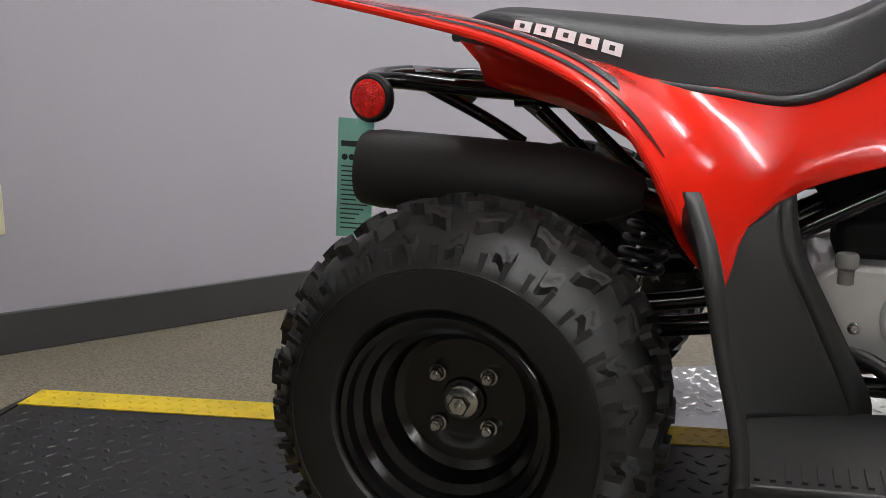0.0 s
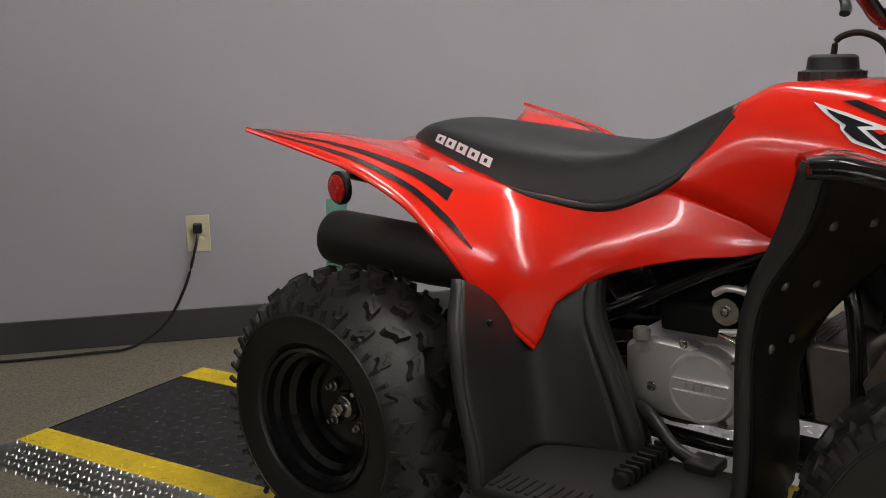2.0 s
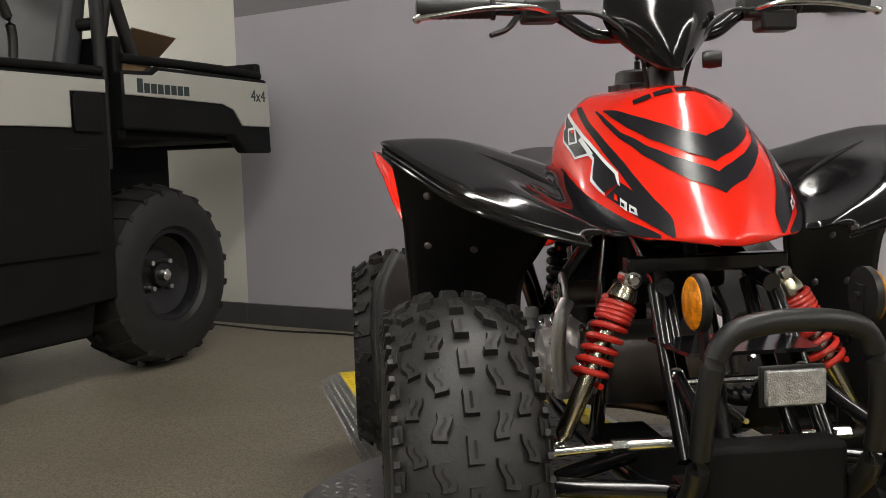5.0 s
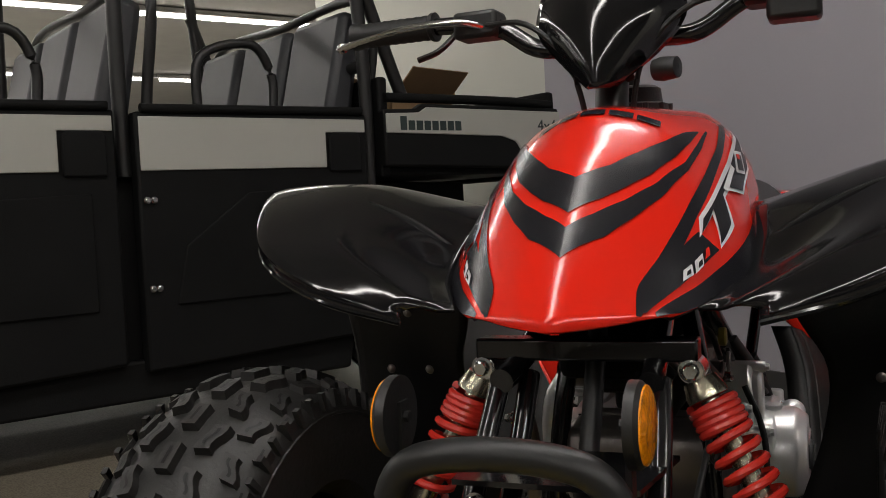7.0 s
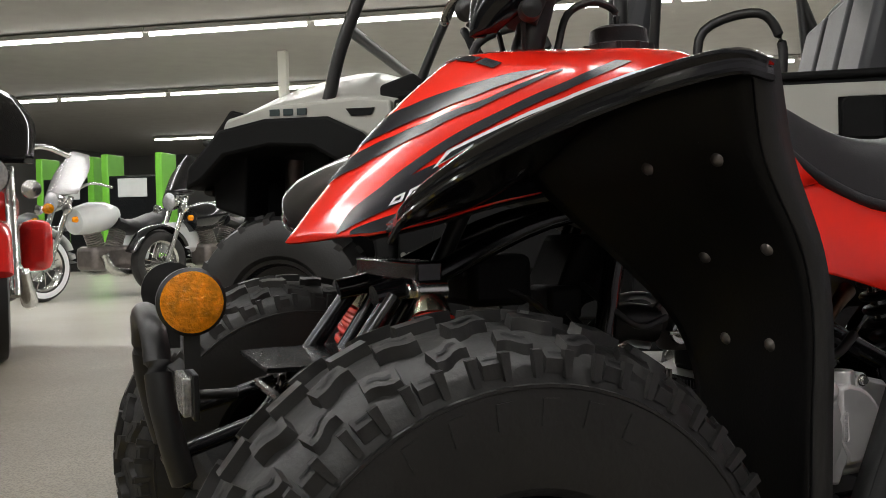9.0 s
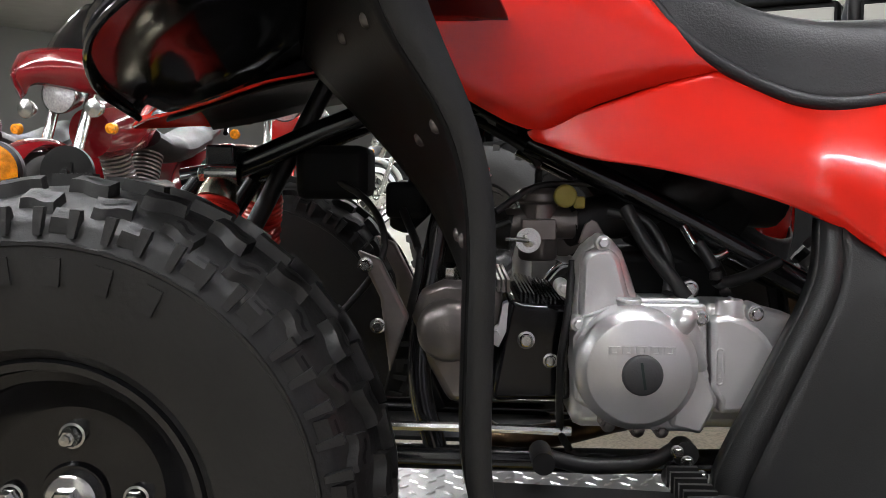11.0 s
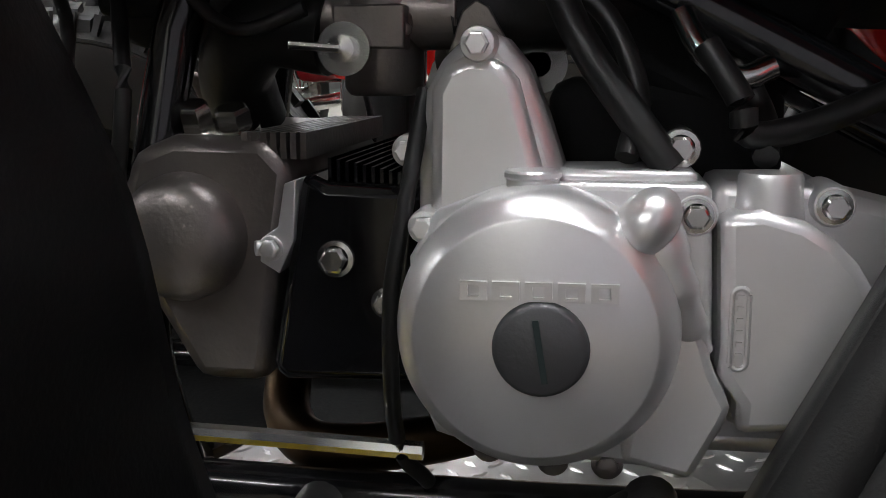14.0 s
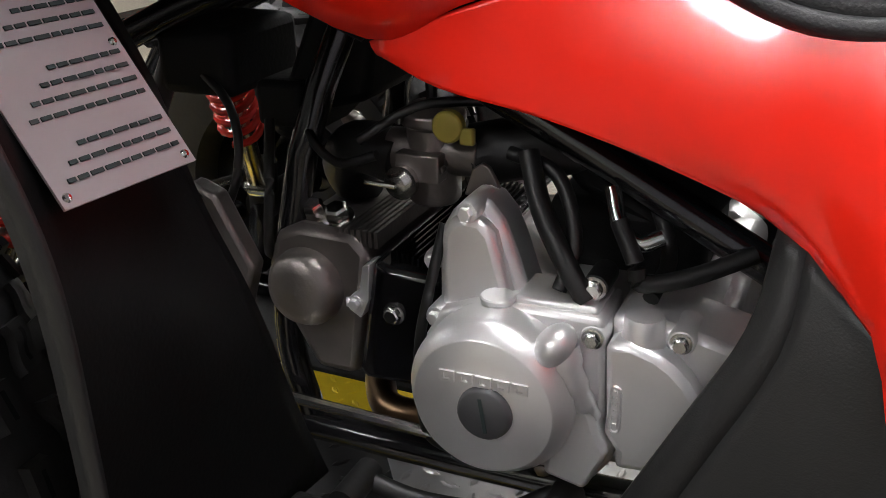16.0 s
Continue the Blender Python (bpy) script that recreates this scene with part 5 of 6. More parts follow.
part("case_saddle", box(B(), 0.474, 0.105, 0.378, 0.535, 0.150, 0.3855), ENGINE, gear, bevel=0.003)
bm = B()
spin(bm, [(0.0118, -0.02), (0.0118, 0.0095), (0.0128, 0.0105), (0.0128, 0.0125), (0.0118, 0.0135), (0.0001, 0.0135)], 30, "z", Matrix.Translation((0.546, 0.152, 0.372)))
part("filler_plug", bm, ENGINE, QUAD, "silver filler plug")
bm = B()
spin(bm, [(0.0165, -0.025), (0.0140, -0.004), (0.0138, 0.005), (0.0128, 0.007), (0.0001, 0.007)], 30, "z", Matrix.Translation((0.443, 0.146, 0.378)))
part("filler_plug", bm, ENGINE, QUAD, "silver filler plug")
bm = B()
bolt(bm, (0.481, 0.135, 0.394), (0, 1, 0), 0.0065, 0.007)
part("frame_bolt", bm, CHROME, QUAD, "zinc engine mount bolt")
# added dark block in place of the shaded gap behind the hoses
part("gap_filler", box(B(), 0.42, -0.07, 0.365, 0.545, 0.05, 0.425), UTVB, QUAD, "added black block filling the dark gap behind the engine case", bevel=0.012)
part("mount_lug", rod(B(), (0.481, 0.105, 0.394), (0.481, 0.135, 0.394), 0.0095, 18), SATIN, QUAD)
# cylinder and head lying forward
bm = B()
prism(bm, [(0.598, 0.272), (0.596, 0.372), (0.650, 0.374), (0.664, 0.380), (0.684, 0.276), (0.676, 0.270)], "y", -0.085, 0.118)
cyl = part("cylinder", bm, GLOSS, QUAD, "black painted cylinder", bevel=0.006)
for k in range(11):
    bm = B()
    box(bm, 0.606 + 0.0045 * k, -0.095, 0.278, 0.6078 + 0.0045 * k, 0.108, 0.377 + 0.0009 * k)
    part("cooling_fin", bm, GLOSS, cyl, smooth=0)
bm = B()
prism(bm, [(0.688, 0.266), (0.670, 0.380), (0.685, 0.396), (0.735, 0.397), (0.758, 0.388), (0.768, 0.358), (0.752, 0.31), (0.737, 0.284), (0.727, 0.266)], "y", -0.085, 0.112)
head = part("cylinder_head", bm, CAST, QUAD, "bare cast aluminium cylinder head", bevel=0.008)
bm = B()
spin(bm, [(0.0001, 0.134), (0.018, 0.133), (0.028, 0.129), (0.033, 0.121), (0.034, 0.105)], 40, "y", Matrix.Translation((0.729, 0, 0.345)))
part("cam_cover", bm, CAST, head, "round cast cam cover")
for k in range(7):
    bm = B()
    box(bm, 0.664 + 0.0052 * k, -0.07, 0.385, 0.6672 + 0.0052 * k, 0.108, 0.3985)
    part("cooling_fin", bm, CAST, head, smooth=0)
bm = B()
prism(bm, [(0.676, 0.328), (0.686, 0.334), (0.685, 0.346), (0.676, 0.352), (0.672, 0.374), (0.666, 0.376), (0.668, 0.345)], "y", 0.10, 0.121)
rod(bm, (0.681, 0.118, 0.341), (0.688, 0.122, 0.341), 0.004, 12)
bolt(bm, (0.680, 0.121, 0.341), (0, 1, 0), 0.005, 0.005)
part("head_flange", bm, ENGINE, head, bevel=0.003)
for p, d, r, h in (((0.647, 0.118, 0.336), (0, 1, 0), 0.007, 0.007), ((0.621, 0.118, 0.314), (0, 1, 0), 0.006, 0.006), ((0.728, 0.09, 0.396), (0, 0.5, 1), 0.009, 0.016), ((0.708, 0.09, 0.398), (0, 0.4, 1), 0.010, 0.012)):
    part("head_bolt", bolt(B(), p, d, r, h), CHROME, head, "zinc bolt")
# carburettor and intake
bm = B()
spin(bm, [(0.0001, -0.032), (0.018, -0.032), (0.021, -0.028), (0.022, 0.0), (0.026, 0.003), (0.026, 0.010), (0.021, 0.012), (0.021, 0.03), (0.026, 0.033), (0.026, 0.041), (0.016, 0.048), (0.0001, 0.05)], 28, "z", Matrix.Translation((0.632, 0.066, 0.448)))
rod(bm, (0.59, 0.066, 0.458), (0.668, 0.066, 0.455), 0.018, 18)
box(bm, 0.615, 0.075, 0.44, 0.652, 0.096, 0.462)
for dx, dz in ((-0.016, 0.0), (0.016, 0.0), (-0.018, 0.036), (0.018, 0.036)):
    rod(bm, (0.632 + dx, 0.084, 0.450 + dz), (0.632 + dx, 0.092, 0.450 + dz), 0.0035, 8)
carb = part("carburettor", bm, CAST, QUAD, "grey cast carburettor", bevel=0.002)
part("throttle_cable", tube(B(), [(0.632, 0.066, 0.495), (0.636, 0.07, 0.525), (0.67, 0.075, 0.55), (0.73, 0.07, 0.58)], 0.0045, 8), HOSE, carb, "black cable sheath")
bm = B()
spin(bm, [(0.0135, 0.0), (0.0135, 0.006), (0.0001, 0.006)], 24, "y", Matrix.Translation((0.645, 0.096, 0.440)))
spin(bm, [(0.007, 0.006), (0.007, 0.012), (0.0001, 0.013)], 18, "y", Matrix.Translation((0.645, 0.096, 0.440)))
rod(bm, (0.645, 0.110, 0.440), (0.670, 0.112, 0.442), 0.0022, 8)
part("fuel_valve", bm, CHROME, carb, "zinc fuel valve plate and lever")
part("intake_boot", tube(B(), [(0.66, 0.068, 0.448), (0.70, 0.06, 0.452), (0.725, 0.04, 0.43), (0.725, 0.02, 0.40)], 0.022, 16), HOSE, carb, "black rubber intake boot")
part("air_duct", tube(B(), [(0.60, 0.06, 0.455), (0.53, 0.04, 0.47), (0.44, 0.02, 0.50), (0.36, 0.0, 0.50)], [0.025, 0.028, 0.04, 0.05], 16), HOSE, QUAD)
bm = B()
spin(bm, [(0.0001, -0.006), (0.0125, -0.005), (0.0125, 0.005), (0.0001, 0.006)], 20, "y", toward((0.606, 0.095, 0.487), (0, 1, 0)))
box(bm, 0.585, 0.092, 0.474, 0.597, 0.099, 0.487)
part("hang_tag", bm, YTAG, QUAD, "yellow plastic tag", bevel=0.002)
part("air_box", box(B(), 0.13, -0.07, 0.515, 0.36, 0.06, 0.575), UTVB, QUAD, bevel=0.02)
# lower edge carried down as a dark fill, hiding bright floor between the tubes
part("air_cleaner_housing", prism(B(), [(0.385, 0.47), (0.42, 0.415), (0.46, 0.40), (0.52, 0.43), (0.60, 0.525), (0.68, 0.56), (0.66, 0.61), (0.36, 0.60)], "y", -0.055, 0.05), UTVB, QUAD, bevel=0.012)
part("engine_hanger", prism(B(), [(0.69, 0.56), (0.75, 0.56), (0.80, 0.45), (0.775, 0.44), (0.74, 0.475), (0.70, 0.485)], "y", -0.05, 0.045), UTVB, QUAD, bevel=0.008)
part("ignition_coil", box(B(), 0.755, 0.0, 0.46, 0.80, 0.06, 0.50), UTVB, QUAD, bevel=0.006)
# hoses and leads
for pts, r in (([(0.542, 0.10, 0.475), (0.525, 0.12, 0.44), (0.50, 0.135, 0.405), (0.485, 0.14, 0.385)], 0.008), ([(0.56, 0.09, 0.47), (0.52, 0.10, 0.46), (0.50, 0.12, 0.42), (0.505, 0.14, 0.39)], 0.0055), ([(0.60, 0.12, 0.42), (0.606, 0.14, 0.37), (0.613, 0.146, 0.32), (0.612, 0.14, 0.25), (0.60, 0.12, 0.22)], 0.0042),
               ([(0.47, 0.12, 0.44), (0.455, 0.13, 0.415), (0.45, 0.13, 0.40), (0.42, 0.12, 0.405), (0.38, 0.1, 0.42)], 0.0065), ([(0.68, 0.10, 0.47), (0.64, 0.085, 0.495), (0.60, 0.07, 0.50), (0.52, 0.06, 0.50)], 0.004), ([(0.75, 0.05, 0.50), (0.73, 0.09, 0.47), (0.70, 0.1, 0.45), (0.665, 0.10, 0.46)], 0.004),
               ([(0.78, 0.07, 0.47), (0.76, 0.11, 0.42), (0.77, 0.1, 0.36), (0.74, 0.08, 0.42)], 0.0045), ([(0.60, 0.02, 0.56), (0.55, 0.05, 0.52), (0.47, 0.07, 0.46), (0.44, 0.09, 0.41), (0.443, 0.13, 0.39)], 0.006), ([(0.9, 0.04, 0.52), (0.82, 0.07, 0.48), (0.80, 0.1, 0.42), (0.86, 0.09, 0.34)], 0.004)):
    part("hose", tube(B(), pts, r, 10), HOSE, QUAD, "black rubber hose")
part("breather_bend", tube(B(), [(0.48, 0.10, 0.455), (0.47, 0.115, 0.435), (0.455, 0.12, 0.425), (0.44, 0.115, 0.43)], 0.006, 10), CHROME, QUAD, "bright metal breather pipe")
# exhaust header, gear lever, skid rails
part("exhaust_pipe", tube(B(), [(0.70, 0.03, 0.262), (0.695, 0.06, 0.232), (0.67, 0.085, 0.222), (0.62, 0.075, 0.222), (0.55, 0.02, 0.222), (0.45, -0.07, 0.225), (0.33, -0.10, 0.30), (0.22, -0.12, 0.42), (0.16, -0.14, 0.455)], 0.014, 14, 6), BRONZE, QUAD, "heat-tinted exhaust pipe")
bm = B()
tube(bm, [(0.50, 0.16, 0.232), (0.53, 0.185, 0.226), (0.59, 0.195, 0.225), (0.635, 0.2, 0.236)], 0.008, 10, 5)
rod(bm, (0.637, 0.19, 0.238), (0.637, 0.235, 0.238), 0.011, 14)
spin(bm, [(0.013, -0.012), (0.013, 0.012), (0.0001, 0.012)], 16, "y", Matrix.Translation((0.49, 0.165, 0.232)))
part("gear_lever", bm, SATIN, QUAD, "black gear lever with rubber tip")
bm = B()
for x in (0.49, 0.50, 0.475):
    bolt(bm, (x, 0.18, 0.226 + (x - 0.49)), (0, 1, 0), 0.005, 0.006)
part("lever_bolt", bm, CHROME, QUAD, "zinc lever bolt")
part("skid_rail", tube(B(), [(0.60, 0.135, 0.243), (0.70, 0.135, 0.246), (0.80, 0.13, 0.246)], 0.005, 8), CHROME, QUAD, "bright lower rail")
# battery box and brackets ahead of the engine
part("electrics_box", box(B(), 0.82, -0.05, 0.48, 0.90, 0.06, 0.54), UTVB, QUAD, bevel=0.01)
part("skid_plate", prism(B(), [(0.60, 0.196), (0.95, 0.203), (0.95, 0.208), (0.60, 0.201)], "y", -0.10, 0.02), UTVB, QUAD, bevel=0.001)
for s in SIDES:
    part("cast_bracket", prism(B(), [(0.77, 0.36), (0.80, 0.42), (0.825, 0.43), (0.80, 0.38), (0.79, 0.30)], "y", min(0.11 * s, 0.13 * s), max(0.11 * s, 0.13 * s)), CAST, QUAD, bevel=0.004)
    for p in ((0.815, 0.133, 0.415), (0.802, 0.133, 0.352)):
        part("bracket_bolt", bolt(B(), (p[0], p[1] * s, p[2]), (0, s, 0), 0.006, 0.01), CHROME, QUAD, "zinc bracket bolt")

# ---- engine, right side ----
bm = B()
spin(bm, [(0.0001, -0.150), (0.050, -0.150), (0.052, -0.154), (0.056, -0.154), (0.058, -0.148), (0.060, -0.14), (0.060, -0.1)], 64, "y", Matrix.Translation((0.535, 0, 0.308)))
clutch = part("clutch_cover", bm, ENGINE, QUAD, "round silver clutch cover")
bm = B()
prism(bm, [(0.395, 0.262), (0.392, 0.355), (0.42, 0.375), (0.50, 0.372), (0.60, 0.345), (0.608, 0.27), (0.58, 0.242), (0.46, 0.242)], "y", -0.135, -0.09)
part("side_case", bm, ENGINE, clutch, bevel=0.008)
bm = B()
box(bm, 0.488, -0.1565, 0.318, 0.582, -0.150, 0.321)
box(bm, 0.490, -0.1565, 0.299, 0.580, -0.150, 0.302)
part("cover_rib", bm, ENGINE, clutch, bevel=0.001)
for k in range(5):
    bm = B()
    box(bm, 0.5 + 0.014 * k, -0.1545, 0.3045, 0.511 + 0.014 * k, -0.151, 0.3155)
    part("maker_mark", bm, ENGINE, clutch, "raised maker's mark bar", bevel=0.0005)
bm = B()
spin(bm, [(0.010, -0.01), (0.010, 0.008), (0.014, 0.012), (0.0145, 0.026), (0.012, 0.03), (0.0001, 0.031)], 20, "z", Matrix.Translation((0.43, -0.148, 0.362)))
part("dipstick", bm, mat("grey_dipstick_plastic", (0.22, 0.22, 0.21), 0.5), QUAD, "grey plastic oil dipstick cap")
for p in ((0.445, 0.292), (0.50, 0.374), (0.585, 0.352), (0.60, 0.30), (0.57, 0.255), (0.40, 0.27)):
    part("case_bolt", bolt(B(), (p[0], -0.138, p[1]), (0, -1, 0), 0.006, 0.008), CHROME, clutch, "zinc case bolt")
bm = B()
spin(bm, [(0.024, -0.05), (0.024, 0.05), (0.0001, 0.05)], 28, "y", Matrix.Translation((0.595, -0.07, 0.437)))
part("starter_motor", bm, CAST, QUAD, "grey starter motor")
bm = B()
spin(bm, [(0.0215, 0), (0.0215, 0.006), (0.0001, 0.006)], 28, "y", toward((0.562, -0.122, 0.433), (0, -1, 0)))
bolt(bm, (0.562, -0.128, 0.433), (0, -1, 0), 0.007, 0.006)
part("motor_cap", bm, CHROME, QUAD, "zinc disc with a centre bolt")
part("intake_bracket", tube(B(), [(0.535, -0.11, 0.455), (0.56, -0.115, 0.468), (0.60, -0.12, 0.462), (0.615, -0.12, 0.43), (0.59, -0.12, 0.405), (0.55, -0.115, 0.395)], 0.006, 10), ENGINE, QUAD)
part("heat_shield_tube", tube(B(), [(0.625, -0.12, 0.43), (0.635, -0.135, 0.40), (0.632, -0.14, 0.34), (0.615, -0.13, 0.27)], 0.013, 14), ENGINE, QUAD, "silver pipe down the engine's front")
part("clutch_hose", tube(B(), [(0.555, -0.13, 0.395), (0.585, -0.14, 0.39), (0.61, -0.13, 0.365)], 0.005, 10), CHROME, QUAD, "braided bright hose")
part("brake_pedal", tube(B(), [(0.40, -0.15, 0.262), (0.46, -0.18, 0.262), (0.52, -0.205, 0.225), (0.57, -0.21, 0.21)], 0.011, 10, 5), SATIN, QUAD, "black brake pedal")
bm = B()
box(bm, 0.55, -0.235, 0.205, 0.60, -0.185, 0.222)
part("pedal_pad", bm, SATIN, QUAD, bevel=0.004)

# ---- rear end ----
bm = B()
m = toward((-0.2, -0.228, 0.492), Vector((0.36, 0.035, -0.026)))
spin(bm, [(0.0001, 0.004), (0.030, 0.004), (0.032, 0.0), (0.046, 0.0), (0.050, 0.006), (0.052, 0.02), (0.0535, 0.03), (0.0535, 0.24), (0.05, 0.30), (0.036, 0.35), (0.022, 0.38), (0.0001, 0.385)], 44, "y", m)
part("muffler", bm, MUFF, QUAD, "matt black exhaust muffler")
for s in SIDES:
    part("grab_rail", tube(B(), mir([(-0.215, 0.0, 0.615), (-0.225, 0.10, 0.612), (-0.205, 0.165, 0.608), (-0.15, 0.185, 0.606), (-0.05, 0.165, 0.595), (0.10, 0.13, 0.585)], s), 0.0115, 12), FRAME, QUAD, "gloss black rear grab rail")
    part("rail_stay", tube(B(), mir([(-0.12, 0.175, 0.598), (-0.05, 0.14, 0.555), (0.0, 0.12, 0.52)], s), 0.009, 10), FRAME, QUAD)
    bm = B()
    spin(bm, [(0.0001, 0.0), (0.029, 0.0), (0.033, -0.004), (0.033, -0.013), (0.02, -0.018), (0.0001, -0.018)], 36, "y", toward((-0.193, 0.218 * s, 0.584), (-0.15, s, 0)))
    cup = part("reflector_cup", bm, SATIN, QUAD, "round black reflector cup")
    bm = B()
    spin(bm, [(0.0001, 0.005), (0.022, 0.004), (0.0262, 0.001), (0.0262, -0.002)], 36, "y", toward((-0.193, 0.218 * s, 0.584), (-0.15, s, 0)))
    part("red_lens", bm, REDREF, cup, "red reflector lens")
bm = B()
rod(bm, (0.003, -0.36, 0.238), (0.003, 0.36, 0.238), 0.016, 16)
rod(bm, (0.003, -0.09, 0.238), (0.003, 0.05, 0.238), 0.034, 20)
part("rear_axle", bm, SATIN, QUAD, "black rear axle")
part("brake_drum", spin(B(), [(0.0001, -0.12), (0.06, -0.12), (0.066, -0.11), (0.066, -0.085), (0.0001, -0.085)], 32, "y", Matrix.Translation((0.003, 0, 0.238))), CAST, QUAD)
part("sprocket", spin(B(), [(0.06, 0.07), (0.085, 0.072), (0.085, 0.078), (0.06, 0.08)], 40, "y", Matrix.Translation((0.003, 0, 0.238))), SATIN, QUAD)
for s in SIDES:
    part("swingarm", tube(B(), mir([(0.003, 0.05, 0.238), (0.18, 0.075, 0.255), (0.36, 0.085, 0.285)], s), 0.016, 12), FRAME, QUAD)
part("chain_case", prism(B(), [(-0.06, 0.30), (0.20, 0.33), (0.40, 0.35), (0.40, 0.33), (0.20, 0.305), (-0.05, 0.27)], "y", 0.055, 0.095), UTVB, QUAD, bevel=0.004)
bm = B()
a, b = Vector((0.205, -0.03, 0.50)), Vector((0.14, -0.03, 0.28))
spin(bm, [(0.0001, 0), (0.02, 0.005), (0.024, 0.03), (0.024, 0.09), (0.014, 0.10), (0.014, 0.2), (0.012, 0.23)], 24, "y", toward(a, b - a))
part("rear_shock", bm, CHROME, QUAD, "bright rear shock absorber")
coil = []
ax = (b - a).normalized()
u = ax.cross(Vector((0, 1, 0))).normalized()
v = ax.cross(u)
for i in range(129):
    f_ = i / 128
    coil.append(a + ax * (0.02 + 0.17 * f_) + (u * math.cos(16 * math.pi * f_) + v * math.sin(16 * math.pi * f_)) * 0.032)
part("rear_spring", tube(B(), coil, 0.006, 8, 1), SATIN, QUAD, "black coil spring")
# mint hang tag
tag = thing("hang_tag", "mint green card hang tag tied to the grab rail", "tag", Matrix.Translation((-0.228, -0.19, 0.47)) @ Matrix.Rotation(radians(8), 4, "Z") @ Matrix.Rotation(radians(3), 4, "Y"))
bm = B()
box(bm, -0.026, -0.0006, -0.085, 0.026, 0.0006, 0.085)
part("card", bm, TAG, tag, bevel=0.0003)
bm = B()
box(bm, -0.021, -0.0014, 0.045, 0.021, -0.0005, 0.053)
for k in range(4):
    spin(bm, [(0.0001, -0.0013), (0.0045, -0.0013), (0.0045, -0.0006)], 16, "y", Matrix.Translation((-0.0155 + 0.0103 * k, 0, 0.030)))
for k in range(14):
    box(bm, -0.02, -0.0013, 0.016 - 0.0068 * k, 0.02 - 0.006 * ((k * 5) % 4), -0.0005, 0.0178 - 0.0068 * k)
part("print", bm, INK, tag, "dark print bars", smooth=0)
part("string", tube(B(), [(0, 0, 0.08), (0.006, 0.0, 0.10), (0.018, 0.012, 0.122), (0.03, 0.02, 0.138)], 0.0012, 6), WHITE_INK, tag)

# ---- the utility vehicle parked by the white wall ----
UTV = thing("utility_vehicle", "off-white and black crew utility vehicle with a cargo bed", "utility vehicle", Matrix.Translation((-1.89, -0.866, 0)) @ Matrix.Rotation(radians(-30.2), 4, "Z"))
UW = -1.52                            # the far side; the near side lies at 0


def utv(name, pts, y0, y1, material, label="", bevel=0.01, parent=None):
    return part(name, prism(B(), pts, "y", y0, y1), material, parent or UTV, label, bevel=bevel)


def utv_wheel(x, z, y, side):
    w = new("wheel")
    w.parent = UTV
    w.matrix_local = Matrix.Translation((x, y, z)) @ Matrix.Rotation(0 if side > 0 else math.pi, 4, "Z")
    bm = B()
    R, hw, rb = 0.345, 0.13, 0.165
    base = R - 0.02
    prof = [(rb, hw * 0.7), (rb + 0.02, hw * 0.95), (rb + 0.07, hw), (base - 0.05, hw * 0.97), (base - 0.015, hw * 0.85), (base, hw * 0.5), (base + 0.003, 0)]
    prof += [(r, -a) for r, a in prof[:-1]][::-1]
    spin(bm, prof, 56, "y")
    part("tyre", bm, TYRE, w, smooth=30)
    bm = B()
    for i in range(20):
        for sg in (-1, 1):
            th = 2 * math.pi * (i + (0.5 if sg > 0 else 0)) / 20
            lo, hi = [], []
            for a, b in ((-0.016, 0.004), (0.016, 0.012), (0.030, 0.115), (0.002, 0.118)):
                for lst, sc, h in ((lo, 1.0, -0.01), (hi, 0.88, 0.02)):
                    yb = b * sg
                    r = base + h - 0.035 * (b / hw) ** 2.5
                    t = th + a * sc / base
                    lst.append(bm.verts.new((r * math.cos(t), yb, r * math.sin(t))))
            bm.faces.new(hi)
            for j in range(4):
                bm.faces.new((lo[j], lo[(j + 1) % 4], hi[(j + 1) % 4], hi[j]))
    tagged(part("tread", bm, TYRE, w, smooth=30), kind="stuff")
    bm = B()
    spin(bm, [(rb, hw * 0.7), (rb + 0.006, hw * 0.82), (rb - 0.008, hw * 0.8), (rb - 0.02, hw * 0.5), (rb - 0.045, hw * 0.42), (0.09, hw * 0.3), (0.05, hw * 0.34), (0.045, hw * 0.5), (0.0001, hw * 0.52)], 48, "y")
    part("rim", bm, RIM, w, "black steel rim")
    for i in range(4):
        t = math.pi / 4 + i * math.pi / 2
        bm = B()
        spin(bm, [(0.014, 0), (0.014, 0.012), (0.009, 0.02), (0.0001, 0.02)], 12, "y", Matrix.Translation((0.068 * math.cos(t), hw * 0.33, 0.068 * math.sin(t))))
        part("wheel_nut", bm, CHROME, w, "chrome wheel nut")
    bm = B()
    spin(bm, [(0.022, hw * 0.5), (0.022, hw * 0.66), (0.012, hw * 0.72), (0.0001, hw * 0.72)], 18, "y")
    part("hub_cap", bm, CHROME, w, "chrome hub nut")


for x in (0.56, 2.93):
    utv_wheel(x, FLOOR + 0.343, -0.125, 1)
    utv_wheel(x, FLOOR + 0.343, UW + 0.17, -1)
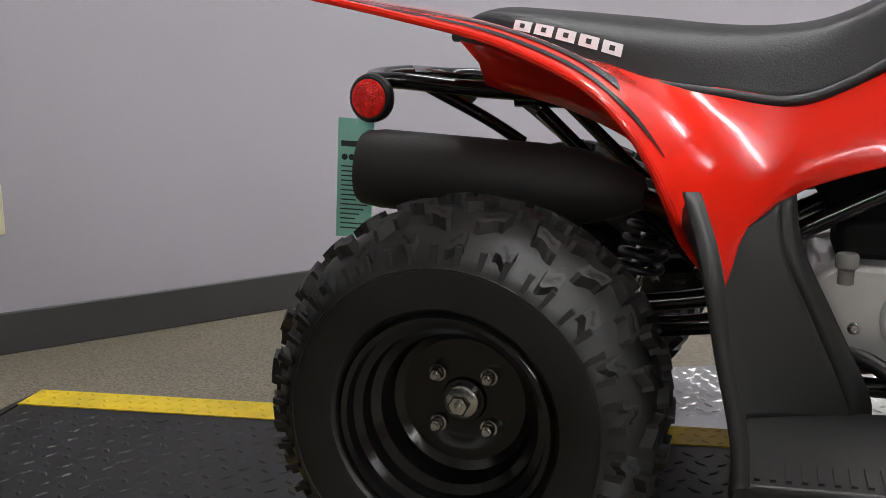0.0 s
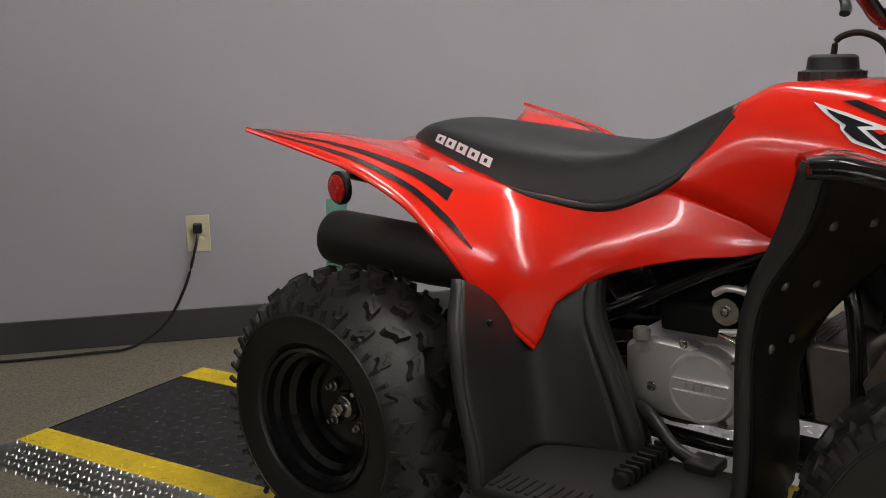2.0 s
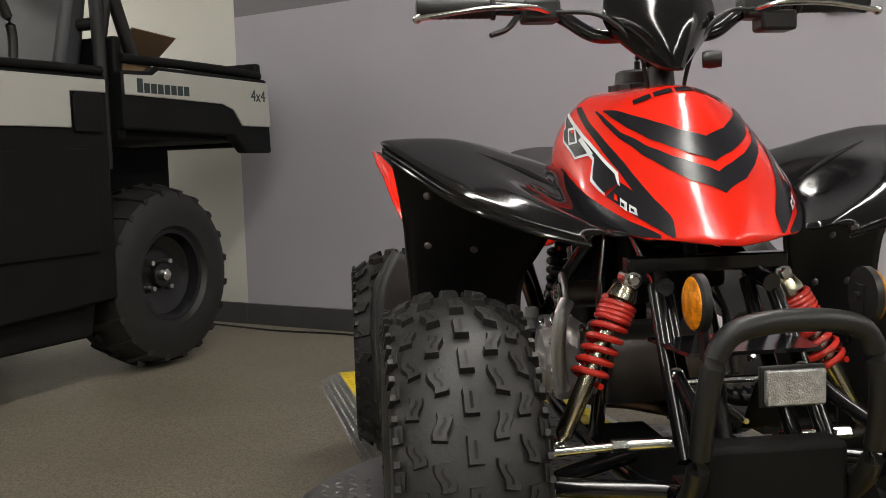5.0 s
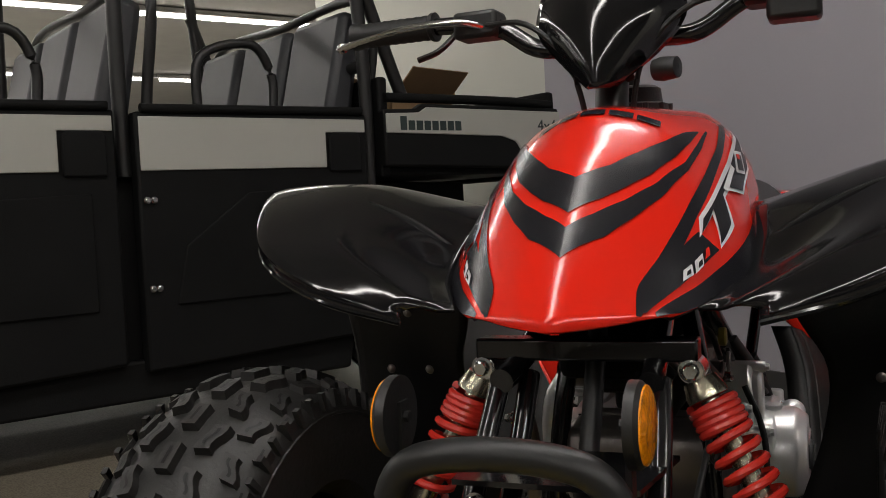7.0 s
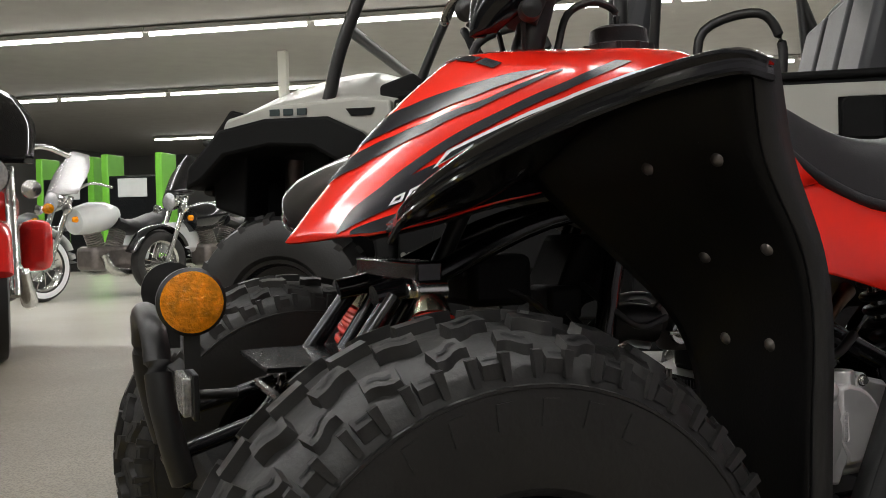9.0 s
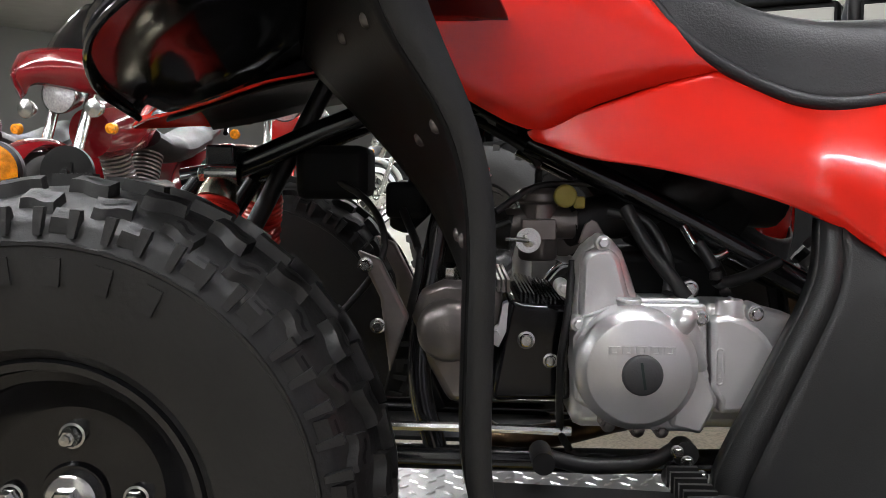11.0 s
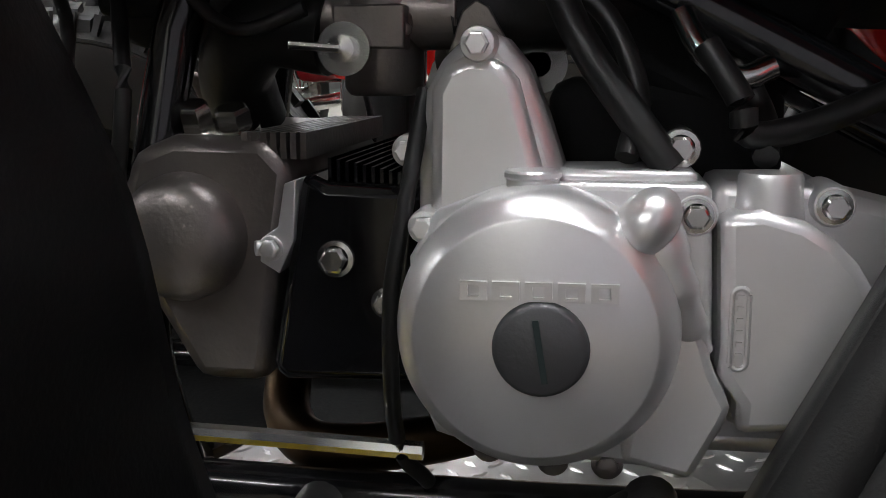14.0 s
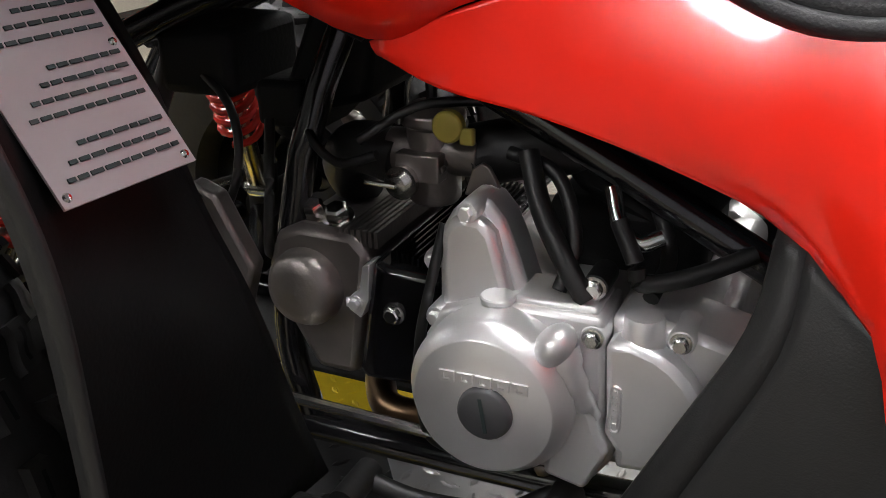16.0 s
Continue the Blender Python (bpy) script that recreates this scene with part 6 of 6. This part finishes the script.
# cargo bed
for y0, y1, sg in ((-0.05, 0.0, 1), (UW, UW + 0.05, -1)):
    bed = utv("bed_side", [(0.78, 0.835), (0.16, 0.82), (0.08, 0.75), (-0.10, 0.75), (-0.095, 0.87), (-0.085, 1.06), (0.60, 1.065), (0.635, 1.045), (0.78, 1.04)], y0, y1, UTVB, "black moulded bed side")
    a, b = (y1 - 0.002, y1 + 0.006) if sg > 0 else (y0 - 0.006, y0 + 0.002)
    utv("bed_panel", [(0.775, 0.955), (0.23, 0.945), (0.16, 0.925), (0.105, 0.86), (-0.094, 0.86), (-0.084, 1.045), (0.595, 1.05), (0.63, 1.03), (0.775, 1.025)], a, b, UTVW, "off-white bed side panel", 0.004, bed)
    part("bed_rail", tube(B(), [(0.76, (y0 + y1) / 2, 1.085), (0.2, (y0 + y1) / 2, 1.085), (-0.06, (y0 + y1) / 2, 1.075)], 0.018, 10), UTVB, bed)
utv("bed_floor", [(-0.09, 0.80), (0.76, 0.80), (0.76, 0.84), (-0.09, 0.84)], UW + 0.05, -0.05, UTVB)
utv("tailgate", [(-0.10, 0.78), (-0.06, 0.78), (-0.05, 1.13), (-0.09, 1.13)], UW + 0.03, -0.03, UTVB, "black tailgate")
utv("bed_front", [(0.74, 0.80), (0.78, 0.80), (0.78, 1.16), (0.74, 1.16)], UW + 0.03, -0.03, UTVB)
words("four_by_four_mark", "4x4", 0.068, Matrix.Translation((-0.01, 0.0068, 0.985)) @ Matrix.Rotation(math.pi, 4, "Z") @ Matrix.Rotation(radians(90), 4, "X"), INK, UTV)
for k in range(8):                       # maker's name, as plain bars
    bm = B()
    x = 0.715 - 0.036 * k
    box(bm, x - 0.028, 0.004, 0.965, x, 0.0075, 1.015 if k == 0 else 1.0)
    part("maker_mark", bm, INK, UTV, "dark maker's mark bar", smooth=0)
# chassis, cab tub, doors
utv("cab_tub", [(0.80, 0.36), (0.80, 0.83), (2.50, 0.83), (2.62, 0.60), (2.50, 0.20), (1.00, 0.18)], UW + 0.08, -0.08, UTVB, "black cab tub")
# an added low block: it shuts light out from under the cab
utv("belly_shade_block", [(0.95, 0.13), (2.45, 0.13), (2.46, 0.25), (0.92, 0.26)], UW + 0.04, -0.04, UTVB, "added black block that keeps the floor under the cab dark")
utv("rear_frame", [(0.15, 0.55), (0.15, 0.78), (0.80, 0.80), (0.80, 0.45), (0.55, 0.42)], UW + 0.35, -0.35, UTVB)
utv("front_frame", [(2.5, 0.35), (2.5, 0.80), (3.15, 0.75), (3.22, 0.45), (3.0, 0.35)], UW + 0.36, -0.36, UTVB)
part("exhaust_can", rod(B(), (0.28, -0.45, 0.66), (0.60, -0.45, 0.66), 0.075, 20), SATIN, UTV)
for y, sg in ((0.0, 1), (UW, -1)):
    for x0, x1 in ((0.86, 1.69), (1.75, 2.49)):
        y0, y1 = sorted((y, y - 0.06 * sg))
        door = utv("door", [(x0, 0.25), (x1, 0.22), (x1, 1.015), (x0, 1.02)], y0, y1, UTVB, "black half door with an off-white upper panel")
        a, b = sorted((y, y + 0.007 * sg))
        utv("door_panel", [(x0 + 0.17, 0.835), (x1 - 0.01, 0.835), (x1 - 0.01, 1.0), (x0 + 0.01, 1.0), (x0 + 0.01, 0.955), (x0 + 0.17, 0.955)], a, b, UTVW, "off-white door panel", 0.003, door)
        utv("door_latch", [(x0 + 0.03, 0.82), (x0 + 0.16, 0.82), (x0 + 0.16, 0.94), (x0 + 0.145, 0.955), (x0 + 0.045, 0.955), (x0 + 0.03, 0.94)], *sorted((y, y + 0.012 * sg)), UTVB, "black latch pocket", 0.006, door)
        utv("door_recess", [(x0 + 0.08, 0.42), (x1 - 0.1, 0.42), (x1 - 0.14, 0.60), (x1 - 0.36, 0.76), (x0 + 0.08, 0.77)], *sorted((y, y + 0.009 * sg)), UTVB, "raised lower door panel", 0.006, door)
        part("door_rail", tube(B(), [(x0 + 0.02, y, 1.03), (x1 - 0.02, y, 1.025)], 0.014, 10, 1), UTVB, door)
        for z in (0.745, 0.475):
            bm = B()
            for dx in (0, 0.022):
                bolt(bm, (x1 - 0.045 + dx, y + 0.006 * sg, z), (0, sg, 0), 0.008, 0.008)
            part("hinge_bolt", bm, CHROME, door, "zinc hinge bolts")
    # roll cage
    yy = y - 0.06 * sg
    for pts in ([(2.74, yy, 1.02), (2.66, yy, 1.28), (2.42, yy, 1.78), (2.30, yy, 1.88)], [(2.30, yy, 1.88), (1.6, yy, 1.92), (0.88, yy, 1.9)], [(0.82, yy, 0.70), (0.82, yy, 1.2), (0.86, yy, 1.75), (0.88, yy, 1.9)], [(1.71, yy, 0.82), (1.71, yy, 1.3), (1.70, yy, 1.9)], [(0.66, yy, 1.1), (0.72, yy, 1.25), (0.86, yy, 1.62)]):
        part("cage_tube", tube(B(), pts, 0.024, 12), SATIN, UTV, "black roll cage tube")
    for x in (1.34, 2.10):
        part("hip_hoop", tube(B(), [(x + 0.12, yy, 1.02), (x + 0.10, yy, 1.2), (x - 0.08, yy, 1.25), (x - 0.15, yy, 1.15), (x - 0.15, yy, 1.02)], 0.016, 10), SATIN, UTV, "black hip guard hoop")
    utv("front_wing", [(2.50, 0.82), (2.50, 1.02), (2.62, 1.03), (2.95, 1.01), (3.10, 0.97), (3.12, 0.92), (2.95, 0.955), (2.72, 0.955), (2.60, 0.90)], *sorted((y, y - 0.34 * sg)), UTVW, "off-white front wing", 0.012)
    bm = B()
    arch = [(2.50, 0.42), (2.52, 0.82), (2.60, 0.905), (2.72, 0.965), (2.95, 0.965), (3.12, 0.93), (3.24, 0.80), (3.25, 0.72), (3.18, 0.76), (3.10, 0.84), (2.93, 0.87), (2.78, 0.86), (2.66, 0.79), (2.58, 0.66), (2.56, 0.42)]
    prism(bm, arch, "y", *sorted((y + 0.03 * sg, y - 0.30 * sg)))
    part("wheel_arch", bm, UTVB, UTV, "black wheel arch flare", bevel=0.012)
    bm = B()
    for k in range(3):
        box(bm, 2.80 + 0.05 * k, min(y, y + 0.006 * sg), 0.975, 2.835 + 0.05 * k, max(y, y + 0.006 * sg), 0.998)
    part("model_mark", bm, INK, UTV, "dark model mark bars", smooth=0)
    part("wing_vent", prism(B(), [(2.555, 0.99), (2.66, 0.99), (2.64, 0.965), (2.57, 0.965)], "y", *sorted((y, y + 0.006 * sg))), UTVB, UTV)
hoodc = Surf([[(2.47, UW + 0.05, 1.00), (2.47, UW * 0.75, 1.10), (2.47, UW / 2, 1.12), (2.47, UW * 0.25, 1.10), (2.47, -0.05, 1.00)], [(2.66, UW + 0.04, 1.02), (2.66, UW * 0.75, 1.16), (2.66, UW / 2, 1.185), (2.66, UW * 0.25, 1.16), (2.66, -0.04, 1.02)],
              [(2.92, UW + 0.05, 1.01), (2.92, UW * 0.75, 1.115), (2.92, UW / 2, 1.14), (2.92, UW * 0.25, 1.115), (2.92, -0.05, 1.01)], [(3.12, UW + 0.12, 0.96), (3.14, UW * 0.75, 1.03), (3.16, UW / 2, 1.05), (3.14, UW * 0.25, 1.03), (3.12, -0.12, 0.96)]])
part("bonnet", hoodc.mesh(5, 5), UTVW, UTV, "off-white domed bonnet", thick=0.02)
utv("grille", [(3.08, 0.62), (3.20, 0.66), (3.22, 0.90), (3.13, 1.02), (3.06, 1.0)], UW + 0.12, -0.12, UTVB, "black front grille")
for k in range(4):
    utv("grille_slat", [(3.20, 0.70 + 0.06 * k), (3.235, 0.71 + 0.06 * k), (3.235, 0.735 + 0.06 * k), (3.20, 0.73 + 0.06 * k)], UW + 0.2, -0.1, SATIN)
# dashboard, steering wheel, seats
utv("dashboard", [(2.36, 0.84), (2.36, 1.06), (2.44, 1.12), (2.56, 1.08), (2.56, 0.84)], UW + 0.1, -0.1, UTVB)
bm = B()
ring = [(0.17 * math.cos(2 * math.pi * k / 20), 0.17 * math.sin(2 * math.pi * k / 20), 0) for k in range(20)]
tube(bm, ring, 0.016, 10, 2, closed=True)
for k in range(3):
    t = 2 * math.pi * k / 3 + 0.5
    rod(bm, (0, 0, -0.03), (0.165 * math.cos(t), 0.165 * math.sin(t), 0), 0.013, 8)
rod(bm, (0, 0, 0), (0, 0, -0.34), 0.025, 12)
bmesh.ops.transform(bm, matrix=Matrix.Translation((2.20, -0.42, 1.17)) @ Matrix.Rotation(radians(-58), 4, "Y"), verts=bm.verts)
part("steering_wheel", bm, UTVB, UTV, "black steering wheel")
for x, zz in ((1.88, 0.0), (1.05, 0.02)):
    for k in range(3):
        y = -0.33 - 0.43 * k
        bm = B()
        box(bm, x - 0.22, y - 0.2, 0.86 + zz, x + 0.24, y + 0.2, 0.98 + zz)
        part("seat_base", bm, UTVSEAT, UTV, "grey vinyl seat base", bevel=0.03)
        bm = B()
        prism(bm, [(x - 0.22, 0.95 + zz), (x - 0.10, 0.95 + zz), (x - 0.21, 1.40 + zz), (x - 0.30, 1.38 + zz)], "y", y - 0.19, y + 0.19)
        part("seat_back", bm, UTVSEAT, UTV, "grey vinyl seat back", bevel=0.03)
    part("seat_bar", tube(B(), [(x - 0.27, -0.1, 1.05), (x - 0.3, -0.12, 1.44), (x - 0.3, UW / 2, 1.46), (x - 0.3, UW + 0.12, 1.44), (x - 0.27, UW + 0.1, 1.05)], 0.018, 10), SATIN, UTV)
for a, b in (((2.30, -0.06, 1.88), (2.30, UW + 0.06, 1.88)), ((1.70, -0.06, 1.9), (1.70, UW + 0.06, 1.9)), ((0.88, -0.06, 1.9), (0.88, UW + 0.06, 1.9)), ((0.82, -0.06, 1.2), (0.82, UW + 0.06, 1.2)), ((2.66, -0.06, 1.28), (2.66, UW + 0.06, 1.28))):
    part("cage_tube", rod(B(), a, b, 0.022, 12), SATIN, UTV, "black roll cage tube")
# shock and arm in the wheel arches
for x in (0.64, 2.93):
    for y in (-0.3, UW + 0.3):
        part("suspension_strut", rod(B(), (x + 0.05, y, 0.36), (x + 0.02, y * 0.9 - 0.05, 0.84), 0.035, 12), CAST, UTV)
# cardboard boxes in the bed
for cx, cy, cz, sx, sy, sz, r in ((0.40, -0.55, 0.98, 0.34, 0.40, 0.28, 12), (0.12, -0.80, 0.96, 0.30, 0.34, 0.24, -18), (0.55, -1.05, 0.98, 0.32, 0.42, 0.30, 30)):
    cb = thing("cardboard_box", "open brown cardboard box lying in the cargo bed", "box", UTV.matrix_world @ Matrix.Translation((cx, cy, 0.842)) @ Matrix.Rotation(radians(r), 4, "Z"), group="boxes in the cargo bed")
    bm = B()
    for x0, y0, x1, y1 in ((-sx / 2, -sy / 2, sx / 2, -sy / 2 + 0.006), (-sx / 2, sy / 2 - 0.006, sx / 2, sy / 2), (-sx / 2, -sy / 2, -sx / 2 + 0.006, sy / 2), (sx / 2 - 0.006, -sy / 2, sx / 2, sy / 2)):
        box(bm, x0, y0, 0, x1, y1, sz)
    box(bm, -sx / 2, -sy / 2, 0, sx / 2, sy / 2, 0.006)
    part("carton", bm, CARD, cb, smooth=0)
    for sg in (-1, 1):
        bm = B()
        box(bm, -sx / 2, 0, 0, sx / 2, 0.005, sy * 0.42, Matrix.Translation((0, sg * sy / 2, sz)) @ Matrix.Rotation(radians(-sg * 48), 4, "X"))
        part("flap", bm, CARD, cb, "raised carton flap", smooth=0)


# ---- motorcycles in the showroom ----
def motorcycle(paint, label, m, fairing, whitewall, group):
    t = thing("motorcycle", label, "motorcycle", m, group)
    tyre_m = WHITE_INK if whitewall else TYRE
    for x in (-0.80, 0.82):
        w = new("wheel")
        w.parent = t
        w.matrix_local = Matrix.Translation((x, 0, 0.32))
        bm = B()
        spin(bm, [(0.22, 0.05), (0.27, 0.065), (0.305, 0.055), (0.32, 0.02), (0.32, -0.02), (0.305, -0.055), (0.27, -0.065), (0.22, -0.05), (0.22, 0.05)], 40, "y")
        part("tyre", bm, TYRE, w)
        if whitewall:
            for s in SIDES:
                part("white_band", spin(B(), [(0.235, 0.060 * s), (0.27, 0.0665 * s), (0.285, 0.063 * s)], 40, "y"), WHITE_INK, w, "white sidewall band")
        bm = B()
        spin(bm, [(0.22, 0.045), (0.20, 0.03), (0.20, -0.03), (0.22, -0.045)], 40, "y")
        spin(bm, [(0.05, 0.07), (0.05, -0.07)], 20, "y")
        for k in range(12):
            a = 2 * math.pi * k / 12
            rod(bm, (0.045 * math.cos(a), 0.03, 0.045 * math.sin(a)), (0.205 * math.cos(a + 0.2), 0, 0.205 * math.sin(a + 0.2)), 0.005, 6)
        part("rim", bm, CHROME, w, "chrome spoked rim")
        arc = [(x + 0.36 * math.cos(a), 0, 0.32 + 0.36 * math.sin(a)) for a in [radians(d) for d in ((20, 60, 100, 140, 175) if x > 0 else (5, 45, 85, 125, 160))]]
        part("mudguard", tube(B(), arc, 0.085, 12, 5, flat=0.35), paint, t, "painted mudguard")
    for s in SIDES:
        part("fork_leg", rod(B(), (0.80, 0.1 * s, 0.32), (0.52, 0.1 * s, 0.98), 0.027, 12), CHROME, t, "chrome fork leg")
        part("exhaust", tube(B(), [(0.2, 0.16 * s, 0.42), (0.1, 0.2 * s, 0.25), (-0.3, 0.22 * s, 0.26), (-1.0, 0.23 * s, 0.30)], 0.045, 12), CHROME, t, "chrome exhaust")
        bm = B()
        spin(bm, [(0.0001, -0.05), (0.035, -0.04), (0.05, 0.0), (0.046, 0.012), (0.0001, 0.02)], 20, "y", toward((0.66, 0.2 * s, 0.86), (1, 0, 0)))
        part("passing_lamp", bm, CHROME, t, "chrome passing lamp")
        part("turn_signal", spin(B(), [(0.0001, 0.02), (0.026, 0.012), (0.03, -0.02)], 16, "y", toward((0.64, 0.28 * s, 0.76), (1, 0, 0))), AMBER, t, "amber turn signal")
        bm = B()
        box(bm, -1.0, min(0.19 * s, 0.38 * s), 0.40, -0.45, max(0.19 * s, 0.38 * s), 0.72)
        part("saddlebag", bm, paint, t, "painted saddlebag", bevel=0.06)
    bm = B()
    spin(bm, [(0.0001, -0.14), (0.06, -0.12), (0.095, -0.02), (0.1, 0.01)], 28, "y", toward((0.66, 0, 0.93), (1, 0, 0)))
    part("headlamp", bm, CHROME, t, "chrome headlamp shell")
    part("headlamp_glass", spin(B(), [(0.0001, 0.03), (0.06, 0.024), (0.094, 0.008)], 28, "y", toward((0.66, 0, 0.93), (1, 0, 0))), CLEARREF, t, "clear headlamp lens")
    part("tank", spin(B(), [(0.0001, -0.30), (0.08, -0.28), (0.14, -0.15), (0.16, 0.05), (0.13, 0.24), (0.0001, 0.30)], 28, "x", Matrix.Translation((0.18, 0, 0.78)) @ Matrix.Rotation(radians(8), 4, "Y")), paint, t, "painted fuel tank")
    part("saddle", tube(B(), [(-0.05, 0, 0.74), (-0.30, 0, 0.68), (-0.55, 0, 0.74), (-0.75, 0, 0.82)], [0.13, 0.17, 0.16, 0.13], 16, 5, flat=0.5), SEAT, t, "black saddle")
    bm = B()
    box(bm, -0.22, -0.14, 0.26, 0.30, 0.14, 0.50)
    part("engine_case", bm, CAST, t, bevel=0.05)
    for sx, ry in ((0.14, 22), (-0.06, -22)):
        for k in range(8):
            bm = B()
            spin(bm, [(0.0001, 0), (0.085, 0), (0.085, 0.012), (0.0001, 0.012)], 20, "z", Matrix.Translation((sx, 0, 0.48)) @ Matrix.Rotation(radians(ry), 4, "Y") @ Matrix.Translation((0, 0, 0.024 * k)))
            part("cylinder_fin", bm, CAST, t)
    part("handlebar", tube(B(), [(0.30, -0.42, 1.06), (0.42, -0.25, 1.10), (0.50, 0, 1.0), (0.42, 0.25, 1.10), (0.30, 0.42, 1.06)], 0.014, 10), CHROME, t, "chrome handlebar")
    ws = Surf([[(0.55, -0.22, 1.0), (0.62, 0, 1.0), (0.55, 0.22, 1.0)], [(0.42, -0.24, 1.22), (0.50, 0, 1.24), (0.42, 0.24, 1.22)], [(0.33, -0.15, 1.38), (0.40, 0, 1.42), (0.33, 0.15, 1.38)]])
    part("windscreen", ws.mesh(4, 4), CLEARREF if whitewall else GLOSS, t, "tall windscreen", thick=0.004)
    if fairing:
        fr = Surf([[(0.46, -0.42, 1.12), (0.66, -0.22, 1.14), (0.72, 0, 1.15), (0.66, 0.22, 1.14), (0.46, 0.42, 1.12)], [(0.46, -0.44, 1.02), (0.70, -0.24, 1.03), (0.76, 0, 1.04), (0.70, 0.24, 1.03), (0.46, 0.44, 1.02)], [(0.50, -0.36, 0.92), (0.66, -0.20, 0.93), (0.70, -0.10, 0.98), (0.66, 0.20, 0.93), (0.50, 0.36, 0.92)]])
        part("fairing", fr.mesh(4, 4), paint, t, "painted handlebar fairing", thick=0.01)
    return t


def stand(x, y, deg):
    return Matrix.Translation((x, y, FLOOR)) @ Matrix.Rotation(radians(deg), 4, "Z")


first = motorcycle(MAROON, "maroon touring motorcycle with chrome headlamp and fairing", stand(2.55, -4.4, 75), True, False, "touring bikes in the showroom")
copy_thing(first, stand(3.55, -4.6, 70))
copy_thing(first, stand(4.7, -5.2, 75))
rb2 = motorcycle(BIKERED, "bright red motorcycle with chrome exhausts", stand(1.75, -5.0, 95), False, False, "touring bikes in the showroom")
cr = motorcycle(BIKEWHT, "white cruiser motorcycle with whitewall tyres and windscreen", stand(0.95, -9.2, 40), False, True, "cruisers in the showroom")
ck = motorcycle(BIKEBLK, "black cruiser motorcycle with a tall windscreen", stand(-0.2, -9.6, 35), False, False, "cruisers in the showroom")
copy_thing(ck, stand(2.2, -10.2, 50))
copy_thing(ck, stand(-2.6, -11.0, 30))
# green and black display stands far in the showroom
for x, y in ((0.2, -15.5), (1.2, -16.5), (-4.2, -16.5)):
    st = thing("display_stand", "tall black and lime green display stand", "display stand", stand(x, y, -30), "far display stands")
    bm = B()
    box(bm, -0.45, -0.25, 0, 0.45, 0.25, 1.55)
    part("body", bm, BIKEBLK, st, bevel=0.02)
    for s in SIDES:
        bm = B()
        box(bm, 0.46 * s - 0.06, -0.28, 0, 0.46 * s + 0.06, 0.28, 1.9)
        part("post", bm, GREEN, st, "lime green post", bevel=0.02)
    bm = B()
    box(bm, -0.25, 0.251, 1.2, 0.25, 0.27, 1.5)
    part("panel", bm, BIKEWHT, st, "pale sign panel", bevel=0.01)
# white columns in the showroom
for x, y in ((2.0, -7.6), (-1.9, -14.0)):
    bm = B()
    box(bm, -0.07, -0.07, 0, 0.07, 0.07, CEIL - FLOOR)
    ob = part("column", bm, WHITEWALL, None, bevel=0.01)
    ob.matrix_world = stand(x, y, BUILD)
    tagged(ob, "slim white showroom column", "column", kind="structure")
